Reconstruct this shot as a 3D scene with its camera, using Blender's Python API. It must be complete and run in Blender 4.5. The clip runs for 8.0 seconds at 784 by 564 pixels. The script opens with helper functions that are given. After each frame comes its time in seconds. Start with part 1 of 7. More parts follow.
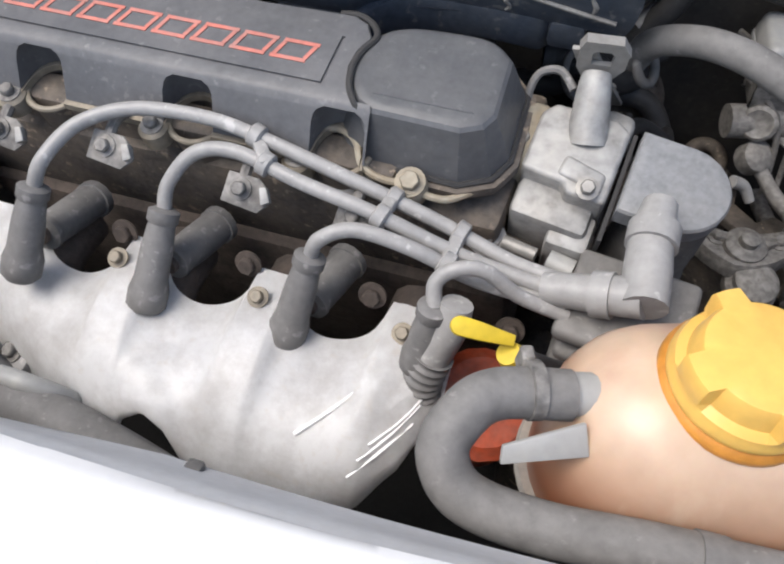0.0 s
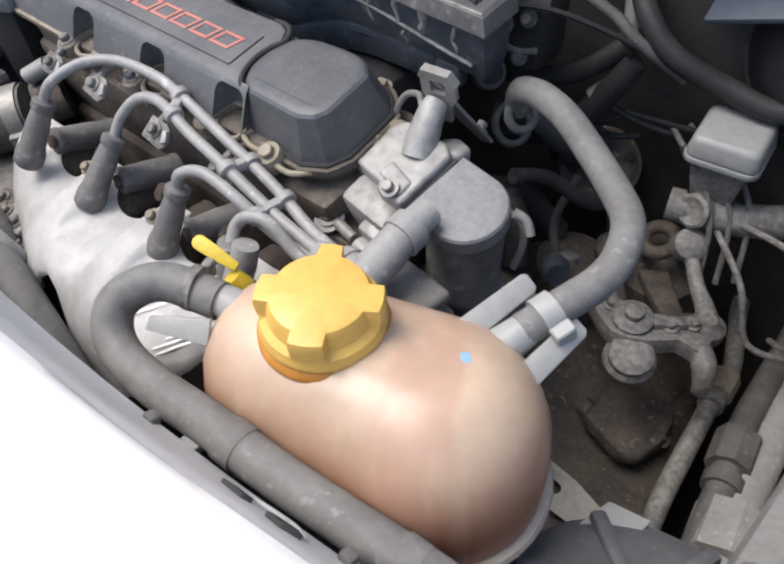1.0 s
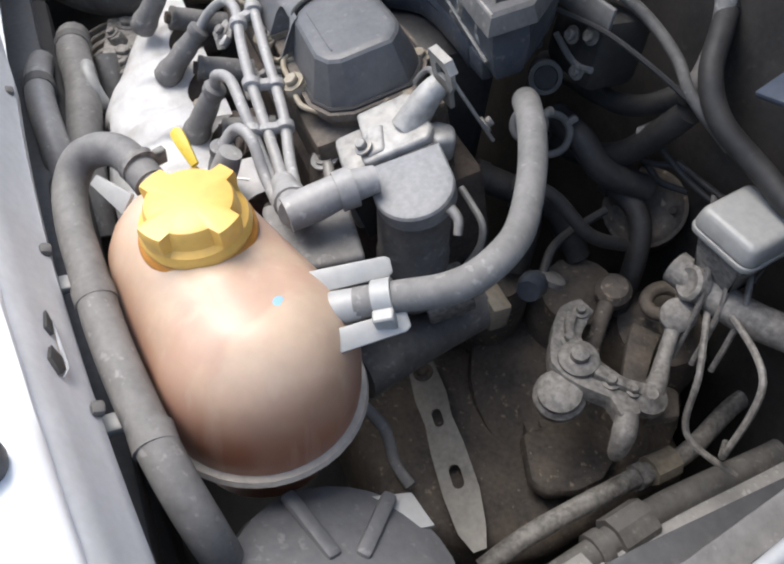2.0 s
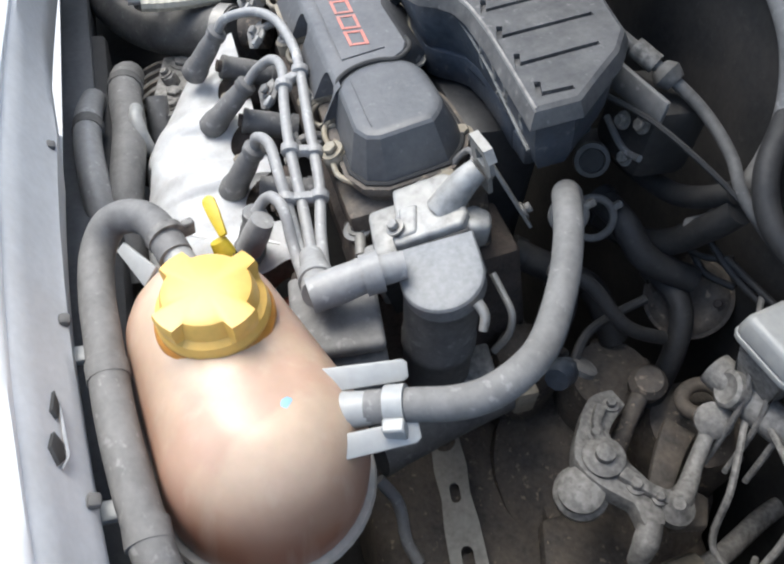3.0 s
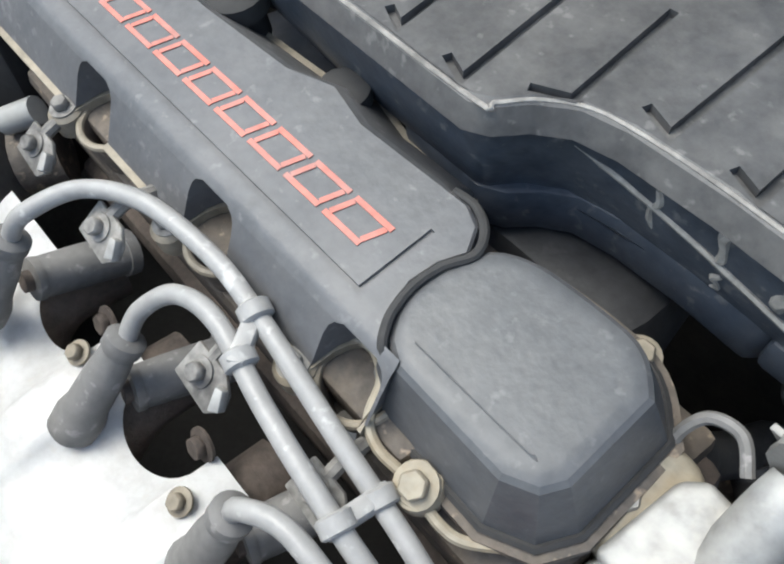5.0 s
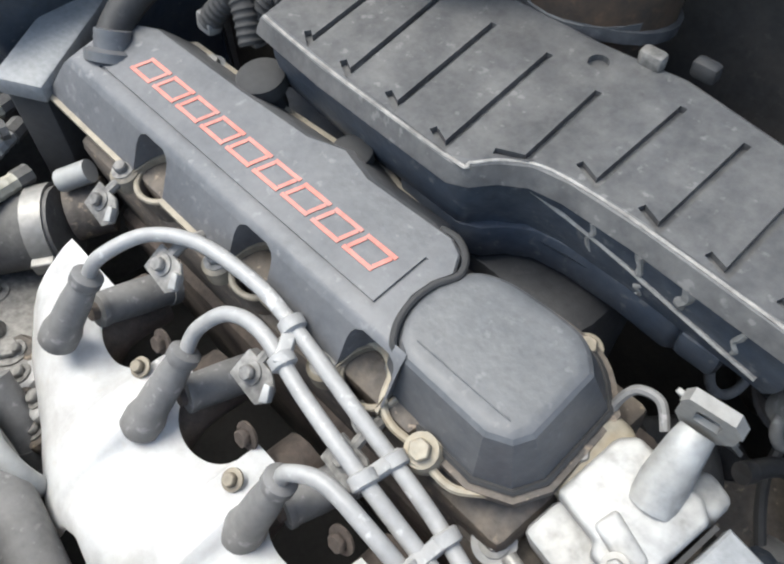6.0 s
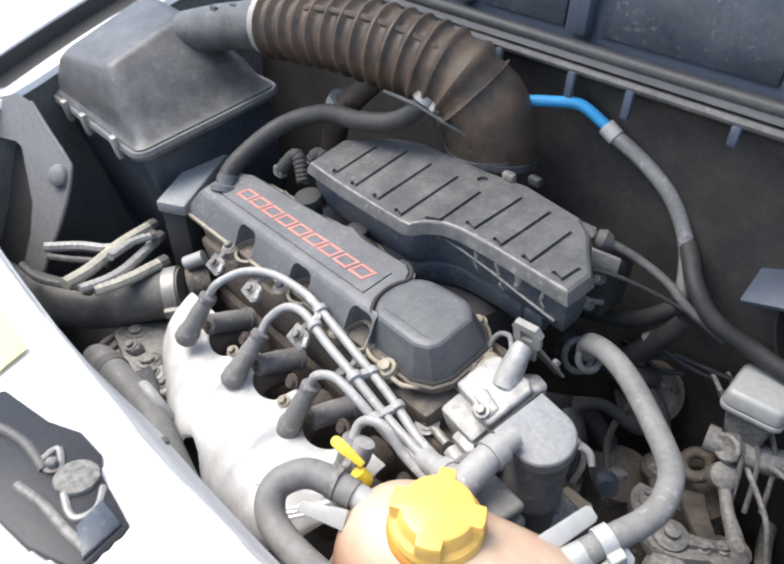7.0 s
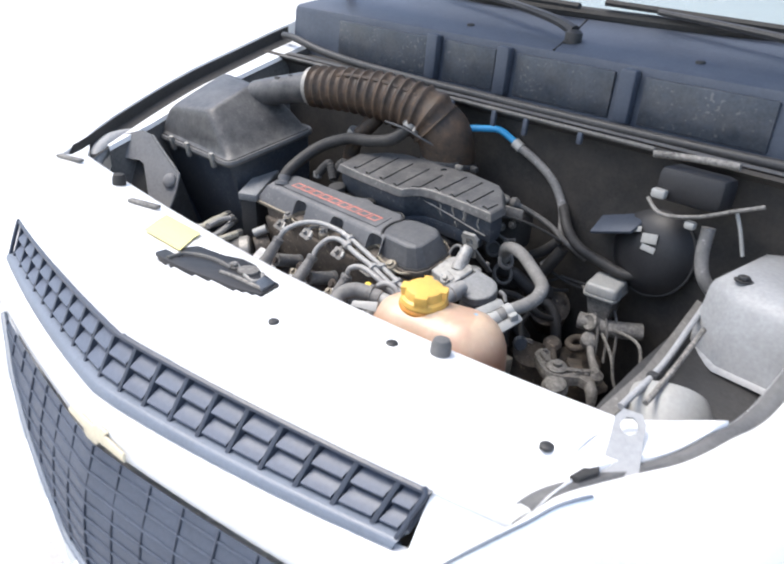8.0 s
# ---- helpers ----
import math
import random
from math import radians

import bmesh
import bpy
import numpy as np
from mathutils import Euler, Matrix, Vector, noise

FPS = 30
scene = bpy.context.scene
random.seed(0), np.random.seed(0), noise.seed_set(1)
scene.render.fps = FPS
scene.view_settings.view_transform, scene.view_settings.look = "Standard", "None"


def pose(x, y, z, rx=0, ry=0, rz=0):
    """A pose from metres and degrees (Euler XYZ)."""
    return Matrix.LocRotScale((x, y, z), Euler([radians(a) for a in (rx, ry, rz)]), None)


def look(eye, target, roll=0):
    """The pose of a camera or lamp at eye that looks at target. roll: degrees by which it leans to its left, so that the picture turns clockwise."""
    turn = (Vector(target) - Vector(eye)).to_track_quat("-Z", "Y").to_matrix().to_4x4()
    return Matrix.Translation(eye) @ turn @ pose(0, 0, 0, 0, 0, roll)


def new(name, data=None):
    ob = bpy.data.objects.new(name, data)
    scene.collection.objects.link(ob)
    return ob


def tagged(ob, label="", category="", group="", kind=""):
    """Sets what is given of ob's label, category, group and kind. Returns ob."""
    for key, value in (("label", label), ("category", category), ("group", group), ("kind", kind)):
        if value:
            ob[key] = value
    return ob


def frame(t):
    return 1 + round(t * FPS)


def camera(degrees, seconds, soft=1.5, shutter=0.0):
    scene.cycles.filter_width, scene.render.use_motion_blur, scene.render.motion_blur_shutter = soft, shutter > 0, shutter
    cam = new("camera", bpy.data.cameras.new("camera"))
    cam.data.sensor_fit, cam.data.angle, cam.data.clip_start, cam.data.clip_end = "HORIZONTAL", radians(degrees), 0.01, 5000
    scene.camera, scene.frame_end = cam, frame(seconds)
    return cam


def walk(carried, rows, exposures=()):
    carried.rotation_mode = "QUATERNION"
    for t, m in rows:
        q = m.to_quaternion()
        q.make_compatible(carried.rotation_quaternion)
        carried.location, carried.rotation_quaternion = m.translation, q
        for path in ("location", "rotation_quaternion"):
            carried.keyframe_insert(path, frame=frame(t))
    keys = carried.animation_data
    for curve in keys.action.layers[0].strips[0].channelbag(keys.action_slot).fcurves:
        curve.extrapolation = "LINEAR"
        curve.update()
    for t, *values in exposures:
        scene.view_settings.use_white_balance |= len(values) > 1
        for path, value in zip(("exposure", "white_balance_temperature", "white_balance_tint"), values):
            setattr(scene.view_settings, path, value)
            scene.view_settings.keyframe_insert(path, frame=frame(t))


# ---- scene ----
cam = camera(56.4, 8.0, soft=2.2, shutter=0.15)
PATH = [
    (0, (0.15, 0.038, 1.124), (-0.199, 1.308, -0.382), 2.4),
    (0.1, (0.177, 0.044, 1.122), (-0.284, 1.288, -0.365), -0.3),
    (0.2, (0.208, 0.055, 1.122), (-0.387, 1.255, -0.349), -2.4),
    (0.3, (0.240, 0.067, 1.120), (-0.460, 1.209, -0.351), -4.0),
    (0.5, (0.305, 0.08, 1.125), (-0.446, 1.221, -0.335), 0.1),
    (1, (0.436, 0.076, 1.142), (-0.52, 1.16, -0.24), 0.3),
    (1.2, (0.473, 0.085, 1.156), (-0.504, 1.125, -0.226), 1.6),
    (2.3, (0.568, 0.239, 1.178), (-0.662, 0.735, -0.301), 7.8),
    (2.5, (0.571, 0.246, 1.181), (-0.703, 0.725, -0.284), 7.7),
    (3, (0.518, 0.232, 1.2), (-0.73, 0.754, -0.273), 8.1),
    (3.3, (0.436, 0.214, 1.192), (-0.726, 0.871, -0.286), 7.6),
    (3.5, (0.34, 0.201, 1.182), (-0.684, 1.011, -0.333), 8.8),
    (4, (0.202, 0.195, 1.157), (-0.696, 1.105, -0.381), 6.8),
    (4.5, (0.142, 0.241, 1.118), (-0.697, 1.156, -0.45), 7.1),
    (5, (0.132, 0.257, 1.1), (-0.703, 1.18, -0.466), 8.1),
    (5.2, (0.134, 0.261, 1.105), (-0.695, 1.169, -0.469), 7.0),
    (6.3, (0.219, 0.159, 1.191), (-0.669, 1.246, -0.229), 9.1),
    (6.5, (0.275, 0.13, 1.213), (-0.726, 1.221, -0.131), 6.1),
    (6.7, (0.329, 0.089, 1.245), (-0.734, 1.188, -0.034), 4.0),
    (7, (0.446, -0.014, 1.275), (-0.755, 1.159, 0.187), 4.4),
    (7.2, (0.521, -0.076, 1.296), (-0.725, 1.102, 0.271), 4.3),
    (7.5, (0.623, -0.183, 1.294), (-0.665, 1.042, 0.377), 3.8),
    (8, (0.819, -0.438, 1.291), (-0.432, 0.898, 0.484), 5.6),
]
walk(cam, [(t, look(eye, target, roll)) for t, eye, target, roll in PATH],
     [(0.0, 0.80, 6500, 10), (0.5, 0.78, 6500, 10), (1.0, 0.82, 6500, 10), (2.5, 1.15, 6350, 8), (3.5, 1.16, 6150, 4), (4.5, 1.12, 6350, 3), (5.0, 1.12, 6350, 3), (6.5, 1.4, 6400, 6), (7.0, 1.42, 6450, 8), (7.5, 1.3, 6450, 9), (8.0, 1.15, 6450, 9)])

# ---- light ----
world = bpy.data.worlds.new("sky")
scene.world = world
world.use_nodes = True
wn = world.node_tree.nodes
sky = wn.new("ShaderNodeTexSky")
sky.sky_type = "NISHITA"
sky.sun_disc = False
sky.sun_elevation = radians(62)
sky.sun_rotation = radians(229)
sky.air_density, sky.dust_density, sky.ozone_density = 1.0, 3.0, 1.0
wn["Background"].inputs["Strength"].default_value = 0.15
world.node_tree.links.new(sky.outputs["Color"], wn["Background"].inputs["Color"])
sun = new("sun", bpy.data.lights.new("sun", "SUN"))
sun.data.energy, sun.data.angle, sun.data.color = 1.4, radians(40), (1.0, 0.97, 0.93)
sun.matrix_world = look((-0.8, -0.7, 2.0), (0, 0, 0))


# ---- materials ----
def material(name, base, rough=0.6, metal=0.0, vary=0.25, grain=180.0, patch=14.0, bump=0.15, dust=0.0,
             dust_colour=(0.42, 0.38, 0.33), coat=0.0, sss=0.0, second=None, speck=0.0):
    """A surface with fine grain, larger patches and an optional film of dust."""
    m = bpy.data.materials.new(name)
    m.use_nodes = True
    nt = m.node_tree
    n, link = nt.nodes, nt.links.new
    b = n["Principled BSDF"]
    co = n.new("ShaderNodeTexCoord")
    fine = n.new("ShaderNodeTexNoise")
    fine.inputs["Scale"].default_value, fine.inputs["Detail"].default_value = grain, 4
    big = n.new("ShaderNodeTexNoise")
    big.inputs["Scale"].default_value, big.inputs["Detail"].default_value = patch, 5
    for t in (fine, big):
        link(co.outputs["Object"], t.inputs["Vector"])
    both = n.new("ShaderNodeMath")
    both.operation = "ADD"
    link(fine.outputs["Fac"], both.inputs[0])
    link(big.outputs["Fac"], both.inputs[1])
    ramp = n.new("ShaderNodeMapRange")
    ramp.inputs["From Min"].default_value, ramp.inputs["From Max"].default_value = 0.7, 1.3
    link(both.outputs[0], ramp.inputs["Value"])
    mix = n.new("ShaderNodeMix")
    mix.data_type = "RGBA"
    lo = [c * (1 - vary) for c in base]
    hi = [min(1.0, c * (1 + vary)) for c in (second or base)]
    mix.inputs["A"].default_value, mix.inputs["B"].default_value = (*lo, 1), (*hi, 1)
    link(ramp.outputs[0], mix.inputs["Factor"])
    colour = mix.outputs["Result"]
    if dust:
        cloud = n.new("ShaderNodeTexNoise")
        cloud.inputs["Scale"].default_value, cloud.inputs["Detail"].default_value = patch * 2.3, 7
        cloud.inputs["Roughness"].default_value = 0.7
        link(co.outputs["Object"], cloud.inputs["Vector"])
        dr = n.new("ShaderNodeMapRange")
        dr.inputs["From Min"].default_value, dr.inputs["From Max"].default_value = 0.4, 0.7
        dr.inputs["To Max"].default_value = dust
        link(cloud.outputs["Fac"], dr.inputs["Value"])
        over = n.new("ShaderNodeMix")
        over.data_type = "RGBA"
        over.inputs["B"].default_value = (*dust_colour, 1)
        link(dr.outputs[0], over.inputs["Factor"])
        link(colour, over.inputs["A"])
        colour = over.outputs["Result"]
    if speck:
        # dried splashes and lint: small pale flecks, more of them in some places than in others
        fleck = n.new("ShaderNodeTexNoise")
        fleck.inputs["Scale"].default_value, fleck.inputs["Detail"].default_value = 150, 3
        link(co.outputs["Object"], fleck.inputs["Vector"])
        crowd = n.new("ShaderNodeMath")
        crowd.operation = "MULTIPLY_ADD"
        crowd.inputs[1].default_value = 0.35
        link(big.outputs["Fac"], crowd.inputs[0])
        link(fleck.outputs["Fac"], crowd.inputs[2])
        fr = n.new("ShaderNodeMapRange")
        fr.inputs["From Min"].default_value, fr.inputs["From Max"].default_value = 0.80, 0.90
        fr.inputs["To Max"].default_value = speck
        link(crowd.outputs[0], fr.inputs["Value"])
        fm = n.new("ShaderNodeMix")
        fm.data_type = "RGBA"
        fm.inputs["B"].default_value = (*[min(1.0, c * 1.7) for c in dust_colour], 1)
        link(fr.outputs[0], fm.inputs["Factor"])
        link(colour, fm.inputs["A"])
        colour = fm.outputs["Result"]
    link(colour, b.inputs["Base Color"])
    rr = n.new("ShaderNodeMapRange")
    rr.inputs["To Min"].default_value, rr.inputs["To Max"].default_value = max(0.05, rough - 0.12), min(1, rough + 0.12)
    link(big.outputs["Fac"], rr.inputs["Value"])
    link(rr.outputs[0], b.inputs["Roughness"])
    b.inputs["Metallic"].default_value = metal
    b.inputs["Coat Weight"].default_value = coat
    b.inputs["Coat Roughness"].default_value = 0.12
    if sss:
        b.inputs["Subsurface Weight"].default_value = sss
        b.inputs["Subsurface Radius"].default_value = (0.02, 0.008, 0.004)
        b.inputs["Subsurface Scale"].default_value = 0.4
    if bump:
        bp = n.new("ShaderNodeBump")
        bp.inputs["Strength"].default_value, bp.inputs["Distance"].default_value = bump, 0.002
        link(fine.outputs["Fac"], bp.inputs["Height"])
        link(bp.outputs["Normal"], b.inputs["Normal"])
    return m


WHITE = material("white_car_paint", (0.80, 0.80, 0.79), 0.3, vary=0.03, patch=3, bump=0.0, coat=0.6)
COVER = material("grey_cover_plastic", (0.096, 0.098, 0.103), 0.5, vary=0.18, dust=0.4, dust_colour=(0.185, 0.18, 0.176), patch=10, speck=0.28)
DOME = material("dark_grey_plastic", (0.082, 0.0845, 0.089), 0.45, vary=0.15, dust=0.3, dust_colour=(0.19, 0.185, 0.18), patch=16, speck=0.18)
AIRBOX = material("dusty_black_plastic", (0.075, 0.074, 0.074), 0.5, vary=0.25, dust=0.5, dust_colour=(0.19, 0.183, 0.172), patch=18, speck=0.3)
FILTER = material("dusty_filter_plastic", (0.05, 0.05, 0.052), 0.45, vary=0.3, dust=0.5, dust_colour=(0.16, 0.155, 0.15), patch=12, speck=0.15)
# blue in this base stands in for sky reflected by black plastic
AIRSIDE = material("sky_tinted_black_plastic", (0.038, 0.047, 0.062), 0.36, vary=0.3, dust=0.22, dust_colour=(0.14, 0.135, 0.125), patch=20, speck=0.36)
BLACK = material("black_plastic", (0.030, 0.030, 0.031), 0.5, vary=0.3, dust=0.3, dust_colour=(0.06, 0.057, 0.053), speck=0.2)
INK = material("matt_black_metal", (0.016, 0.016, 0.018), 0.5, vary=0.3, dust=0.15, dust_colour=(0.05, 0.05, 0.052))
# also fills openings and gaps, putting their shade into the colour
VOID = material("black_rubber_and_shaded_gaps", (0.036, 0.035, 0.034), 0.8, vary=0.2, bump=0.0)
RUBBER = material("dusty_grey_rubber", (0.098, 0.094, 0.088), 0.7, vary=0.2, dust=0.5, dust_colour=(0.2, 0.192, 0.18), patch=25, speck=0.3)
HOSE = material("sun_greyed_rubber_hose", (0.150, 0.144, 0.135), 0.65, vary=0.18, dust=0.5, dust_colour=(0.27, 0.26, 0.245), patch=22, speck=0.3)
DARKHOSE = material("black_rubber_hose", (0.024, 0.0235, 0.0235), 0.65, vary=0.3, dust=0.4, dust_colour=(0.066, 0.061, 0.056), patch=22, speck=0.2)
CABLE = material("grey_silicone_cable", (0.30, 0.293, 0.28), 0.45, vary=0.15, dust=0.35, dust_colour=(0.36, 0.35, 0.335), patch=30, speck=0.5)
FOIL = material("yellowed_cable_sleeve", (0.42, 0.40, 0.33), 0.45, vary=0.2, dust=0.4, dust_colour=(0.24, 0.22, 0.17), patch=30)
BOOT = material("dark_rubber_boot", (0.160, 0.156, 0.150), 0.6, vary=0.2, dust=0.35, dust_colour=(0.24, 0.23, 0.22), patch=30, speck=0.5)
ALU = material("cast_aluminium", (0.25, 0.242, 0.225), 0.6, metal=0.3, vary=0.15, second=(0.42, 0.42, 0.41), grain=120, dust=0.45, dust_colour=(0.34, 0.31, 0.26), patch=26, bump=0.15, speck=0.1)
CAPGREY = material("dusty_light_grey_plastic", (0.22, 0.225, 0.228), 0.55, vary=0.22, grain=260, dust=0.4, dust_colour=(0.27, 0.265, 0.255), patch=22, bump=0.15)
STAIN = material("rust_stained_alloy", (0.3, 0.27, 0.21), 0.65, metal=0.1, vary=0.25, dust=0.45, dust_colour=(0.26, 0.18, 0.09), patch=28)
STEEL = material("zinc_plated_steel", (0.27, 0.262, 0.245), 0.5, metal=0.35, vary=0.2, dust=0.2, patch=40)
SHIELD = material("aluminium_heat_shield", (0.93, 0.93, 0.92), 0.45, metal=0.05, vary=0.06, grain=34, patch=11, dust=0.55, dust_colour=(0.47, 0.44, 0.40), bump=0.5, speck=0.3)
IRON = material("rusty_cast_iron", (0.06, 0.048, 0.04), 0.85, vary=0.4, grain=220, dust=0.5, dust_colour=(0.17, 0.13, 0.105), bump=0.5)
CAST = material("grimy_casting", (0.082, 0.071, 0.061), 0.75, vary=0.4, grain=200, dust=0.55, dust_colour=(0.21, 0.165, 0.12), bump=0.4, speck=0.7)
LINK = material("grimy_alloy_linkage", (0.215, 0.205, 0.188), 0.65, metal=0.1, vary=0.6, grain=200, dust=0.5, dust_colour=(0.085, 0.075, 0.066), bump=0.4, speck=0.6)
BROWN = material("oil_stained_edge", (0.26, 0.225, 0.17), 0.6, metal=0.1, vary=0.3, dust=0.3, dust_colour=(0.2, 0.18, 0.15))
YELLOW = material("yellow_cap_plastic", (0.70, 0.43, 0.10), 0.35, vary=0.09, patch=16, bump=0.02, sss=0.08)
AMBER = material("amber_cap_plastic", (0.52, 0.22, 0.035), 0.35, vary=0.2, patch=20, bump=0.02, sss=0.08)
DIPSTICK = material("yellow_dipstick_plastic", (0.62, 0.45, 0.03), 0.45, vary=0.15, bump=0.03)
BLUE = material("blue_hose_sleeve", (0.03, 0.25, 0.5), 0.4, vary=0.1, bump=0.05)
REDPL = material("red_brown_plastic", (0.5, 0.075, 0.025), 0.5, vary=0.3, dust=0.2)
LETTER = material("faded_red_print", (0.52, 0.165, 0.125), 0.6, vary=0.25, dust=0.6, dust_colour=(0.3, 0.24, 0.22), patch=30, bump=0.05)
GRILLE = material("dark_blue_grey_grille_plastic", (0.042, 0.052, 0.074), 0.35, vary=0.15, bump=0.05)
LOUVRE = material("blue_grey_grille_plastic", (0.088, 0.106, 0.145), 0.4, vary=0.12, bump=0.05)
MESH = material("blue_grey_lower_mesh", (0.064, 0.078, 0.108), 0.45, vary=0.15, bump=0.05)
# opaque pale base paints the glare on the headlamp lens
LENS = material("glare_white_lamp_plastic", (0.72, 0.78, 0.82), 0.12, vary=0.08, patch=6, bump=0.0, coat=0.8)
TRIM = material("grey_grille_frame", (0.15, 0.175, 0.215), 0.4, vary=0.1, bump=0.03)
COWL = material("blue_grey_cowl_plastic", (0.048, 0.060, 0.084), 0.5, vary=0.2, dust=0.3, dust_colour=(0.10, 0.112, 0.135), patch=6)
PRIMER = material("dusty_grey_painted_steel", (0.34, 0.345, 0.35), 0.55, vary=0.15, dust=0.4, dust_colour=(0.24, 0.235, 0.225), patch=9)
LEDGE = material("dusty_white_paint", (0.52, 0.525, 0.53), 0.5, vary=0.08, dust=0.4, dust_colour=(0.40, 0.395, 0.38), patch=9, bump=0.05)
MARK = material("pale_blue_mark", (0.24, 0.42, 0.56), 0.4, vary=0.05, bump=0.0)
TYRE = material("black_tyre_rubber", (0.02, 0.02, 0.02), 0.8, vary=0.2)
MUD = material("dried_pale_mud_and_edge_glint", (0.29, 0.275, 0.25), 0.85, vary=0.35, dust=0.5, dust_colour=(0.11, 0.105, 0.098), patch=60, bump=0.4)
WALLM = material("grimy_dark_bulkhead", (0.023, 0.022, 0.021), 0.75, vary=0.35, dust=0.6, dust_colour=(0.062, 0.053, 0.045), patch=8, speck=0.18)
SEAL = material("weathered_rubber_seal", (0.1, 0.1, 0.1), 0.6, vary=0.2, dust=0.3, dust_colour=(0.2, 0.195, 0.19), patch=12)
BROWNWALL = material("dusty_brown_grey_wall", (0.115, 0.11, 0.102), 0.75, vary=0.3, dust=0.5, dust_colour=(0.18, 0.168, 0.15), patch=7)
LINER = material("dusty_grey_liner", (0.15, 0.15, 0.152), 0.7, vary=0.2, dust=0.4, dust_colour=(0.19, 0.182, 0.17), patch=9)
PALE = material("pale_translucent_plastic", (0.33, 0.332, 0.318), 0.4, vary=0.1, dust=0.25, patch=20, bump=0.05)
CREAM = material("cream_tank_seam", (0.46, 0.41, 0.34), 0.45, vary=0.2, dust=0.3, patch=20, bump=0.05)
PAPER = material("faded_yellow_sticker", (0.80, 0.69, 0.27), 0.6, vary=0.06, bump=0.0)
GOLD = material("gold_badge", (0.60, 0.54, 0.40), 0.5, metal=0.15, vary=0.1, bump=0.0)
GROUND = material("sunlit_concrete", (0.5, 0.49, 0.47), 0.9, vary=0.12, grain=60, patch=1.5, bump=0.2)
BRAID = material("brown_dusty_duct_rubber", (0.035, 0.026, 0.02), 0.6, vary=0.3, dust=0.5, dust_colour=(0.15, 0.09, 0.05), patch=15, speck=0.15)


def tank_material():
    """Peach plastic, stained darker by the fluid in its lower half."""
    m = material("stained_tank_plastic", (0.54, 0.40, 0.285), 0.36, vary=0.14, grain=55, patch=9, bump=0.06, coat=0.08, sss=0.2)
    nt = m.node_tree
    n, link = nt.nodes, nt.links.new
    b = n["Principled BSDF"]
    old = b.inputs["Base Color"].links[0].from_socket
    co = n.new("ShaderNodeTexCoord")
    sep = n.new("ShaderNodeSeparateXYZ")
    link(co.outputs["Object"], sep.inputs[0])
    wob = n.new("ShaderNodeTexNoise")
    wob.inputs["Scale"].default_value = 16
    link(co.outputs["Object"], wob.inputs["Vector"])
    add = n.new("ShaderNodeMath")
    add.operation = "MULTIPLY_ADD"
    add.inputs[1].default_value = 0.03
    link(wob.outputs["Fac"], add.inputs[0])
    link(sep.outputs["Z"], add.inputs[2])
    ramp = n.new("ShaderNodeMapRange")
    ramp.interpolation_type = "SMOOTHSTEP"
    ramp.inputs["From Min"].default_value, ramp.inputs["From Max"].default_value = 0.095, 0.172
    link(add.outputs[0], ramp.inputs["Value"])
    mix = n.new("ShaderNodeMix")
    mix.data_type = "RGBA"
    mix.inputs["A"].default_value = (0.31, 0.115, 0.055, 1)
    link(ramp.outputs[0], mix.inputs["Factor"])
    link(old, mix.inputs["B"])
    # old stains: blotches with a hard edge, and runs down the wall
    blot = n.new("ShaderNodeTexNoise")
    blot.inputs["Scale"].default_value, blot.inputs["Detail"].default_value = 7.5, 6
    blot.inputs["Distortion"].default_value = 0.6
    link(co.outputs["Object"], blot.inputs["Vector"])
    br = n.new("ShaderNodeMapRange")
    br.inputs["From Min"].default_value, br.inputs["From Max"].default_value = 0.48, 0.53
    br.inputs["To Max"].default_value = 0.5
    link(blot.outputs["Fac"], br.inputs["Value"])
    squash = n.new("ShaderNodeMapping")
    squash.inputs["Scale"].default_value = (1, 1, 0.12)
    link(co.outputs["Object"], squash.inputs["Vector"])
    runs = n.new("ShaderNodeTexNoise")
    runs.inputs["Scale"].default_value, runs.inputs["Detail"].default_value = 70, 5
    link(squash.outputs["Vector"], runs.inputs["Vector"])
    rn = n.new("ShaderNodeMapRange")
    rn.inputs["From Min"].default_value, rn.inputs["From Max"].default_value = 0.55, 0.75
    rn.inputs["To Max"].default_value = 0.4
    link(runs.outputs["Fac"], rn.inputs["Value"])
    last = mix.outputs["Result"]
    for fac, colour in ((br, (0.45, 0.265, 0.19, 1)), (rn, (0.60, 0.47, 0.35, 1))):
        over = n.new("ShaderNodeMix")
        over.data_type = "RGBA"
        over.inputs["B"].default_value = colour
        link(fac.outputs[0], over.inputs["Factor"])
        link(last, over.inputs["A"])
        last = over.outputs["Result"]
    link(last, b.inputs["Base Color"])
    return m


TANK = tank_material()


def glass_material():
    m = bpy.data.materials.new("windscreen_glass")
    m.use_nodes = True
    b = m.node_tree.nodes["Principled BSDF"]
    b.inputs["Base Color"].default_value = (0.5, 0.58, 0.58, 1)
    b.inputs["Roughness"].default_value = 0.03
    b.inputs["Transmission Weight"].default_value = 0.9
    return m


GLASS = glass_material()


# ---- building helpers ----
def thing(name, base, label, category, group="", kind=""):
    ob = new(name)
    ob.empty_display_size = 0.02
    ob.location = base
    return tagged(ob, label, category, group, kind)


def origin_of(ob):
    while ob.parent:
        ob = ob.parent
    return Vector(ob.location)


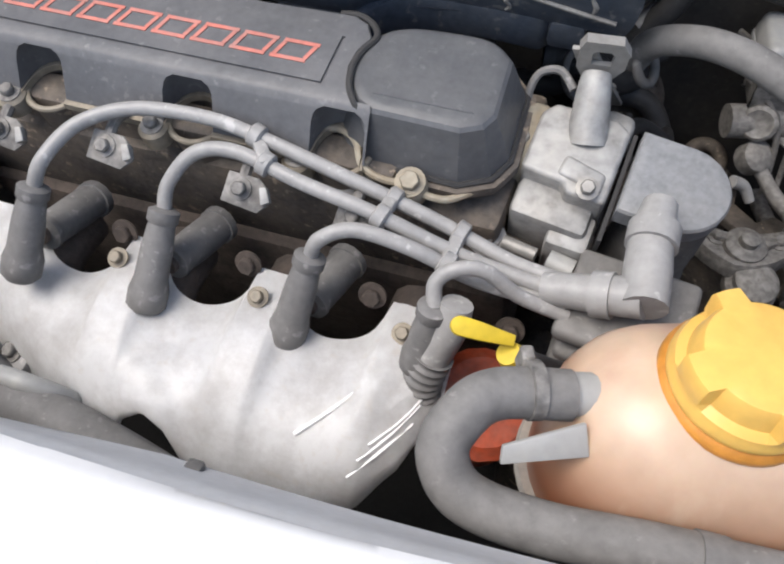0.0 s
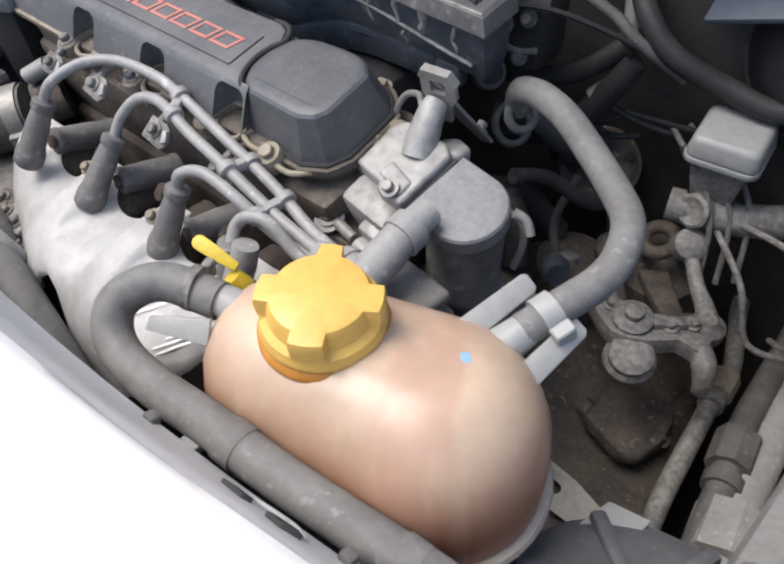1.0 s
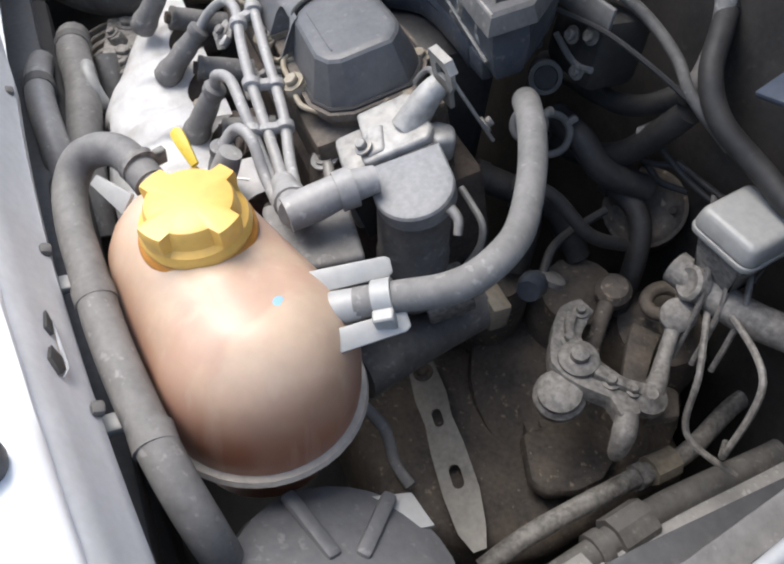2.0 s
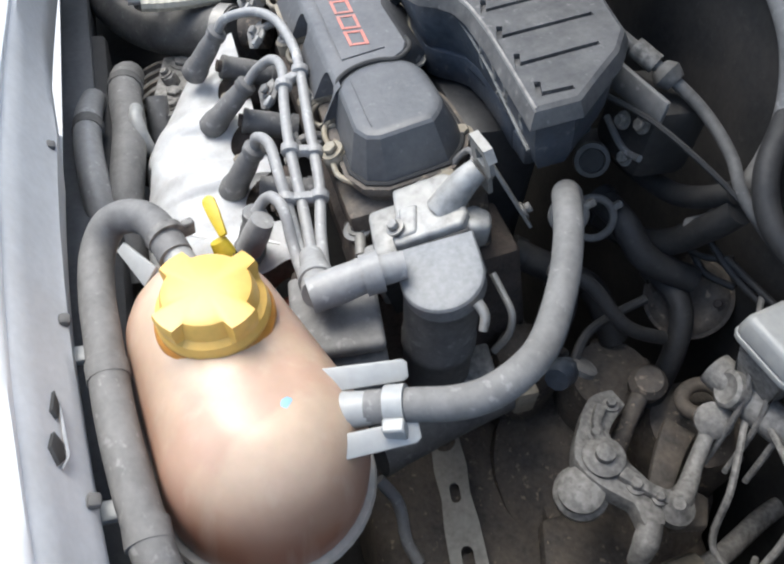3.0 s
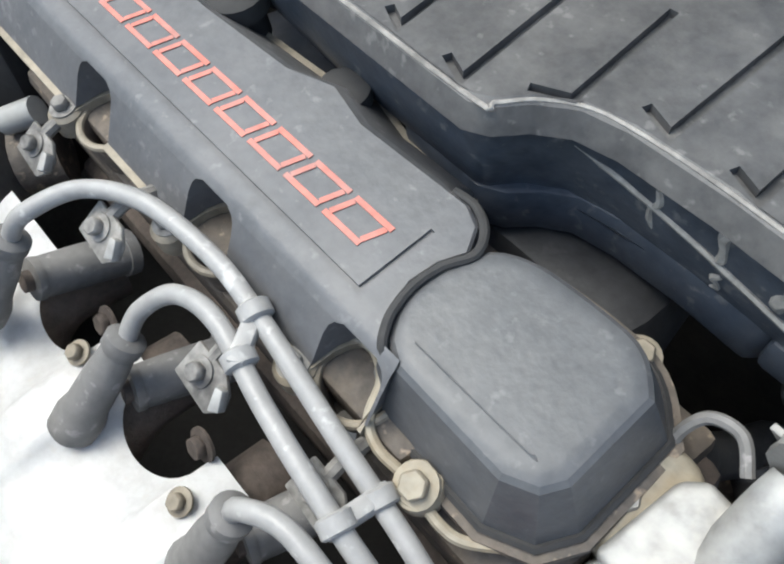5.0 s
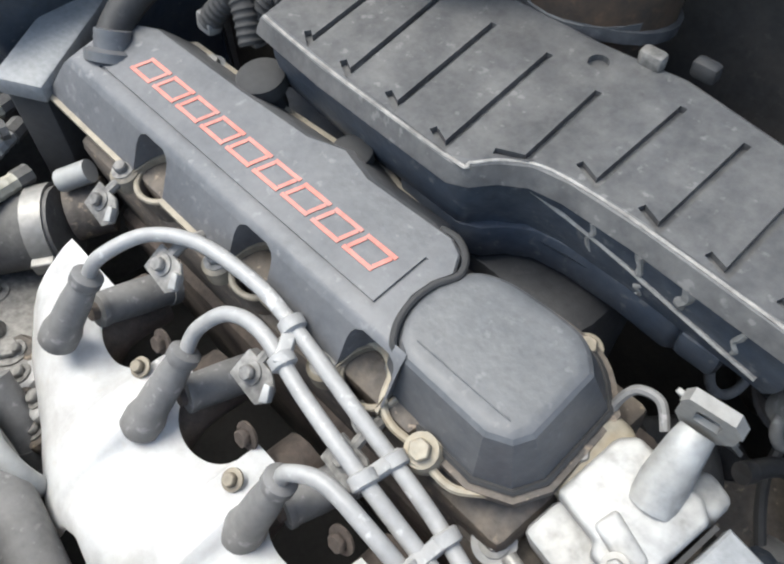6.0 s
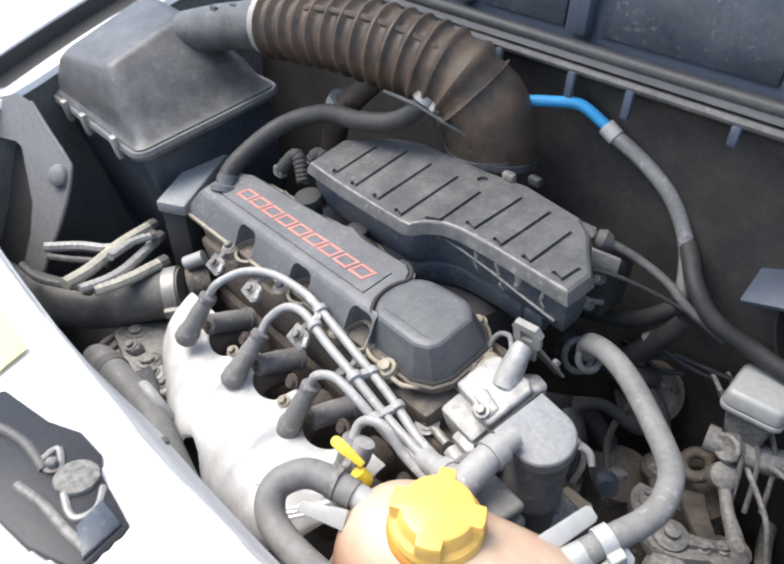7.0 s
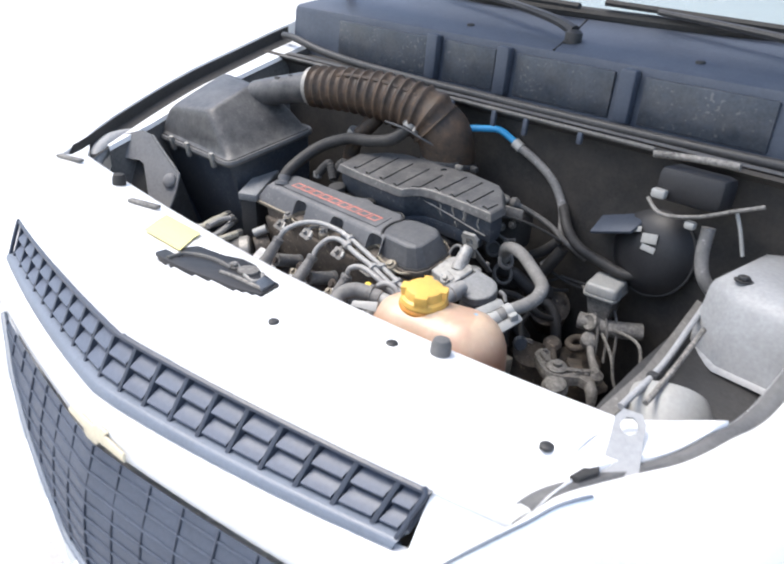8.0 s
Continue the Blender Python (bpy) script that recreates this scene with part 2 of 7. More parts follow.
def part(name, bm, mat, parent, label="", sharp=38):
    """Links bm, given in world metres, as one mesh under a thing or a part."""
    off = origin_of(parent)
    bmesh.ops.translate(bm, verts=bm.verts, vec=-off)
    bmesh.ops.recalc_face_normals(bm, faces=bm.faces)
    me = bpy.data.meshes.new(name)
    bm.to_mesh(me)
    bm.free()
    me.polygons.foreach_set("use_smooth", [True] * len(me.polygons))
    me.set_sharp_from_angle(angle=radians(sharp))
    me.materials.append(mat)
    ob = new(name, me)
    ob.parent = parent
    return tagged(ob, label)


def single(name, bm, mat, base, label, category, group="", kind="", sharp=38):
    """Links bm as a thing of one mesh."""
    bmesh.ops.translate(bm, verts=bm.verts, vec=-Vector(base))
    bmesh.ops.recalc_face_normals(bm, faces=bm.faces)
    me = bpy.data.meshes.new(name)
    bm.to_mesh(me)
    bm.free()
    me.polygons.foreach_set("use_smooth", [True] * len(me.polygons))
    me.set_sharp_from_angle(angle=radians(sharp))
    me.materials.append(mat)
    ob = new(name, me)
    ob.location = base
    return tagged(ob, label, category, group, kind)


def rounded(bm, width, segments=2, limit=35):
    """Bevels the edges that turn by more than limit degrees."""
    edges = [e for e in bm.edges if len(e.link_faces) == 2 and e.calc_face_angle(0) > radians(limit)]
    if width and edges:
        bmesh.ops.bevel(bm, geom=edges, offset=width, segments=segments, affect="EDGES", profile=0.5, clamp_overlap=True)
    return bm


def smooth_line(points, steps=8, closed=False):
    """Catmull-Rom through the points."""
    p = [Vector(q) for q in points]
    n = len(p)
    if n == 2 and not closed:
        return [p[0].lerp(p[1], i / steps) for i in range(steps + 1)]
    out = []
    for i in range(n if closed else n - 1):
        if closed:
            a, b, c, d = p[i - 1], p[i], p[(i + 1) % n], p[(i + 2) % n]
        else:
            a, b, c, d = p[max(i - 1, 0)], p[i], p[i + 1], p[min(i + 2, n - 1)]
        for k in range(steps):
            t = k / steps
            out.append(0.5 * ((2 * b) + (c - a) * t + (2 * a - 5 * b + 4 * c - d) * t * t + (3 * b - a - 3 * c + d) * t ** 3))
    if not closed:
        out.append(p[-1])
    return out


def tube(points, radius, sides=14, steps=8, bm=None, ribs=0.0, pitch=0.0, straight=False, closed=False):
    """A hose along the points; radius a number or one for each point; ribs: a corrugation of that height and pitch."""
    bm = bm or bmesh.new()
    line = [Vector(p) for p in points] if straight else smooth_line(points, steps, closed)
    count = len(line)
    if isinstance(radius, (int, float)):
        rads = [radius] * count
    else:
        rads = [float(np.interp(i / (count - 1) * (len(radius) - 1), range(len(radius)), radius)) for i in range(count)]
    if ribs:
        length = [0.0]
        for i in range(1, count):
            length.append(length[-1] + (line[i] - line[i - 1]).length)
        total = max(2, int(length[-1] / pitch * 8))
        at = [length[-1] * i / total for i in range(total + 1)]
        xs = [[q[k] for q in line] for k in range(3)]
        rr = np.interp(at, length, rads)
        line = [Vector([float(np.interp(s, length, xs[k])) for k in range(3)]) for s in at]
        rads = [r + ribs * (0.5 + 0.5 * math.cos(2 * math.pi * s / pitch)) ** 2 for r, s in zip(rr, at)]
        count = len(line)
    rings = []
    side = None
    for i, q in enumerate(line):
        if closed:
            d = line[(i + 1) % count] - line[i - 1]
        else:
            d = line[min(i + 1, count - 1)] - line[max(i - 1, 0)]
        d = d.normalized() if d.length > 1e-9 else Vector((0, 0, 1))
        if side is None:
            side = d.cross((0, 0, 1)) if abs(d.z) < 0.9 else d.cross((1, 0, 0))
        side = (side - d * side.dot(d)).normalized()
        up = d.cross(side)
        rings.append([bm.verts.new(q + (side * math.cos(a) + up * math.sin(a)) * rads[i]) for a in [2 * math.pi * k / sides for k in range(sides)]])
    for i in range(count if closed else count - 1):
        r, s = rings[i], rings[(i + 1) % count]
        for k in range(sides):
            bm.faces.new((r[k], r[(k + 1) % sides], s[(k + 1) % sides], s[k]))
    if not closed:
        bm.faces.new(rings[0][::-1])
        bm.faces.new(rings[-1])
    return bm


def frame_of(axis_z, axis_x=None, at=(0, 0, 0)):
    z = Vector(axis_z).normalized()
    x = Vector(axis_x) if axis_x else (Vector((1, 0, 0)) if abs(z.x) < 0.9 else Vector((0, 1, 0)))
    x = (x - z * x.dot(z)).normalized()
    y = z.cross(x)
    m = Matrix((x, y, z)).transposed().to_4x4()
    m.translation = at
    return m


def lathe(profile, m, sides=28, bm=None, swing=None):
    """Turns (radius, height) pairs about the local z of m. swing(angle, index, radius) may reshape the radius."""
    bm = bm or bmesh.new()
    rings = []
    for i, (r, h) in enumerate(profile):
        ring = []
        for k in range(sides):
            a = 2 * math.pi * k / sides
            q = swing(a, i, r) if swing else r
            ring.append(bm.verts.new(m @ Vector((q * math.cos(a), q * math.sin(a), h))))
        rings.append(ring)
    for r, s in zip(rings, rings[1:]):
        for k in range(sides):
            bm.faces.new((r[k], r[(k + 1) % sides], s[(k + 1) % sides], s[k]))
    bm.faces.new(rings[0][::-1])
    bm.faces.new(rings[-1])
    return bm


def loft(layers, m=None, bm=None, cap=True):
    """Joins closed outlines of equal length [(x, y, z), ...] layer by layer."""
    bm = bm or bmesh.new()
    m = m or Matrix.Identity(4)
    rings = [[bm.verts.new(m @ Vector(p)) for p in layer] for layer in layers]
    n = len(rings[0])
    for r, s in zip(rings, rings[1:]):
        for k in range(n):
            bm.faces.new((r[k], r[(k + 1) % n], s[(k + 1) % n], s[k]))
    if cap:
        bm.faces.new(rings[0][::-1])
        bm.faces.new(rings[-1])
    return bm


def prism(outline, low, high, m=None, bevel=0.0, segments=2, bm=None, taper=0.0):
    """An outline [(x, y), ...] raised from low to high in m's frame; taper widens the lower end."""
    own = bmesh.new()
    wide = grow(outline, taper) if taper else outline
    loft([[(x, y, low) for x, y in wide], [(x, y, high) for x, y in outline]], m, own)
    bmesh.ops.recalc_face_normals(own, faces=own.faces)
    rounded(own, bevel, segments)
    return merge(bm, own)


def merge(bm, own):
    if bm is None:
        return own
    me = bpy.data.meshes.new("tmp")
    own.to_mesh(me)
    own.free()
    bm.from_mesh(me)
    bpy.data.meshes.remove(me)
    return bm


def grow(outline, d):
    """Offsets a counter-clockwise outline outwards by d."""
    n, out = len(outline), []
    for i in range(n):
        a, b, c = (Vector(outline[(i + k - 1) % n]) for k in range(3))
        u, v = (b - a), (c - b)
        u = u.normalized() if u.length > 1e-9 else Vector((1, 0))
        v = v.normalized() if v.length > 1e-9 else u
        nu, nv = Vector((u.y, -u.x)), Vector((v.y, -v.x))
        k = nu + nv
        k = k / max(0.35, k.length_squared / 2) if k.length > 1e-6 else nu
        out.append((b.x + k.x * d, b.y + k.y * d))
    return out


def block(cx, cy, cz, sx, sy, sz, m=None, bevel=0.003, segments=2, bm=None):
    x, y = sx / 2, sy / 2
    q = Matrix.Translation((cx, cy, cz))
    return prism([(-x, -y), (x, -y), (x, y), (-x, y)], -sz / 2, sz / 2, (m @ q) if m else q, bevel, segments, bm)


def slotted(outer, holes, depth, m, bm=None, through_hole=False):
    """A flat face with recesses: outlines cut in at z = 0, with walls and, unless they go through, a floor."""
    own = bmesh.new()
    loops = []
    for loop in (outer, *holes):
        vs = [own.verts.new((x, y, 0)) for x, y in loop]
        es = [own.edges.new((vs[i - 1], vs[i])) for i in range(len(vs))]
        loops.append((vs, es))
    bmesh.ops.triangle_fill(own, use_beauty=True, use_dissolve=False, edges=[e for _, es in loops for e in es])
    for vs, es in loops[1:]:
        low = [own.verts.new((v.co.x, v.co.y, -depth)) for v in vs]
        for i in range(len(vs)):
            own.faces.new((vs[i - 1], vs[i], low[i], low[i - 1]))
        if not through_hole:
            own.faces.new(low)
    bmesh.ops.transform(own, matrix=m, verts=own.verts)
    return merge(bm, own)


def strip(points, width):
    """The outline of a bar of that width along 2D points."""
    p = [Vector(q) for q in points]
    left, right = [], []
    for i, q in enumerate(p):
        a = (q - p[i - 1]).normalized() if i else (p[1] - q).normalized()
        b = (p[i + 1] - q).normalized() if i + 1 < len(p) else a
        n = Vector((-(a + b).y, (a + b).x)).normalized()
        k = width / 2 / max(0.4, n.dot(Vector((-a.y, a.x))))
        left.append(tuple(q + n * k))
        right.append(tuple(q - n * k))
    return right + left[::-1]


def arc(cx, cy, r, a0, a1, n=8):
    return [(cx + r * math.cos(radians(a0 + (a1 - a0) * i / n)), cy + r * math.sin(radians(a0 + (a1 - a0) * i / n))) for i in range(n + 1)]


def bolt(at, axis, r=0.007, parent=None, mat=None, washer=1.5, name="bolt"):
    m = frame_of(axis, at=at)
    bm = lathe([(r * washer, 0), (r * washer, 0.0015), (r * 1.02, 0.002)], m, 18)
    hexa = [(r * math.cos(radians(60 * i)), r * math.sin(radians(60 * i))) for i in range(6)]
    prism(hexa, 0.0018, 0.0065, m, 0.0008, 1, bm)
    return part(name, bm, mat or STEEL, parent)


def clamp_ring(at, axis, r, parent, width=0.009, mat=None, name="clamp"):
    m = frame_of(axis, at=at)
    bm = lathe([(r, -width / 2), (r + 0.0015, -width / 2), (r + 0.0015, width / 2), (r, width / 2)], m, 22)
    block(r + 0.004, 0, 0, 0.008, 0.012, width * 1.1, m, 0.001, 1, bm)
    return part(name, bm, mat or STEEL, parent)


# ---- ground ----
bm = bmesh.new()
bmesh.ops.create_grid(bm, x_segments=8, y_segments=8, size=400)
single("ground", bm, GROUND, (0, 0, 0), "pale sunlit concrete ground under the car", "ground", kind="structure")

# ---- car: body round the open engine bay ----
car = thing("car", (0, 0, 0), "white hatchback front with its bonnet open on the engine bay", "car")


def rear_edge(x):
    return 0.127 + (0.20 if x > 0 else 0.08) * x * x


def nose(x):
    a = math.sqrt(x * x + 0.0004)
    bend = 0.155 * a + 0.105 * a * a if x > 0 else 0.046 * a + 0.115 * a * a
    return -0.068 + bend + 1.2 * max(0.0, a - 0.52) ** 2


def panel_section(x):
    a, b = nose(x), rear_edge(x)
    d = b - a
    c = 0.007 * math.exp(-((x - 0.03) / 0.16) ** 2)
    return [(b - 0.004, 0.79), (b - 0.003, 0.835), (b - 0.002, 0.878), (b - 0.003, 0.888), (b - 0.010, 0.8928), (b - 0.3 * d, 0.8950 + c),
            (a + 0.42 * d, 0.897 + 0.4 * c), (a + 0.26 * d, 0.891), (a + 0.13 * d, 0.872), (a + 0.045 * d, 0.842), (a, 0.812), (a + 0.03, 0.806)]


def on_panel(x, y):
    sec = panel_section(x)[2:10]
    return float(np.interp(y, [p[0] for p in sec][::-1], [p[1] for p in sec][::-1]))


# outline of the lock recess
latch = [(-0.037, 0.004), (-0.013, 0.002), (0.009, 0.004), (0.036, 0.008), (0.079, 0.020), (0.117, 0.028), (0.151, 0.044), (0.139, 0.080), (0.089, 0.084), (0.075, 0.091), (0.047, 0.089), (0.023, 0.076), (-0.027, 0.064), (-0.031, 0.040), (-0.003, 0.024), (-0.039, 0.022)]


def inside(x, y, outline):
    hit = False
    for (ax, ay), (bx, by) in zip(outline, outline[1:] + outline[:1]):
        if (ay > y) != (by > y) and x < ax + (y - ay) / (by - ay) * (bx - ax):
            hit = not hit
    return hit


XS = [-0.570 + 0.0146 * i for i in range(34)] + [-0.075 + 0.003 * i for i in range(77)] + [0.1575 + 0.01474 * i for i in range(1, 29)]
cols = []
for x in XS:
    sec = panel_section(x)
    dense = []
    for p, q in zip(sec, sec[1:]):
        n = max(1, int(math.hypot(q[0] - p[0], q[1] - p[1]) / 0.0035)) if q[1] > 0.87 and p[1] > 0.87 else 1
        dense += [(p[0] + (q[0] - p[0]) * k / n, p[1] + (q[1] - p[1]) * k / n) for k in range(n)]
    cols.append(dense + [sec[-1]])
grid = []
for x, c in zip(XS, cols):
    at = np.linspace(0, 1, 76)
    d = np.concatenate([[0], np.cumsum([math.hypot(q[0] - p[0], q[1] - p[1]) for p, q in zip(c, c[1:])])])
    ys, zs = np.interp(at * d[-1], d, [p[0] for p in c]), np.interp(at * d[-1], d, [p[1] for p in c])
    grid.append([(x, float(y), float(z) - (0.004 if z > 0.87 and inside(x, y, latch) else 0.0)) for y, z in zip(ys, zs)])
bm = bmesh.new()
grid = [[bm.verts.new(p) for p in r] for r in grid]
for c, d in zip(grid, grid[1:]):
    for k in range(len(c) - 1):
        bm.faces.new((c[k], d[k], d[k + 1], c[k + 1]))
part("front_panel", bm, WHITE, car, "glossy white lock panel above the grille")

# corner pieces of the panel, out to the gap beside each wing
WING = {1: [(0.515, -0.006, 0.772), (0.545, 0.0, 0.815), (0.570, 0.020, 0.852), (0.587, 0.050, 0.878), (0.617, 0.115, 0.886), (0.645, 0.156, 0.898), (0.664, 0.200, 0.914), (0.676, 0.278, 0.920), (0.684, 0.40, 0.980), (0.69, 0.54, 1.037), (0.695, 0.70, 1.095), (0.70, 0.93, 1.17)],
        -1: [(0.50, -0.012, 0.772), (0.53, 0.002, 0.815), (0.552, 0.026, 0.852), (0.568, 0.065, 0.878), (0.607, 0.16, 0.902), (0.645, 0.251, 0.934), (0.678, 0.36, 0.973), (0.695, 0.45, 1.006), (0.703, 0.54, 1.037), (0.705, 0.62, 1.066), (0.706, 0.70, 1.095), (0.71, 0.93, 1.17)]}


def wing_edge(s, n=40):
    return [Vector((s * p.x, p.y, p.z)) for p in smooth_line(WING[s], n // 9 + 1)]


def sheet(rows, bm=None):
    """Joins rows of points of equal length into a surface."""
    bm = bm or bmesh.new()
    rows = [[bm.verts.new(p) for p in r] for r in rows]
    for c, d in zip(rows, rows[1:]):
        for k in range(len(c) - 1):
            bm.faces.new((c[k], d[k], d[k + 1], c[k + 1]))
    return bm


for s in (1, -1):
    tip = 0.236 if s > 0 else 0.165
    rim = rear_edge(0.566 * s) - 0.004
    edge = [p for p in wing_edge(s) if 0.012 < p.y < tip]
    rows = []
    for p in edge:
        gap = 0.016 * min(1.0, max(0.0, (p.y - 0.03) / 0.06))
        outer = Vector((p.x - s * gap, p.y + 0.002, p.z + 0.002))
        y = min(p.y + 0.004, rim)
        back = Vector((s * 0.562, y, on_panel(s * 0.562, y) - 0.0005))
        if p.y > rim:
            back = back.lerp(outer, min(0.96, (p.y - rim) / (tip - rim)))
        rows.append([back + Vector((0, 0, -0.03)), back, back.lerp(outer, 0.35), back.lerp(outer, 0.7), back.lerp(outer, 0.94), outer + Vector((0, 0, -0.003)), outer + Vector((0, 0, -0.03))])
    part("panel_corner", sheet(rows), WHITE, car)

# grey ledge behind the panel
rows = []
for i in range(49):
    x = -0.56 + 1.12 * i / 48
    b = rear_edge(x)
    w = float(np.interp(x, (-0.56, -0.12, 0.02, 0.56), (0.012, 0.013, 0.025, 0.018)))
    rows.append([(x, y, z) for y, z in [(b - 0.004, 0.884), (b + 0.001, 0.881), (b + 0.36 * w, 0.870), (b + 0.84 * w, 0.8495), (b + w, 0.845), (b + w, 0.832), (b + w - 0.006, 0.79)]])
part("panel_ledge", sheet(rows), LEDGE, car, "dusty white rolled edge behind the lock panel")
for x in (0.04, 0.21, 0.33):
    y = rear_edge(x) + 0.021
    part("ledge_clip", block(0, 0, 0, 0.008, 0.007, 0.006, pose(x, y, 0.849, -20), 0.002), RUBBER, car)

# torn slit and hole, their shade drawn as black patches, with a curled rim
tear = rear_edge(0.30) + 0.0105
TEAR = frame_of((-0.10, 0.88, 0.45), (1, 0.12, 0), (0.296, tear, 0.8645))
for shape in ([(-0.026, 0.002), (-0.018, 0.0045), (-0.008, 0.002), (-0.012, -0.002)], [(0.002, -0.003), (0.007, 0.003), (0.016, 0.003), (0.021, -0.002), (0.012, -0.007)]):
    part("ledge_tear", prism(shape, -0.004, 0.0018, TEAR, 0.0003), VOID, car, "black patch for the shade inside a torn opening")
part("torn_rim", tube([TEAR @ Vector(q) for q in ((-0.020, 0.005, 0.0012), (-0.006, 0.0045, 0.0018), (0.004, 0.0042, 0.002), (0.014, 0.0045, 0.002), (0.022, 0.000, 0.001))], [0.0006, 0.0010, 0.0012, 0.0010, 0.0006], 8, 5), PRIMER, car, "curled paint rim")

# upper grille: backing, columns of double louvres, ribs, frame
def grille_point(x, f, out=0.0):
    """f from 0 at the top to 1 at the bottom; the opening narrows towards its ends."""
    h = f * (1 - 0.75 * x * x)
    return Vector((x - 0.015 * h * x / 0.466, nose(x) - 0.030 * h - out, 0.812 - 0.064 * h))


GX = [(-0.485 + 0.951 * i / 36) for i in range(37)]
grille = part("grille", sheet([[grille_point(x, f, -0.014) for f in (-0.05, 0.5, 1.05)] for x in GX]), GRILLE, car, "dark blue-grey upper grille")
part("grille_trim", sheet([[grille_point(x, f, o) for f, o in ((0.97, -0.012), (0.985, 0.001), (1.01, 0.004), (1.10, 0.006), (1.20, 0.004), (1.23, -0.001), (1.22, -0.012))] for x in GX]), TRIM, grille, "grey plastic lower lip of the grille")
part("grille_edge", sheet([[grille_point(x, f, o) for f, o in ((-0.04, -0.012), (-0.04, 0.0), (0.01, 0.003), (0.07, 0.002), (0.09, -0.012))] for x in GX]), GRILLE, grille)
for x in (-0.483, 0.462):
    part("grille_end", tube([grille_point(x - 0.006 * (x > 0), -0.02, 0.0), grille_point(x, 0.08, 0.001), grille_point(x, 0.5, 0.001), grille_point(x, 1.06, 0.0), grille_point(x - 0.010 * (x > 0), 1.19, 0.0)], 0.0035, 8, 3), GRILLE, grille)
COLS = [-0.47 + 0.05 * i for i in range(19)]
for x in COLS:
    part("grille_rib", sheet([[grille_point(x + d, f, o) for d, o in ((-0.0035, -0.012), (-0.003, -0.002), (0.0, -0.001), (0.003, -0.002), (0.0035, -0.012))] for f in (0.05, 0.35, 0.7, 0.98)]), GRILLE, grille)
for x in COLS:
    w = 0.05 if x < 0.42 else 0.031
    for f in (0.36, 0.76):
        rows = [[grille_point(x + d, f + df, o) for df, o in ((-0.13, -0.0125), (-0.12, -0.0105), (0.02, -0.0040), (0.09, -0.0012), (0.125, -0.0022), (0.14, -0.006), (0.12, -0.0125))] for d in (0.0050, 0.0065, w / 2, w - 0.0065, w - 0.0050)]
        part("louvre", sheet(rows), LOUVRE, grille)

# bumper skin under the grille, with the lower opening
rows = []
for i in range(49):
    x = -0.60 + 1.2 * i / 48
    a = nose(x) - 0.034
    lip = grille_point(x, 1.21)
    rows.append([(x, y, z) for y, z in [(lip.y + 0.012, lip.z + 0.001), (lip.y - 0.003, lip.z - 0.002), (min(lip.y - 0.006, a - 0.006), lip.z - 0.008), (a - 0.012, 0.716), (a - 0.016, 0.692), (a - 0.015, 0.672), (a - 0.008, 0.662), (a + 0.015, 0.657)]])
part("bumper_bar", sheet(rows), WHITE, car, "white bar between the two grille openings")


def lower_point(x, z, out=0.0):
    return Vector((x, nose(x) - float(np.interp(z, (0.46, 0.51, 0.55, 0.60, 0.66), (0.072, 0.072, 0.070, 0.064, 0.048))) - out, z))


def lower_half(z):
    return float(np.interp(z, (0.455, 0.51, 0.55, 0.60, 0.66), (0.07, 0.17, 0.25, 0.335, 0.445)))


ZL = [0.66 - 0.2 * k / 10 for k in range(11)]
lower = part("lower_grille", sheet([[lower_point(lower_half(z) * u / 16, z) for u in range(-16, 17)] for z in ZL]), MESH, car, "blue-grey mesh of the lower grille")
for i in range(15):
    x = -0.42 + 0.06 * i
    low = next((z for z in (0.462, 0.49, 0.52, 0.55, 0.58, 0.62) if lower_half(z) > abs(x) + 0.004), 0.64)
    part("grille_rib", tube([lower_point(x, 0.658, 0.001), lower_point(x, (0.658 + low) / 2, 0.001), lower_point(x, low, 0.001)], 0.0018, 6, 3), GRILLE, lower)
for k in range(8):
    z = 0.645 - 0.024 * k
    h = lower_half(z) - 0.004
    part("grille_bar", tube([lower_point(-h + 2 * h * i / 16, z, 0.001) for i in range(17)], 0.0018, 6, 2), MESH, lower)
part("grille_frame", tube([lower_point(-lower_half(z), z, 0.002) for z in ZL] + [lower_point(lower_half(0.46) * (i / 4 - 1), 0.458, 0.002) for i in range(1, 8)] + [lower_point(lower_half(z), z, 0.002) for z in ZL[::-1]], 0.006, 8, 2), TRIM, lower)
rows = []
for i in range(61):
    x = -0.74 + 1.48 * i / 60
    row = []
    a = nose(x) - 0.034
    for z, o in ((0.665, 0.012), (0.62, 0.028), (0.57, 0.038), (0.51, 0.042), (0.46, 0.042), (0.40, 0.038), (0.30, 0.022), (0.22, -0.06)):
        recessed = abs(x) < lower_half(max(0.455, min(0.66, z))) + 0.004 and z > 0.455
        row.append((x, a - o + (0.055 if recessed else 0.0), z))
    rows.append(row)
part("bumper", sheet(rows), WHITE, car, "white bumper round the lower grille")
for s in (1, -1):
    rows = []
    for i in range(13):
        x = (0.464 if s > 0 else 0.482) + 0.120 * i / 12
        a = nose(s * x)
        rows.append([(s * x, a + q, z) for q, z in ((0.004, 0.8125), (-0.003, 0.80), (-0.010, 0.785), (-0.022, 0.755), (-0.034, 0.73), (-0.046, 0.70), (-0.05, 0.66))])
    part("bumper_cheek", sheet(rows), WHITE, car)

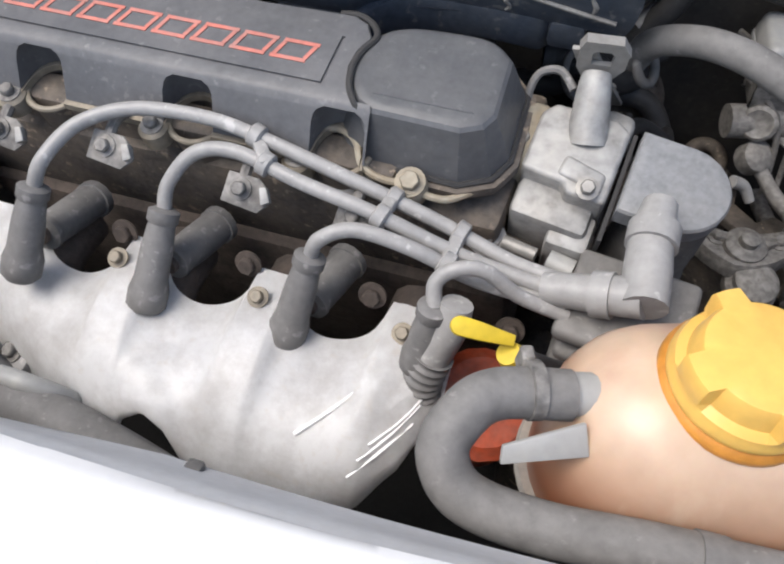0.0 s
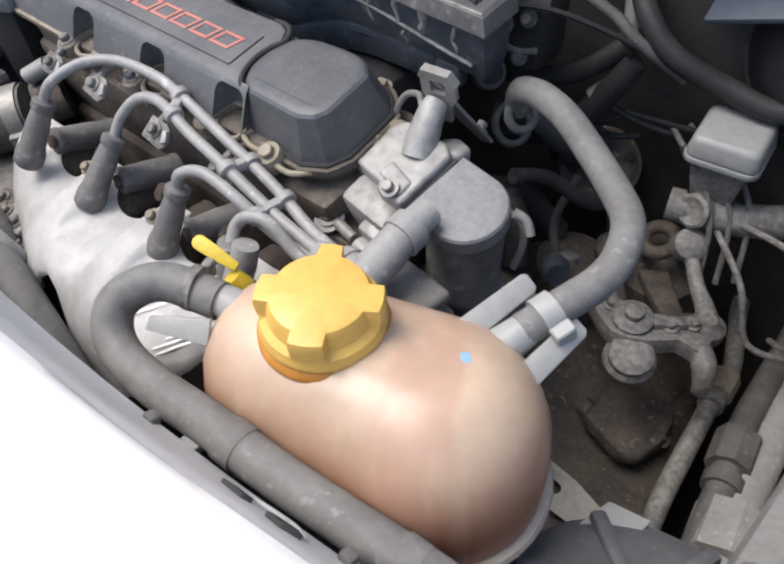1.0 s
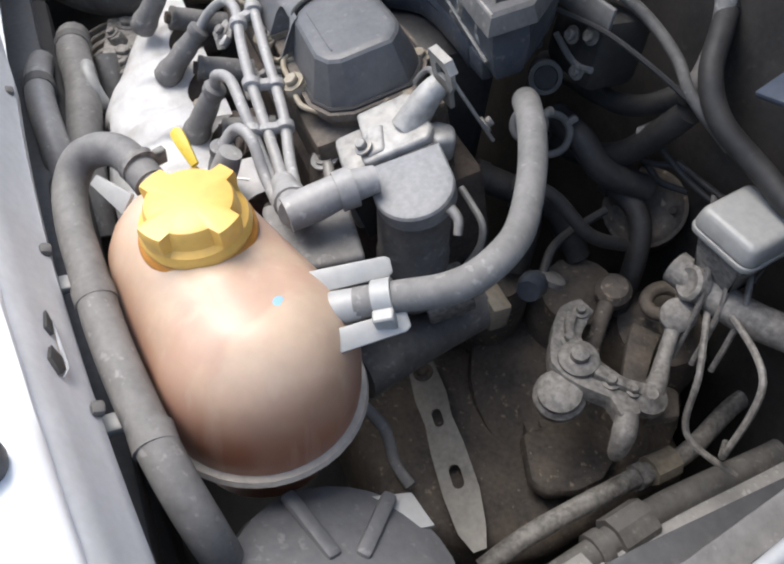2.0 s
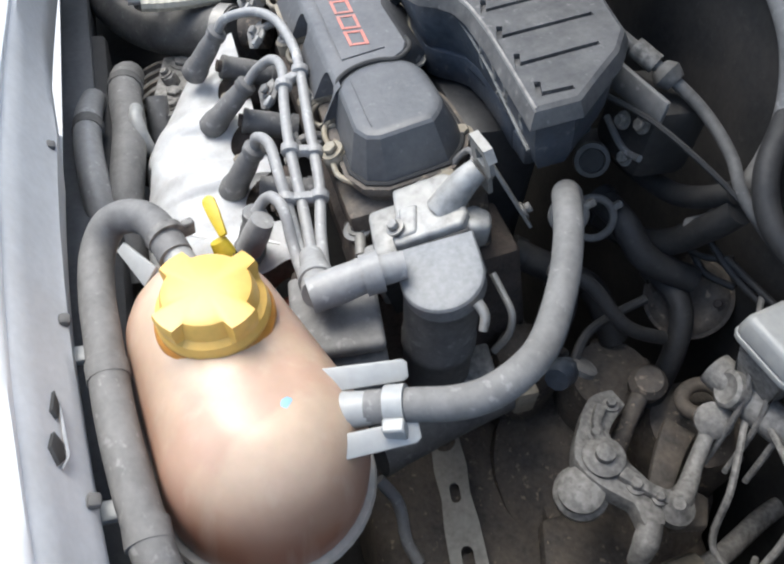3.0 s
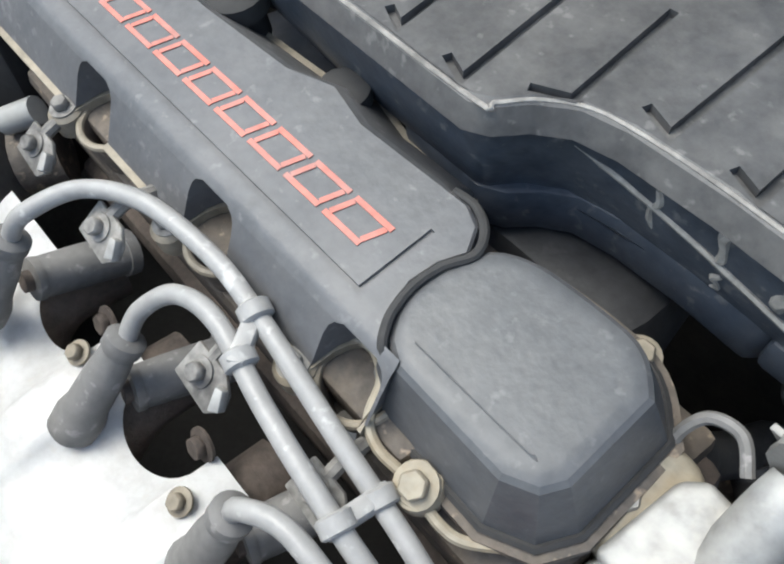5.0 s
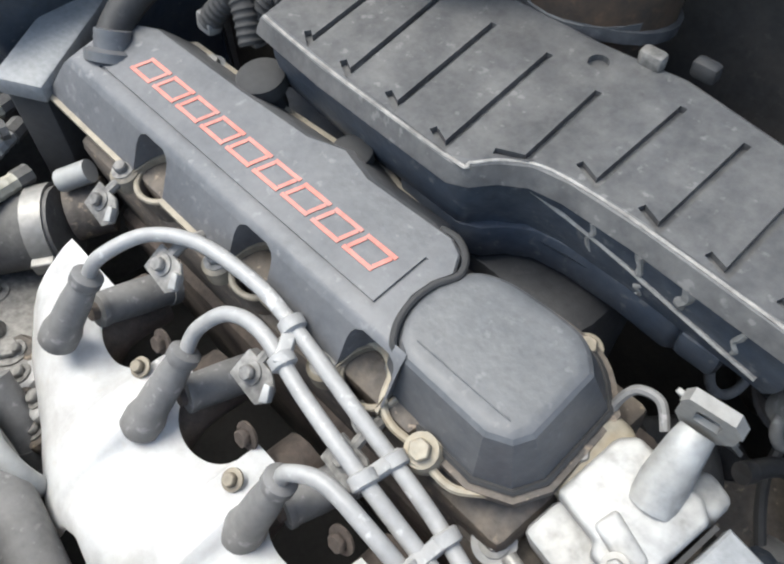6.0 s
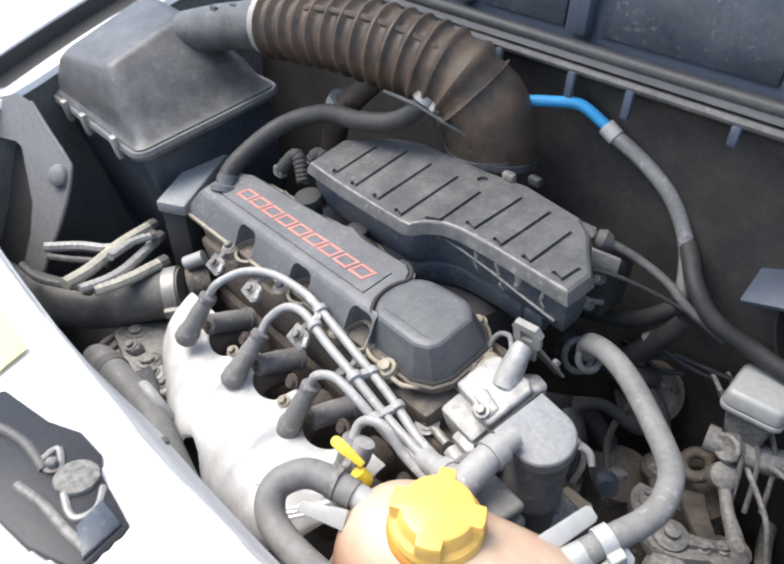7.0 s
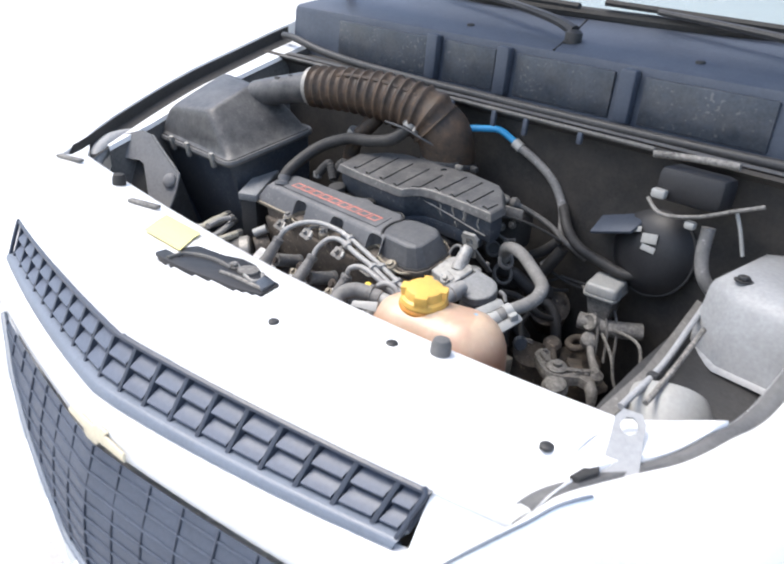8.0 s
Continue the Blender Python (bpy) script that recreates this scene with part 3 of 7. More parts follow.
# badge: a plain cross-shaped plate
badge = [(0.88 * x, 0.9 * y) for x, y in ((-0.075, 0.004), (-0.030, -0.005), (-0.022, -0.016), (0.006, -0.018), (0.012, -0.010), (0.078, -0.012), (0.072, 0.000), (0.026, 0.006), (0.030, 0.013), (0.004, 0.015), (-0.006, 0.008), (-0.066, 0.016))]
m = frame_of((0.12, -1, 0.15), (1, 0.12, 0), (0.016, nose(0.02) - 0.052, 0.690))
part("badge", prism(badge, 0, 0.005, m, 0.002), GOLD, car, "gold-coloured cross-shaped badge")

# headlamps and wings, wrapped outwards from the gap
PROFILE = ((0.004, -0.045), (0.0, -0.006), (0.003, 0.001), (0.010, 0.004), (0.035, 0.004), (0.07, -0.010), (0.10, -0.036), (0.122, -0.075), (0.135, -0.13), (0.14, -0.22), (0.14, -0.42))
for s in (1, -1):
    edge = wing_edge(s, 56)
    rows = []
    for i, p in enumerate(edge):
        d = (edge[min(i + 1, len(edge) - 1)] - edge[max(i - 1, 0)])
        n = Vector((d.y, -d.x, 0)).normalized() * s
        n = (n + Vector((s * 0.25, 0, 0))).normalized()
        k = float(np.interp(p.y, (-0.004, 0.05, 0.10, 0.35), (0.05, 0.42, 0.62, 1.0)))
        up = 0.0 if s > 0 else float(np.interp(p.y, (0.08, 0.2, 0.6), (0.0, 0.012, 0.014)))
        rows.append([p + Vector((n.x * o * k, n.y * o * k, h + up)) for o, h in PROFILE])
    cut = next(i for i, p in enumerate(edge) if p.y > 0.15)
    lens = part("headlamp", sheet([r[4:10] for r in rows[:cut + 1]]), LENS, car, "headlamp lens with its wash of light put into the colour")
    if s > 0:
        part("lamp_rim", tube([Vector(r[4]) + Vector((0, 0, 0.001)) for r, p in zip(rows, edge) if p.y < 0.07], 0.0018, 6, 2), TRIM, lens)
    bm = sheet([r[:5] if p.y > 0.04 else [r[2], r[2], r[2], r[3], r[4]] for r, p in zip(rows[:cut + 1], edge)])
    bmesh.ops.remove_doubles(bm, verts=bm.verts, dist=1e-5)
    part("wing_lip", bm, WHITE, car)
    part("wing", sheet(rows[cut:]), WHITE, car, "white front wing beside the open bay")
    # dark channel between panel and wing
    seal = [(-0.021, -0.008), (-0.015, -0.003), (-0.007, -0.002), (0.0, -0.006), (0.002, -0.03), (-0.021, -0.03)]
    rows = []
    for p in wing_edge(s, 56):
        if p.y < 0.03 or p.y > (0.46 if s > 0 else 0.74):
            continue
        if s < 0 and p.y > 0.12:
            rows.append([p + Vector((s * o, 0, h)) for o, h in ((-0.036, -0.020), (-0.016, -0.018), (-0.004, -0.012), (-0.0015, 0.010), (0.0, 0.011), (0.001, -0.03))])
            continue
        w = 1.0 if s > 0 else float(np.interp(p.y, (0.1, 0.2, 0.5, 0.7), (0.9, 2.2, 2.3, 1.6)))
        rows.append([p + Vector((s * o * w, 0, h)) for o, h in seal])
    part("gap_strip", sheet(rows), SEAL if s > 0 else VOID, car, "dark strip in the gap beside the wing")
    # painted flange and inner wing wall
    rows = []
    for p in wing_edge(s, 56):
        if p.y < 0.19 or p.y > 0.735:
            continue
        a = float(np.interp(p.y, (0.18, 0.25, 0.7), (0.03, 0.036, 0.034))) if s < 0 else 0.014
        b = float(np.interp(p.y, (0.18, 0.3, 0.68), (0.004, 0.03, 0.05))) if s < 0 else 0.006
        d = -0.006 if s > 0 else -0.016
        rows.append([p + Vector((-s * a, 0, d)), p + Vector((-s * (a + b), 0, d - 0.001)), p + Vector((-s * (a + b + 0.003), 0, d - 0.010))])
    part("wing_flange", sheet(rows), WHITE, car, "white painted inner flange of the wing")
    rows = [[r[2] + Vector((s * 0.004, 0, 0.004)), Vector((r[2].x - s * 0.006, r[2].y, r[2].z - 0.05)), Vector((s * (abs(r[2].x) - 0.02), r[2].y, 0.78)), Vector((s * 0.56, r[2].y, 0.58)), Vector((s * 0.52, r[2].y, 0.35))] for r in rows]
    part("inner_wing", sheet(rows), BROWNWALL if s < 0 else WALLM, car, "dusty inner wing wall")

# bulkhead, scuttle, screen
rows = []
for i in range(41):
    x = -0.69 + 1.38 * i / 40
    sec = [(0.70, 0.35), (0.69, 0.72), (0.672, 0.86), (0.666, 1.03), (0.660, 1.046), (0.648, 1.052), (0.642, 1.058), (0.646, 1.063), (0.668, 1.062), (0.70, 1.058), (0.735, 1.06)]
    rows.append([(x, y + 0.004 * math.sin(x * 23) * (z < 1.0), z) for y, z in sec])
bulkhead = part("bulkhead", sheet(rows), WALLM, car, "grimy dark bulkhead behind the engine")
part("flange_edge", tube([(-0.62, 0.643, 1.060), (-0.3, 0.643, 1.060), (0.0, 0.643, 1.060), (0.33, 0.643, 1.060)], 0.0042, 6, 8), RUBBER, bulkhead, "pale worn edge of the bulkhead flange")
part("flange_top", sheet([[(x, 0.649, 1.0655), (x, 0.668, 1.0665), (x, 0.70, 1.0625)] for x in (-0.62, -0.3, 0.0, 0.35, 0.66)]), SEAL, bulkhead, "dusty grey top of the bulkhead flange")
part("bulkhead_seal", tube([(-0.672, 0.69, 1.098), (-0.62, 0.684, 1.098), (-0.5, 0.680, 1.082), (-0.3, 0.678, 1.073), (0.1, 0.676, 1.070), (0.45, 0.678, 1.072), (0.66, 0.69, 1.076)], 0.0085, 10, 8), BLACK, bulkhead, "weathered rubber seal")
for x, h in ((-0.08, 0.02), (0.02, 0.03), (0.09, 0.03), (0.20, 0.02)):
    part("clip", block(x, 0.640, 1.058 - h / 2, 0.010, 0.008, h, None, 0.003), COWL, bulkhead)
rows = []
for i in range(41):
    x = -0.69 + 1.38 * i / 40
    rows.append([(x, y, z) for y, z in [(0.735, 1.058), (0.738, 1.155), (0.741, 1.164), (0.75, 1.169), (0.83, 1.186), (0.91, 1.214), (0.96, 1.222), (0.98, 1.215)]])
scuttle = part("scuttle", sheet(rows), COWL, car, "dark blue-grey scuttle panel under the screen")
# dark blocks on the face put the shade of its hollows into colour
for x0, x1 in ((-0.52, -0.245), (-0.195, -0.065), (-0.015, 0.19), (0.245, 0.46), (0.49, 0.66)):
    bm = block((x0 + x1) / 2, 0.7355, 1.112, x1 - x0, 0.008, 0.078, None, 0.003)
    part("recess_shade", bm, AIRSIDE, scuttle)
for x in (-0.22, -0.04, 0.22):
    part("rib", block(x, 0.728, 1.115, 0.03, 0.022, 0.09, None, 0.006), COWL, scuttle)
for x, y in ((-0.19, 0.80), (0.30, 0.80), (0.05, 0.79)):
    part("plug", lathe([(0.008, 0), (0.008, 0.004), (0.005, 0.006)], pose(x, y, 1.178), 14), BLACK, scuttle)
part("seam", tube([(0.055, 0.742, 1.1665), (0.03, 0.83, 1.187), (0.01, 0.91, 1.215)], 0.0022, 6, 4), BLACK, scuttle)
rows = []
for i in range(13):
    x = -0.68 + 1.36 * i / 12
    b = 0.10 * (x / 0.7) ** 2
    rows.append([(x, y + b, z) for y, z in ((0.93, 1.222), (1.4, 1.53), (1.8, 1.74), (1.805, 1.735), (1.4, 1.525), (0.935, 1.217), (0.93, 1.222))])
screen = part("windscreen", sheet(rows), GLASS, car, "tinted windscreen glass")
screen.visible_shadow = False
part("screen_seal", tube([(-0.68, 1.03, 1.228), (-0.3, 0.945, 1.226), (0.0, 0.93, 1.226), (0.3, 0.945, 1.226), (0.68, 1.03, 1.228)], 0.012, 8, 8), VOID, car)
for x0, y0, x1, y1 in ((0.055, 0.80, -0.36, 0.90), (0.60, 0.82, 0.16, 0.90)):
    bm = tube([(x0, y0, 1.198), (x0 - 0.06, y0 + 0.015, 1.214), ((x0 + x1) / 2, (y0 + y1) / 2, 1.232), (x1, y1, 1.245)], [0.012, 0.009, 0.007, 0.005], 8, 6)
    lathe([(0.016, 0), (0.016, 0.02), (0.010, 0.026)], pose(x0, y0, 1.176), 14, bm)
    arm = part("wiper", bm, BLACK, car, "black wiper arm")
    part("wiper_blade", tube([(x0 - 0.06, y0 + 0.10, 1.238), (x1 - 0.12, y1 + 0.02, 1.250)], 0.007, 6, 4), VOID, arm)
# raised bonnet, unseen by the camera, added to shade the back of the bay
rows = []
for i in range(21):
    u = i / 20
    rows.append([(0.66 * v * (1 - 0.08 * u), 0.80 - 0.47 * u - 0.03 * math.sin(math.pi * u) + 0.02 * v * v, 1.30 + 0.76 * u + 0.03 * math.sin(math.pi * u) - 0.02 * v * v) for v in [k / 8 for k in range(-8, 9)]])
bm = sheet(rows)
bmesh.ops.solidify(bm, geom=bm.faces[:], thickness=0.012)
bonnet = part("bonnet", bm, WHITE, car, "unseen white bonnet added over the bay to shade it")
for u in (0.08, 0.5, 0.92):
    y, z = 0.80 - 0.47 * u - 0.03 * math.sin(math.pi * u), 1.30 + 0.76 * u + 0.03 * math.sin(math.pi * u)
    part("bonnet_brace", tube([(-0.58, y - 0.006, z - 0.02), (0.0, y - 0.02, z - 0.012), (0.58, y - 0.006, z - 0.02)], 0.018, 8, 4), WHITE, bonnet)
for s in (1, -1):
    part("hinge", tube([(s * 0.62, 0.86, 1.16), (s * 0.625, 0.84, 1.24), (s * 0.60, 0.80, 1.31)], 0.012, 8, 4), LINK, bonnet)
# bay floor and front crossmember
part("bay_floor", block(0, 0.42, 0.36, 1.3, 0.62, 0.04, None, 0.01), VOID, car, "black undertray")
part("radiator_pack", block(-0.02, 0.165, 0.55, 0.62, 0.03, 0.36, None, 0.008), VOID, car, "black radiator and fan shroud")
part("crossmember", prism([(-0.55, 0.128), (0.40, 0.135), (0.55, 0.19), (0.55, 0.215), (0.38, 0.175), (-0.55, 0.16)], 0.66, 0.735, None, 0.006), SEAL, car, "grey crossmember behind the lock panel")
# wheels, hidden in the arches
for q in (-0.70, 0.70):
    wheel = part("wheel", lathe([(0.14, -0.08), (0.20, -0.085), (0.2, 0.085), (0.14, 0.08)], frame_of((1, 0, 0), at=(q, 0.62, 0.29)), 28), LINK, car)
    part("tyre", lathe([(0.2, -0.07), (0.25, -0.088), (0.285, -0.08), (0.29, 0.0), (0.285, 0.08), (0.25, 0.088), (0.2, 0.07)], frame_of((1, 0, 0), at=(q, 0.62, 0.29)), 36), TYRE, wheel)
part("lamp_cover", lathe([(0.07, -0.05), (0.073, 0.0), (0.068, 0.012), (0.05, 0.018), (0.02, 0.020), (0.001, 0.020)], frame_of((-0.15, 0.25, 1), (1, 0, 0), (0.432, 0.268, 0.752)), 32), COVER, car, "round grey ribbed rear cover of the headlamp")
lamp = bpy.data.objects["lamp_cover"]
for k in range(6):
    part("cover_rib", block(0.04, 0, 0.019, 0.05, 0.010, 0.008, frame_of((-0.15, 0.25, 1), (1, 0, 0), (0.432, 0.268, 0.752)) @ pose(0, 0, 0, 0, 0, 60 * k + 15), 0.003), COVER, lamp)
# wheel arch liner between the lamp and the strut tower
rows = [[(s, y, z - 0.05 * (s - 0.5)) for s in (0.485, 0.53, 0.58, 0.63, 0.672)] for y, z in ((0.24, 0.78), (0.32, 0.815), (0.40, 0.838), (0.48, 0.852), (0.58, 0.86), (0.70, 0.862))]
part("wheel_arch", sheet(rows), BLACK, car, "dark grey dusty wheel arch liner")
# lower body closing the car
part("car_side", block(0.80, 1.3, 0.62, 0.05, 1.1, 0.5, None, 0.02), WHITE, car)
part("car_side", block(-0.80, 1.3, 0.62, 0.05, 1.1, 0.5, None, 0.02), WHITE, car)


# bonnet lock in its recess
lock = thing("bonnet_lock", (0.04, 0.05, 0.885), "black bonnet lock in the white lock panel", "lock")
part("lock_plate", prism(latch, 0.882, 0.9015, None, 0.0015), INK, lock)
part("guide_bar", tube([(-0.007, 0.006, 0.9020), (-0.009, 0.031, 0.9020), (0.009, 0.047, 0.9020), (0.036, 0.056, 0.9020), (0.066, 0.057, 0.9020)], 0.0032, 8, 5), RUBBER, lock, "worn grey guide bar")
part("guide_bar", tube([(0.068, 0.039, 0.9020), (0.093, 0.046, 0.9020), (0.118, 0.049, 0.9020), (0.143, 0.053, 0.9020)], 0.003, 8, 5), LINK, lock, "worn grey guide bar")
part("lock_body", lathe([(0.014, -0.004), (0.0148, 0.0), (0.014, 0.002), (0.010, 0.0028), (0.005, 0.003)], pose(0.086, 0.070, 0.9025), 22), LINK, lock, "round grey lock barrel")
part("latch", tube([(0.057, 0.059, 0.9020), (0.055, 0.071, 0.9020), (0.089, 0.060, 0.9020), (0.114, 0.056, 0.9020), (0.117, 0.069, 0.9020), (0.103, 0.080, 0.9020)], 0.0026, 8, 5), STEEL, lock, "worn latch hook")
part("end_block", prism([(0.147, 0.048), (0.137, 0.076), (0.113, 0.075), (0.123, 0.054)], 0.9005, 0.905, None, 0.0015), AIRSIDE, lock, "blue-black end block")
bolt((0.067, 0.062, 0.9020), (0, 0, 1), 0.0042, lock, LINK)
# rubber stops, plugs and sticker on the panel
for x in (0.374, -0.357):
    y = rear_edge(x) - 0.028
    bm = lathe([(0.011, 0), (0.012, 0.005), (0.0115, 0.014), (0.009, 0.020), (0.004, 0.0215)], pose(x, y, on_panel(x, y) - 0.002), 20)
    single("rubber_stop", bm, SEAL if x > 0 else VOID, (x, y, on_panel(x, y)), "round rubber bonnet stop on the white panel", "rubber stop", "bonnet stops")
for x, y, w in ((0.328, 0.096, 0.007), (0.207, 0.022, 0.0065), (0.547, 0.084, 0.007)):
    single("plug", lathe([(w, -0.002), (w, 0.0015), (w * 0.7, 0.003)], pose(x, y, on_panel(x, y)), 16), BLACK, (x, y, on_panel(x, y)), "small dark plug in the white panel", "plug", "panel plugs")
for x, y, a in ((-0.232, 0.090, 20), (-0.53, 0.098, 20)):
    single("slot_clip", prism([(-0.03, -0.006), (0.03, -0.006), (0.03, 0.006), (-0.03, 0.006)], -0.002, 0.004, pose(x, y, on_panel(x, y) + 0.003, 0, 0, a), 0.002), LINK, (x, y, on_panel(x, y)), "narrow grey clip on the white panel", "clip", "panel clips")
bm = bmesh.new()
g = []
for i in range(7):
    g.append([bm.verts.new((x, y, on_panel(x, y) + 0.004)) for x, y in [(-0.168 + 0.10 * i / 6 + 0.05 * (1 - j / 3), 0.030 + 0.064 * j / 3) for j in range(4)]])
for c, d in zip(g, g[1:]):
    for k in range(3):
        bm.faces.new((c[k], d[k], d[k + 1], c[k + 1]))
single("sticker", bm, PAPER, (-0.13, 0.09, 0.88), "faded pale yellow sticker on the white panel", "sticker")
# catch bracket by the headlamp
brk = thing("bonnet_bracket", (0.59, 0.13, 0.885), "pale metal bracket at the end of the lock panel", "bracket")
BM = frame_of((0.25, -0.45, 0.85), (0.93, 0.36, 0), (0.602, 0.123, 0.890))
hole = [(0.0085 * math.cos(radians(40 * k)), 0.036 + 0.010 * math.sin(radians(40 * k))) for k in range(9)]
plate = [(-0.016, -0.046), (0.021, -0.036), (0.016, 0.02), (0.0145, 0.042), (0.009, 0.052), (-0.009, 0.052), (-0.0145, 0.042), (-0.014, 0.02)]
bm = slotted(plate, [hole], 0.0025, BM, None, True)
loft([[(x, y, 0) for x, y in plate], [(x, y, -0.0025) for x, y in plate]], BM, bm, cap=False)
bmesh.ops.remove_doubles(bm, verts=bm.verts, dist=1e-5)
part("bracket_plate", bm, PRIMER, brk, "", 30)
part("black_wedge", prism([(0.582, 0.070), (0.590, 0.074), (0.597, 0.096), (0.589, 0.110), (0.585, 0.104)], 0.876, 0.886, None, 0.001), VOID, brk, "black wedge")


# ---- engine ----
ENG = pose(0.002, 0.366, 0.881, 16)


def eng(u, v, w):
    return ENG @ Vector((u, v, w))


engine = thing("engine", (-0.1, 0.36, 0.5), "four-cylinder petrol engine with a grey cover, grimy below", "engine")
part("cylinder_block", prism([(-0.27, -0.04), (0.14, -0.04), (0.15, 0.10), (-0.27, 0.10)], -0.40, -0.13, ENG, 0.01), IRON, engine, "dirty iron cylinder block")
part("cylinder_head", prism([(-0.275, -0.03), (0.125, -0.03), (0.135, 0.08), (-0.275, 0.08)], -0.135, -0.056, ENG, 0.006), CAST, engine, "stained cast cylinder head")
CYL = (-0.236, -0.149, -0.067, 0.018)
WELL = (-0.172, -0.071, 0.024)


def cover_outline(d=0.0, cut=0.0, r=0.0128):
    """Outline of the valve cover; d outwards, cut and r: depth and half width of the plug recesses in its front."""
    f = -0.004 - d
    pts = [(-0.279 - d, 0.02), (-0.277 - d, f)]
    for c in WELL:
        pts += [(c - r - 0.0004, f)] + [(c - r * math.cos(math.pi * k / 10), f + cut * math.sin(math.pi * k / 10) ** 0.6) for k in range(1, 10)] + [(c + r + 0.0004, f)]
    pts += [(0.042, f)] + [(0.034, -0.0022), (0.0235, 0.009), (0.0205, 0.023), (0.0222, 0.036), (0.0272, 0.047), (0.0215, 0.0575), (0.012, 0.062)]
    pts += [(-0.005, 0.0615 + d), (-0.05, 0.060 + d), (-0.075, 0.066 + d), (-0.10, 0.058 + d), (-0.16, 0.055 + d), (-0.252, 0.053 + d), (-0.268 - d, 0.045)]
    return pts


# valve cover: top with a sunk border line round the print, sloping front with recesses for the plugs
inner = [(x * 0.993 - 0.0005, max(y, -0.002) * 0.965 + 0.0008) for x, y in cover_outline(0.0, 0.0, 0.008)]
groove = strip([(-0.252, 0.007), (0.009, 0.007), (0.0105, 0.044)], 0.0022)
bm = slotted(inner, [groove], 0.0015, ENG)
loft([[(x, y, 0) for x, y in inner]] + [[(x, y, h) for x, y in cover_outline(*q)] for h, *q in ((-0.0015, 0.0, 0.0, 0.009), (-0.0032, 0.0018, 0.0, 0.009), (-0.0037, 0.0024, 0.004, 0.0102),
      (-0.0050, 0.0034, 0.010, 0.0130), (-0.0075, 0.0052, 0.0145, 0.0150), (-0.012, 0.0085, 0.0180, 0.0160), (-0.028, 0.019, 0.0275, 0.0162))], ENG, bm, cap=False)
bmesh.ops.remove_doubles(bm, verts=bm.verts, dist=1e-5)
cover = part("valve_cover", bm, COVER, engine, "dusty grey plastic valve cover", 30)
part("gasket_flange", prism(cover_outline(0.0225, 0.0285, 0.0155), -0.0335, -0.0285, ENG, 0.0), BROWN, cover, "oil-stained pale edge of the cover")
# nine plain framed shapes printed in red along the cover
edges = np.linspace(-0.236, -0.004, 10)
for k in range(9):
    a, b = edges[k] + 0.0015, edges[k + 1] - 0.002
    lo, hi, sl = 0.0185, 0.0345, 0.006
    q = lambda u, v: (u + sl * (v - lo) / (hi - lo), v)
    bm = bmesh.new()
    for line in ([(a, lo + 0.0015), (b, lo + 0.0015)], [(a, hi - 0.0015), (b, hi - 0.0015)], [(a + 0.0016, lo + 0.003), (a + 0.0016, hi - 0.003)], [(b - 0.0016, lo + 0.003), (b - 0.0016, hi - 0.003)]):
        prism(strip([q(*p) for p in line], 0.0026), 0.0002, 0.0006, ENG, 0, 1, bm)
    part("print_mark", bm, LETTER, cover, "faded red printed mark")
# pale bolted ears beside each recess, and the stained well of each plug below it
for c in WELL:
    ear = part("cover_ear", lathe([(0.006, -0.012), (0.0095, -0.010), (0.0095, 0.001), (0.0075, 0.003), (0.003, 0.0032)], ENG @ pose(c - 0.0225, -0.0275, -0.0315), 18), BROWN, engine, "pale bolted ear of the cover")
    bolt(eng(c - 0.0225, -0.0275, -0.029), ENG.to_3x3() @ Vector((0, 0, 1)), 0.0048, ear, LINK)
    well = part("plug_well", lathe([(0.0150, -0.060), (0.0160, -0.040), (0.0165, -0.0335), (0.0185, -0.0335), (0.0180, -0.045), (0.0170, -0.060)], ENG @ pose(c, -0.012, 0), 24), CAST, engine, "oil-brown plug well")
    part("well_rim", tube([eng(c + 0.0180 * math.cos(a), -0.0125 + 0.0180 * math.sin(a), -0.0335) for a in [math.pi * (1.02 + 0.96 * k / 8) for k in range(9)]], 0.0021, 8, 3), BROWN, well, "pale edge of the well")
for u in (-0.225, -0.09, 0.0):
    bolt(eng(u, 0.068, -0.03), ENG.to_3x3() @ Vector((0, 0, 1)), 0.0065, engine)
# oil filler / rear knobs
part("oil_filler", lathe([(0.012, -0.03), (0.012, -0.012), (0.016, -0.012), (0.016, -0.002), (0.012, 0.0)], ENG @ pose(-0.165, 0.072, -0.002), 20), VOID, engine, "black plug behind the cover")
part("oil_filler", lathe([(0.010, -0.03), (0.010, -0.012), (0.013, -0.012), (0.013, -0.004), (0.009, -0.002)], ENG @ pose(-0.078, 0.07, -0.004), 20), VOID, engine, "black plug behind the cover")

# end cover with a faceted lid
lid = [(0.043, -0.0005), (0.093, -0.0015), (0.1035, 0.0035), (0.1075, 0.0110), (0.1075, 0.044)] + [(p.x, p.y) for p in smooth_line([(0.1075, 0.0495, 0), (0.099, 0.0575, 0), (0.088, 0.061, 0), (0.062, 0.0605, 0), (0.046, 0.058, 0), (0.034, 0.051, 0), (0.0272, 0.036, 0), (0.0268, 0.017, 0), (0.034, 0.0045, 0)], 3)]
bm = loft([[(x, y, h) for x, y in grow(lid, g)] for g, h in ((0.0140, -0.0365), (0.0132, -0.033), (0.0124, -0.0305), (0.0046, -0.0060), (0.0036, -0.0032), (0.0014, -0.0013), (-0.0012, -0.0003), (-0.004, 0.0), (-0.007, 0.0))], ENG)
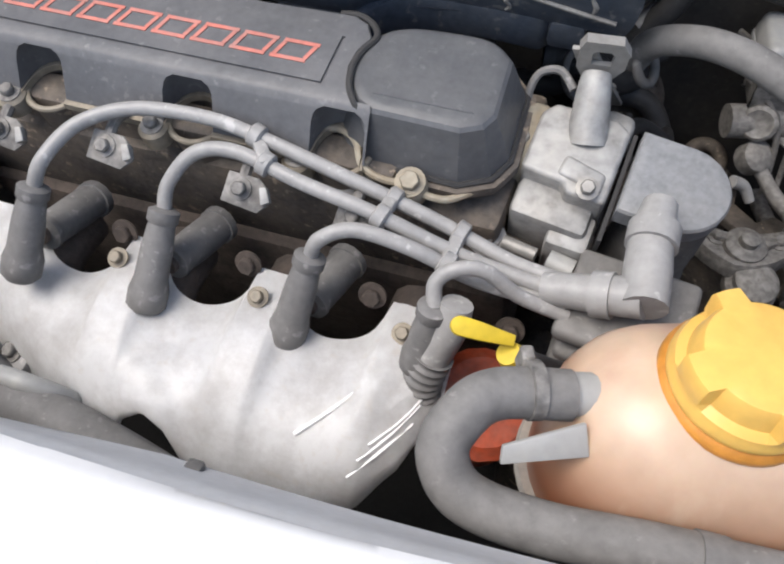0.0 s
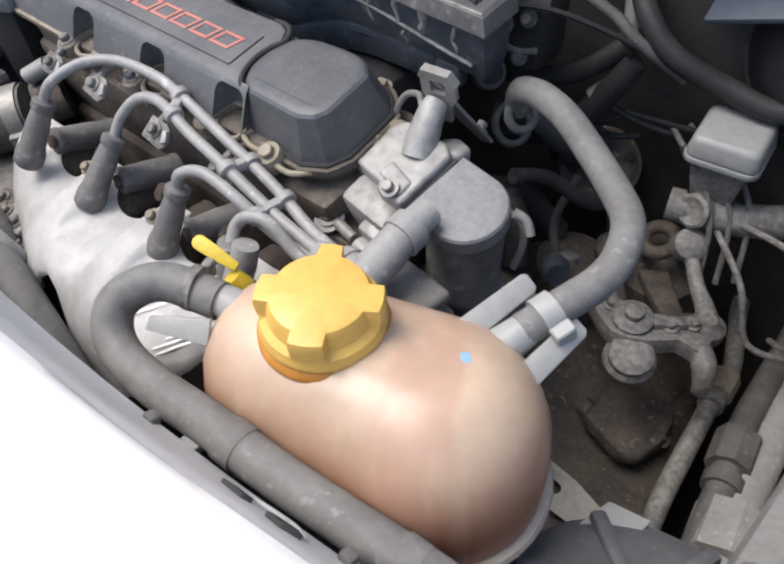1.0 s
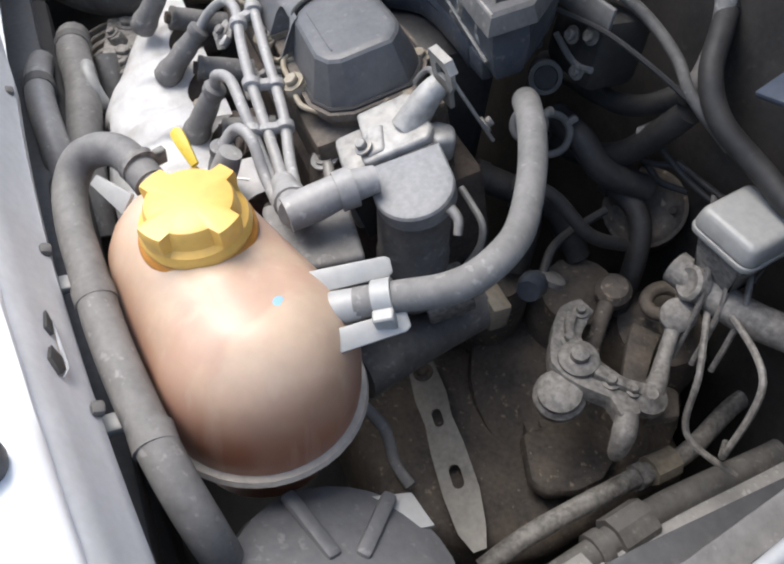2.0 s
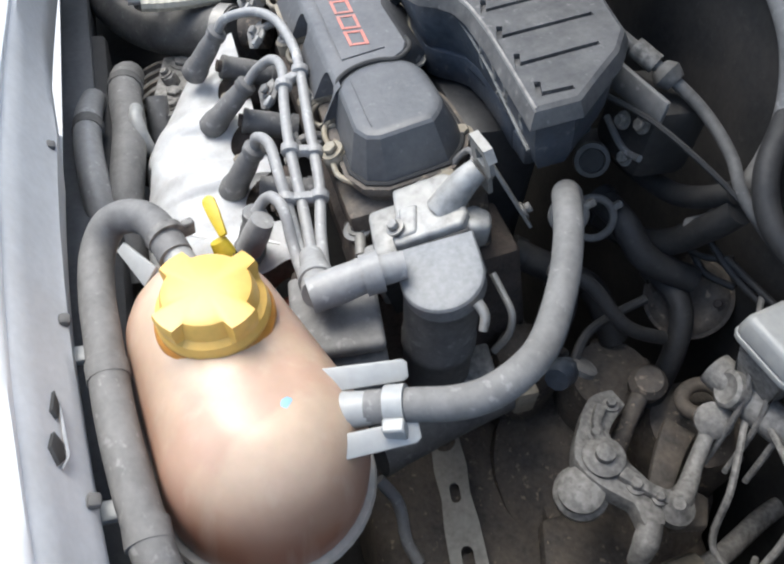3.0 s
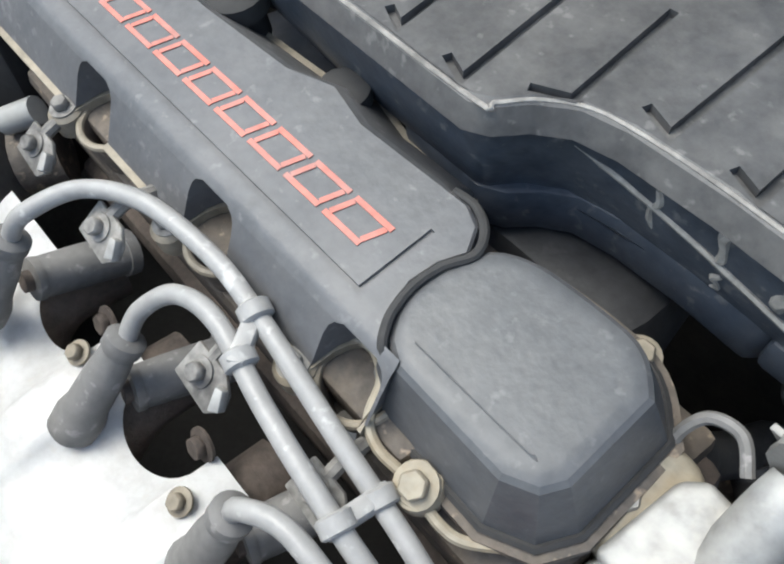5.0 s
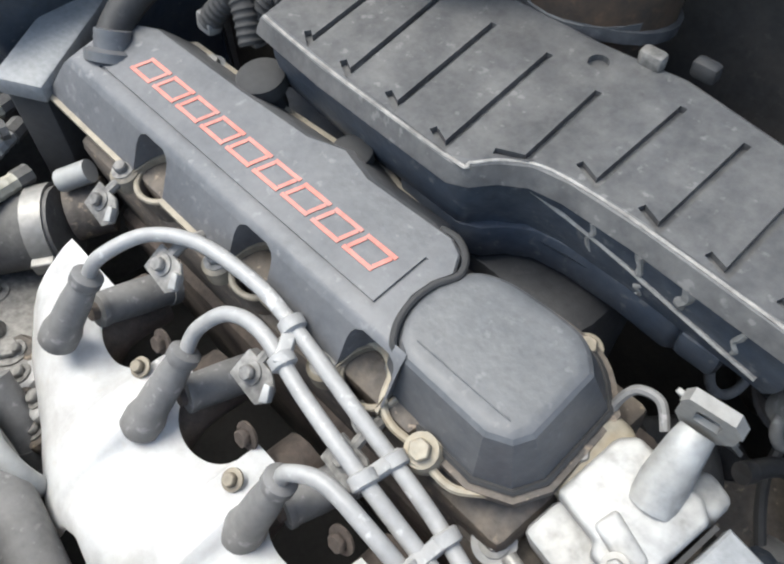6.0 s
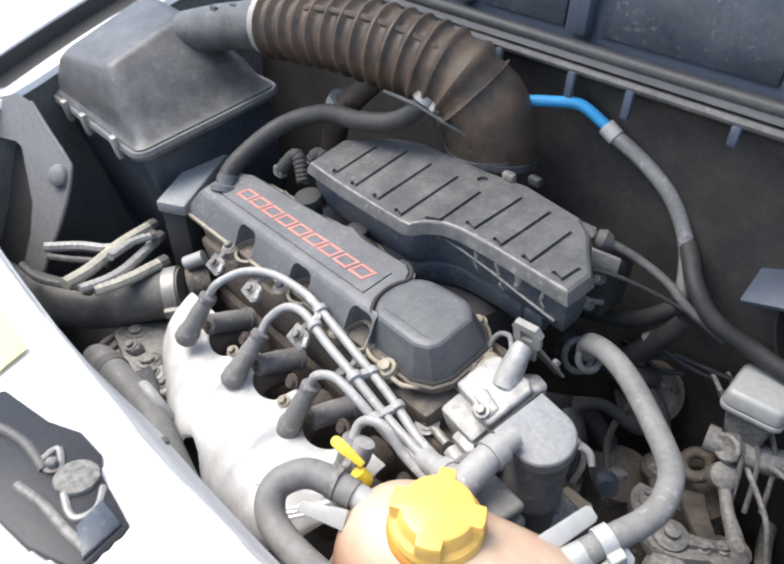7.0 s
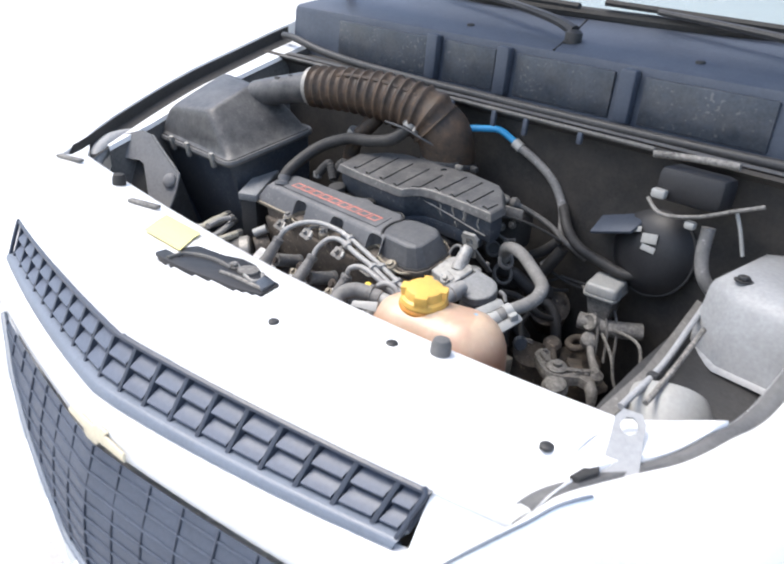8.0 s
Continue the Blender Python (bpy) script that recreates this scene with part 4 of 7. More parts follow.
endc = part("end_cover", bm, DOME, engine, "dark grey faceted end cover", 17)
part("cover_seal", tube([eng(u, v, w) for u, v, w in ((0.0345, -0.0035, -0.004), (0.0305, 0.0002, -0.0005), (0.0252, 0.0095, 0), (0.0227, 0.023, 0), (0.0246, 0.036, 0), (0.0298, 0.0475, 0), (0.0245, 0.0578, -0.001), (0.0135, 0.0638, -0.002), (0.002, 0.0635, -0.003))], 0.0021, 8, 6), VOID, endc, "black rubber seal")
bm = loft([[(x, y, h) for x, y in grow(lid, g)] for g, h in ((0.012, -0.045), (0.0200, -0.045), (0.0205, -0.0415), (0.0200, -0.038), (0.012, -0.038))], ENG)
part("end_flange", bm, CAST, endc, "oil-stained metal flange")
part("lid_gap", tube([eng(x, y, -0.037) for x, y in grow(lid, 0.0148)] + [eng(*grow(lid, 0.0148)[0], -0.037)], 0.0022, 6, 1), VOID, endc, "dark seam round the end cover")
part("lid_line", tube([eng(0.040, 0.0075, 0.0001), eng(0.094, 0.0075, 0.0001), eng(0.0960, 0.0085, 0.0001)], 0.0004, 6, 3), DOME, endc)
part("gasket_edge", tube([eng(u, v, w) for u, v, w in [(-0.012, -0.027, -0.030), (-0.002, -0.022, -0.030), (0.006, -0.006, -0.030), (0.018, 0.000, -0.030), (0.031, -0.006, -0.030), (0.039, -0.020, -0.031), (0.050, -0.025, -0.034), (0.066, -0.024, -0.037), (0.085, -0.0265, -0.040), (0.098, -0.022, -0.041), (0.115, -0.003, -0.041), (0.118, 0.026, -0.041), (0.114, 0.059, -0.041)]], 0.0024, 8, 5), STAIN, endc, "stained pale gasket edge")
part("front_case", prism(grow(lid, 0.014), -0.16, -0.045, ENG, 0.004), CAST, engine, "dusty casting under the end cover")
bolt(eng(0.070, -0.0235, -0.034), ENG.to_3x3() @ Vector((0, -0.3, 1)), 0.0062, engine, STAIN)
part("bolt_ear", lathe([(0.0095, -0.014), (0.0105, -0.010), (0.0105, -0.003), (0.009, 0.0)], ENG @ pose(0.070, -0.0225, -0.034), 18), STAIN, endc, "oil-stained ear of the flange")
bolt(eng(0.092, 0.076, -0.041), ENG.to_3x3() @ Vector((0, 0, 1)), 0.006, engine, BROWN)
bolt(eng(0.124, 0.03, -0.045), ENG.to_3x3() @ Vector((0, 0, 1)), 0.006, engine, STEEL)
bolt(eng(0.031, -0.027, -0.056), ENG.to_3x3() @ Vector((0, -0.5, 1)), 0.007, engine, STEEL)
# exhaust ports and rusty manifold studs under the shield
for c in CYL:
    x = c + 0.10
    part("exhaust_runner", tube([(x - 0.03, 0.34, 0.75), (x - 0.03, 0.30, 0.745), (x - 0.03, 0.265, 0.70)], 0.02, 12, 6), IRON, engine, "rusty exhaust runner")
    bolt((x + 0.03, 0.312, 0.783), (0, -1, 0.3), 0.006, engine, IRON)
for x, y, z in ((-0.190, 0.329, 0.832), (-0.110, 0.325, 0.842), (-0.020, 0.320, 0.838), (0.046, 0.327, 0.830)):
    TM = frame_of((0.05, -0.72, 0.7), (1, 0, 0), (x, y, z))
    tab = part("lead_bracket", prism([(-0.011, -0.009), (0.012, -0.012), (0.019, -0.005), (0.017, 0.002), (0.010, 0.008), (-0.009, 0.009)], 0, 0.0025, TM, 0.0008), LINK, engine, "dull metal lead bracket")
    part("lip", prism([(0.015, -0.007), (0.020, -0.004), (0.016, 0.004), (0.012, 0.003)], 0.002, 0.007, TM, 0.0008), ALU, tab)
    part("stay", tube([TM @ Vector((0, 0.006, 0.0)), TM @ Vector((0, 0.016, -0.004)), TM @ Vector((0, 0.024, -0.016))], 0.0035, 8, 4), LINK, tab)
    bolt(TM @ Vector((0, 0, 0.002)), (0.05, -0.72, 0.7), 0.0046, engine, LINK)
part("head_front", prism([(-0.27, -0.023), (0.06, -0.023), (0.06, 0.0), (-0.27, 0.0)], -0.10, -0.034, ENG, 0.004), CAST, engine, "grimy front of the head")

# ---- heat shield: pressed sheet over the manifold, with scallops for the plugs ----
shield = thing("heat_shield", (-0.08, 0.25, 0.70), "bright pressed aluminium heat shield over the exhaust manifold", "heat shield")
HOLES = (-0.131, -0.043, 0.044)


def shield_point(u, f):
    """u along the engine; f 0 at the top edge to 1 at the front lower edge."""
    top_y, top_z = 0.314, 0.779
    for h in HOLES:
        d = abs(u - h)
        if d < 0.030:
            dip = math.sqrt(max(0, 1 - (d / 0.030) ** 2)) ** 0.8
            top_y -= 0.028 * dip
            top_z -= 0.015 * dip
    k = (-0.23, -0.19, -0.14, -0.105, -0.088, -0.074, -0.062, -0.048, -0.034, -0.022, -0.010, 0.055, 0.085, 0.105, 0.118)
    front = float(np.interp(u, k, (0.272, 0.250, 0.231, 0.213, 0.206, 0.207, 0.211, 0.213, 0.210, 0.204, 0.199, 0.199, 0.210, 0.232, 0.262)))
    low = float(np.interp(u, k, (0.69, 0.688, 0.685, 0.682, 0.684, 0.706, 0.735, 0.745, 0.734, 0.704, 0.684, 0.688, 0.71, 0.73, 0.75)))
    lift = float(np.interp(u, k, (-0.03, -0.012, 0.0, 0.004, 0.003, -0.001, -0.003, -0.003, -0.002, 0.002, 0.006, 0.004, -0.006, -0.018, -0.03)))
    a, b, c = (1 - f) ** 2, 2 * f * (1 - f), f * f
    return Vector((u, a * top_y + b * (front - 0.008) + c * front, a * top_z + b * (top_z - 0.002 + lift) + c * low))


bm = bmesh.new()
nu, nf = 110, 26
grid = [[bm.verts.new(shield_point(-0.226 + 0.346 * i / nu, j / nf) + Vector((0, 0, 0.0016 * noise.noise(Vector((i * 0.14, j * 0.26, 3))) + 0.0024 * min(1.0, max(0.0, (i - 84) / 16)) * abs(noise.noise(Vector((i * 0.30 + j * 0.25, j * 0.10, 7))))))) for j in range(nf + 1)] for i in range(nu + 1)]
for a, b in zip(grid, grid[1:]):
    for j in range(nf):
        bm.faces.new((a[j], b[j], b[j + 1], a[j + 1]))
bmesh.ops.solidify(bm, geom=bm.faces[:], thickness=0.0016)
part("shield_sheet", bm, SHIELD, shield, "", 60)
for pts, r in (([(0.045, 0.42), (0.068, 0.27), (0.092, 0.13), (0.102, 0.05)], 0.0013), ([(0.084, 0.62), (0.098, 0.54), (0.109, 0.44)], 0.0010), ([(0.080, 0.71), (0.094, 0.63), (0.108, 0.55)], 0.0011), ([(0.088, 0.55), (0.102, 0.47), (0.112, 0.36)], 0.0009)):
    part("bead", tube([shield_point(u, f) + Vector((0, -0.0004, 0.0004)) for u, f in pts], r, 8, 6), SHIELD, shield, "raised crease in the shield")
for u in (-0.10, -0.003, 0.088):
    bolt(shield_point(u, 0.10) + Vector((0, -0.001, 0.002)), (0, -0.6, 0.9), 0.0045, shield, BROWN)

# ---- spark plug cables ----
BOOTS = (((-0.152, 0.2695, 0.785), (-0.144, 0.290, 0.824)), ((-0.071, 0.277, 0.777), (-0.068, 0.305, 0.814)), ((0.0205, 0.281, 0.774), (0.029, 0.297, 0.816)), ((0.103, 0.281, 0.781), (0.106, 0.285, 0.815)))
RUN = ([(-0.1365, 0.2996, 0.8443), (-0.1243, 0.3233, 0.8561), (-0.0950, 0.3394, 0.8629), (-0.0533, 0.3465, 0.8620), (-0.0197, 0.3461, 0.8569), (0.0356, 0.3414, 0.8456), (0.0951, 0.3370, 0.8311), (0.1400, 0.3282, 0.8225), (0.1780, 0.3220, 0.8225)],
       [(-0.0670, 0.3165, 0.8315), (-0.0526, 0.3280, 0.8493), (-0.0275, 0.3322, 0.8541), (0.0150, 0.3258, 0.8480), (0.0606, 0.3210, 0.8420), (0.1144, 0.3202, 0.8255), (0.1740, 0.3164, 0.8195)],
       [(0.0355, 0.2990, 0.8345), (0.0537, 0.3060, 0.8411), (0.0859, 0.3077, 0.8357), (0.1252, 0.3110, 0.8190), (0.1740, 0.3120, 0.8150)],
       [(0.1040, 0.2935, 0.8290), (0.1120, 0.2990, 0.8365), (0.1280, 0.3036, 0.8364), (0.1479, 0.3060, 0.8210), (0.1760, 0.3090, 0.8110)])
for (low, top), run in zip(BOOTS, RUN):
    lead = thing("plug_lead", low, "grey spark plug lead with a dark rubber boot", "plug lead", "spark plug leads")
    ax = Vector(top) - Vector(low)
    m = frame_of(ax, at=low)
    ln = ax.length
    bm = lathe([(0.009, -0.014), (0.0122, -0.010), (0.0124, 0.000), (0.0104, 0.008), (0.0098, ln * 0.6), (0.0082, ln - 0.004), (0.0096, ln - 0.002), (0.0096, ln + 0.004), (0.0062, ln + 0.006)], m, 20)
    part("boot", bm, BOOT, lead, "dark rubber plug boot")
    part("cable", tube([Vector(top) + ax.normalized() * 0.004, *run], 0.0045, 10, 8), CABLE, lead)
for t, a, b in ((0, (-0.020, 0.3461, 0.857), (-0.008, 0.3300, 0.852)), (1, (0.066, 0.3400, 0.838), (0.064, 0.3208, 0.8412)), (2, (0.108, 0.3345, 0.829), (0.106, 0.3096, 0.828))):
    cl = thing("cable_clip", a, "pale plastic clip holding plug leads apart", "cable clip", "cable clips")
    mid = (Vector(a) + Vector(b)) / 2
    m = frame_of((0, 0, 1), Vector(b) - Vector(a), mid)
    part("clip_bar", block(0, 0, 0, (Vector(b) - Vector(a)).length + 0.010, 0.008, 0.008, m, 0.002), CABLE, cl)
    for q in (a, b):
        part("clip_eye", lathe([(0.006, -0.004), (0.0074, -0.003), (0.0074, 0.003), (0.006, 0.004)], frame_of((1, -0.2, -0.3), at=q), 14), CABLE, cl)
# injectors
for a, b in [((-0.154, 0.2950, 0.783), (-0.1545, 0.346, 0.768)), ((-0.068, 0.303, 0.777), (-0.060, 0.350, 0.769)), ((0.026, 0.303, 0.772), (0.035, 0.345, 0.770))]:
    inj = thing("injector", a, "grimy grey injector sleeve behind the heat shield", "injector", "injectors")
    d = Vector(b) - Vector(a)
    part("sleeve", tube([a, Vector(a) + d * 0.5, b], [0.0112, 0.0122, 0.0120], 18, 4), BOOT, inj)
    part("sleeve_rim", lathe([(0.0085, -0.002), (0.0118, -0.0015), (0.0122, 0.001), (0.0118, 0.003)], frame_of(d, at=a), 18), HOSE, inj, "pale worn rim")
    part("sleeve_tip", tube([Vector(a) - d * 0.12, Vector(a) + d * 0.05], 0.006, 12, 2), IRON, inj)
    part("sleeve_collar", tube([Vector(b) - d * 0.08, Vector(b) + d * 0.04], 0.0135, 14, 2), BOOT, inj)

# ---- ignition lead connector beside the housing ----
con = thing("lead_connector", (0.20, 0.32, 0.82), "pale grey elbow connector taking the plug leads", "connector")
part("connector_arm", tube([(0.160, 0.317, 0.820), (0.186, 0.314, 0.828), (0.211, 0.310, 0.838)], [0.009, 0.0105, 0.0115], 14, 6), CABLE, con)
part("connector_elbow", tube([(0.211, 0.304, 0.837), (0.210, 0.325, 0.842), (0.209, 0.346, 0.848), (0.211, 0.368, 0.853)], [0.0125, 0.013, 0.0118, 0.0095], 14, 6), CABLE, con)
part("connector_collar", tube([(0.2095, 0.340, 0.8465), (0.2100, 0.352, 0.8495)], 0.0142, 16, 2), CABLE, con)
part("connector_nose", tube([(0.186, 0.314, 0.828), (0.196, 0.3125, 0.8315)], 0.0128, 16, 2), CABLE, con)
COIL = pose(0.208, 0.322, 0.818, 8, 0, -8)
part("coil_body", prism([(-0.028, -0.024), (0.028, -0.024), (0.028, 0.024), (-0.028, 0.024)], -0.085, -0.006, COIL, 0.006), RUBBER, con, "dusty grey ribbed coil body")
for k in range(4):
    part("coil_rib", block(0.003 * (k % 2), 0, -0.008 - 0.0185 * k, 0.070, 0.062, 0.0115, COIL @ pose(0, 0, 0, 0, 0, 1.5 * (k % 3)), 0.0045, 3), HOSE, con)


# ---- intake resonator with slotted lid ----
AIR = pose(0, 0.467, 0.946, 12)


def air(u, v, w):
    return AIR @ Vector((u, v, w))


reso = thing("air_resonator", (0.03, 0.5, 0.88), "dusty black ribbed intake resonator above the engine", "air resonator")
EDGE = [(-0.163, -0.034), (-0.10, -0.039), (0.000, -0.041), (0.010, -0.036), (0.019, -0.025), (0.032, -0.016), (0.05, -0.0125), (0.09, -0.012), (0.182, -0.017), (0.183, 0.018), (0.165, 0.040), (0.146, 0.064), (0.125, 0.080),
        (0.051, 0.090), (0.0, 0.084), (-0.09, 0.082), (-0.13, 0.066), (-0.172, 0.026)]
SLOTS = [[(-0.128, -0.022), (-0.120, -0.027), (-0.127, 0.041)], [(-0.094, -0.025), (-0.084, -0.030), (-0.093, 0.055)], [(-0.058, -0.025), (-0.047, -0.030), (-0.053, 0.053)], [(-0.022, -0.028), (-0.009, -0.033), (-0.014, 0.054)],
         [(0.011, -0.019), (0.026, -0.012), (0.023, 0.048)], [(0.046, 0.003), (0.060, -0.002), (0.061, 0.067)], [(0.083, 0.001), (0.096, -0.004), (0.097, 0.066)], [(0.119, -0.001), (0.131, -0.005), (0.131, 0.054)], [(0.153, -0.001), (0.166, -0.005), (0.168, 0.018)]]
top = grow(EDGE, -0.006)
bm = slotted(top, [strip(s, 0.0041) for s in SLOTS] + [arc(0.009, 0.066, 0.006, 0, 330, 10)], 0.0038, AIR)
loft([[(x, y, 0) for x, y in top], [(x, y, -0.002) for x, y in grow(EDGE, -0.003)], [(x, y, -0.009) for x, y in grow(EDGE, 0.0)], [(x, y, -0.013) for x, y in grow(EDGE, 0.001)], [(x, y, -0.015) for x, y in grow(EDGE, -0.004)]], AIR, bm, cap=False)
bmesh.ops.remove_doubles(bm, verts=bm.verts, dist=1e-5)
part("lid", bm, AIRBOX, reso, "dusty grey-black lid with stepped slots", 30)
body = grow(EDGE, -0.006)
bm = loft([[(x, y, -0.014) for x, y in body], [(x, y, -0.03) for x, y in grow(EDGE, -0.005)], [(x, y, -0.046) for x, y in grow(EDGE, -0.007)], [(x, y, -0.059) for x, y in grow(EDGE, -0.011)], [(x, y, -0.062) for x, y in grow(EDGE, -0.016)], [(x, y, -0.063) for x, y in grow(EDGE, -0.03)]], AIR)
rbody = part("body", bm, AIRSIDE, reso, "sky-tinted black plastic body streaked with dried mud")
part("rib", tube([air(0.028, -0.0098, -0.023), air(0.045, -0.0077, -0.027), air(0.08, -0.0068, -0.033), air(0.12, -0.0080, -0.040), air(0.165, -0.0102, -0.046)], 0.0015, 6, 6), MUD, rbody, "pale scuffed rib")
part("lower_chamber", prism([(-0.05, -0.030), (0.0, -0.032), (0.012, -0.026), (0.022, -0.015), (0.035, -0.0065), (0.055, -0.003), (0.09, -0.002), (0.122, -0.004), (0.128, 0.004), (0.128, 0.06), (-0.05, 0.06)], -0.084, -0.056, AIR, 0.004), AIRSIDE, reso, "sky-tinted black lower chamber on the manifold")
# dried mud that ran down the side
for u, w0, w1, r in ((0.066, -0.021, -0.044, 0.0013), (0.095, -0.016, -0.038, 0.0019), (0.098, -0.043, -0.056, 0.0014), (0.121, -0.018, -0.036, 0.0026), (0.150, -0.020, -0.043, 0.0015)):
    ws = [w0 + (w1 - w0) * k / 4 for k in range(5)]
    run = [(u + 0.0016 * math.sin(2.1 * k + 90 * u), float(np.interp(u, (0.05, 0.09, 0.182), (-0.0070, -0.0066, -0.0113))) + float(np.interp(-w, (0.03, 0.046, 0.059), (0, 0.002, 0.006))), w) for k, w in enumerate(ws)]
    part("mud_streak", tube([air(*q) for q in run], [r * f for f in (0.9, 1.4, 1.0, 1.3, 0.6)], 6, 4), MUD, rbody, "dried pale mud streak")
# pale tube paints the highlight along the worn lid edge
part("worn_edge_glint", tube([air(x, y, -0.0012) for x, y in grow(EDGE, -0.0046)[:9]], 0.0011, 6, 4), MUD, reso, "pale worn edge of the lid with its highlight in the colour")
part("foot", block(0, 0, 0, 0.024, 0.012, 0.02, AIR @ pose(0.137, 0.0, -0.067), 0.004), AIRSIDE, reso)
part("stub", lathe([(0.045, 0), (0.050, 0.004), (0.050, 0.014), (0.040, 0.018)], AIR @ pose(-0.038, 0.128, -0.014), 28), AIRBOX, reso, "round duct flange")
for u, v in ((0.03, 0.083), (0.055, 0.094)):
    part("clip", block(0, 0, 0, 0.015, 0.009, 0.011, AIR @ pose(u, v, 0.003), 0.003), LINK if u < 0.04 else BLACK, reso)
part("intake_manifold", prism([(-0.20, 0.455), (0.09, 0.455), (0.09, 0.535), (-0.20, 0.60)], 0.70, 0.86, None, 0.02), BLACK, reso, "dark intake manifold in shadow")

# ---- corrugated duct from the filter to the resonator ----
duct = thing("intake_duct", (-0.1, 0.55, 1.0), "brown-black corrugated rubber intake duct", "intake duct")
part("duct_hose", tube([(-0.2985, 0.487, 1.052), (-0.2143, 0.512, 1.0575), (-0.1430, 0.5364, 1.0548), (-0.0771, 0.5619, 1.0396), (-0.056, 0.573, 1.023)], [0.034, 0.036, 0.041, 0.045, 0.047], 26, 10, ribs=0.0062, pitch=0.019), BRAID, duct)
part("duct_spine", tube([(-0.235, 0.484, 1.082), (-0.2143, 0.488, 1.0865), (-0.1430, 0.509, 1.0868), (-0.0771, 0.531, 1.074), (-0.050, 0.543, 1.054)], 0.0042, 8, 6), BRAID, duct, "moulded seam along the duct")
part("duct_elbow", tube([(-0.064, 0.568, 1.030), (-0.0446, 0.582, 1.009), (-0.038, 0.592, 0.978), (-0.0364, 0.597, 0.952)], [0.046, 0.050, 0.050, 0.049], 28, 8), BRAID, duct, "smooth brown-black end of the duct")
part("duct_seam", tube([(-0.115, 0.50, 1.022), (-0.075, 0.514, 1.015), (-0.04, 0.531, 1.0), (-0.008, 0.556, 0.985)], 0.0022, 8, 6), FILTER, duct)
part("duct_band", lathe([(0.050, 0), (0.0525, 0.001), (0.0525, 0.008), (0.050, 0.009)], frame_of((0.0, 0.1, 1), at=(-0.037, 0.596, 0.952)), 28), FILTER, duct)
clamp_ring((-0.303, 0.4855, 1.0515), (1, 0.25, 0.1), 0.035, duct)
outlet = part("outlet", tube([(-0.44, 0.452, 1.012), (-0.40, 0.462, 1.026), (-0.35, 0.473, 1.040), (-0.298, 0.487, 1.052)], [0.029, 0.028, 0.028, 0.031], 22, 5), FILTER, duct, "grey plastic outlet pipe")
for x, y, z in ((-0.375, 0.452, 1.052), (-0.345, 0.462, 1.06)):
    part("tab", block(x, y, z, 0.014, 0.006, 0.016, pose(0, 0, 0), 0.002), BLACK, outlet)

# breather hose from the cover to the duct, and a second stub
breather = thing("breather_hose", (-0.2, 0.5, 0.95), "bent black rubber breather hose from the valve cover", "hose")
part("hose", tube([(-0.266, 0.388, 0.884), (-0.2713, 0.4134, 0.9066), (-0.2535, 0.4626, 0.9449), (-0.2063, 0.4936, 0.9701), (-0.1461, 0.4967, 0.9793), (-0.0993, 0.5092, 0.9928), (-0.0761, 0.5287, 1.0222), (-0.0725, 0.5451, 1.0386)], 0.0112, 16, 8), DARKHOSE, breather)
clamp_ring((-0.0775, 0.527, 1.0195), (0.3, 0.5, 1), 0.0135, breather)
part("nipple", lathe([(0.018, 0), (0.018, 0.006), (0.012, 0.008), (0.012, 0.02)], frame_of((-0.3, 0.4, 1), at=(-0.258, 0.385, 0.878)), 18), COVER, breather)
stub2 = thing("stub_hose", (-0.2, 0.53, 0.96), "short brown-black rubber stub hose under the duct", "hose")
part("hose", tube([(-0.165, 0.535, 1.02), (-0.19, 0.525, 0.99), (-0.215, 0.52, 0.955), (-0.225, 0.52, 0.90)], 0.0155, 16, 6), BRAID, stub2)
clamp_ring((-0.205, 0.521, 0.975), (-0.5, -0.2, -1), 0.0205, stub2, 0.011)

# ---- air filter box ----
fbox = thing("air_filter_box", (-0.47, 0.4, 0.80), "dark grey plastic air filter box with a clipped lid", "air filter box")
FB = pose(-0.342, 0.321, 0.905, 14, 0, 0)
def rounded_box(x0, y0, x1, y1, r, n=5):
    return arc(x1 - r, y0 + r, r, -90, 0, n) + arc(x1 - r, y1 - r, r, 0, 90, n) + arc(x0 + r, y1 - r, r, 90, 180, n) + arc(x0 + r, y0 + r, r, 180, 270, n)


base = rounded_box(-0.275, 0.0, 0.0, 0.205, 0.016)


def soft_quad(corners, r, n=5):
    """A four-cornered outline [(x, y, z), ...] with its corners rounded off by r."""
    out = []
    for k in range(4):
        a, b, c = (Vector(corners[(k + d) % 4]) for d in (-1, 0, 1))
        p, q = b + (a - b).normalized() * r, b + (c - b).normalized() * r
        out += [p.lerp(b, t).lerp(b.lerp(q, t), t) for t in [i / n for i in range(n + 1)]]
    return out


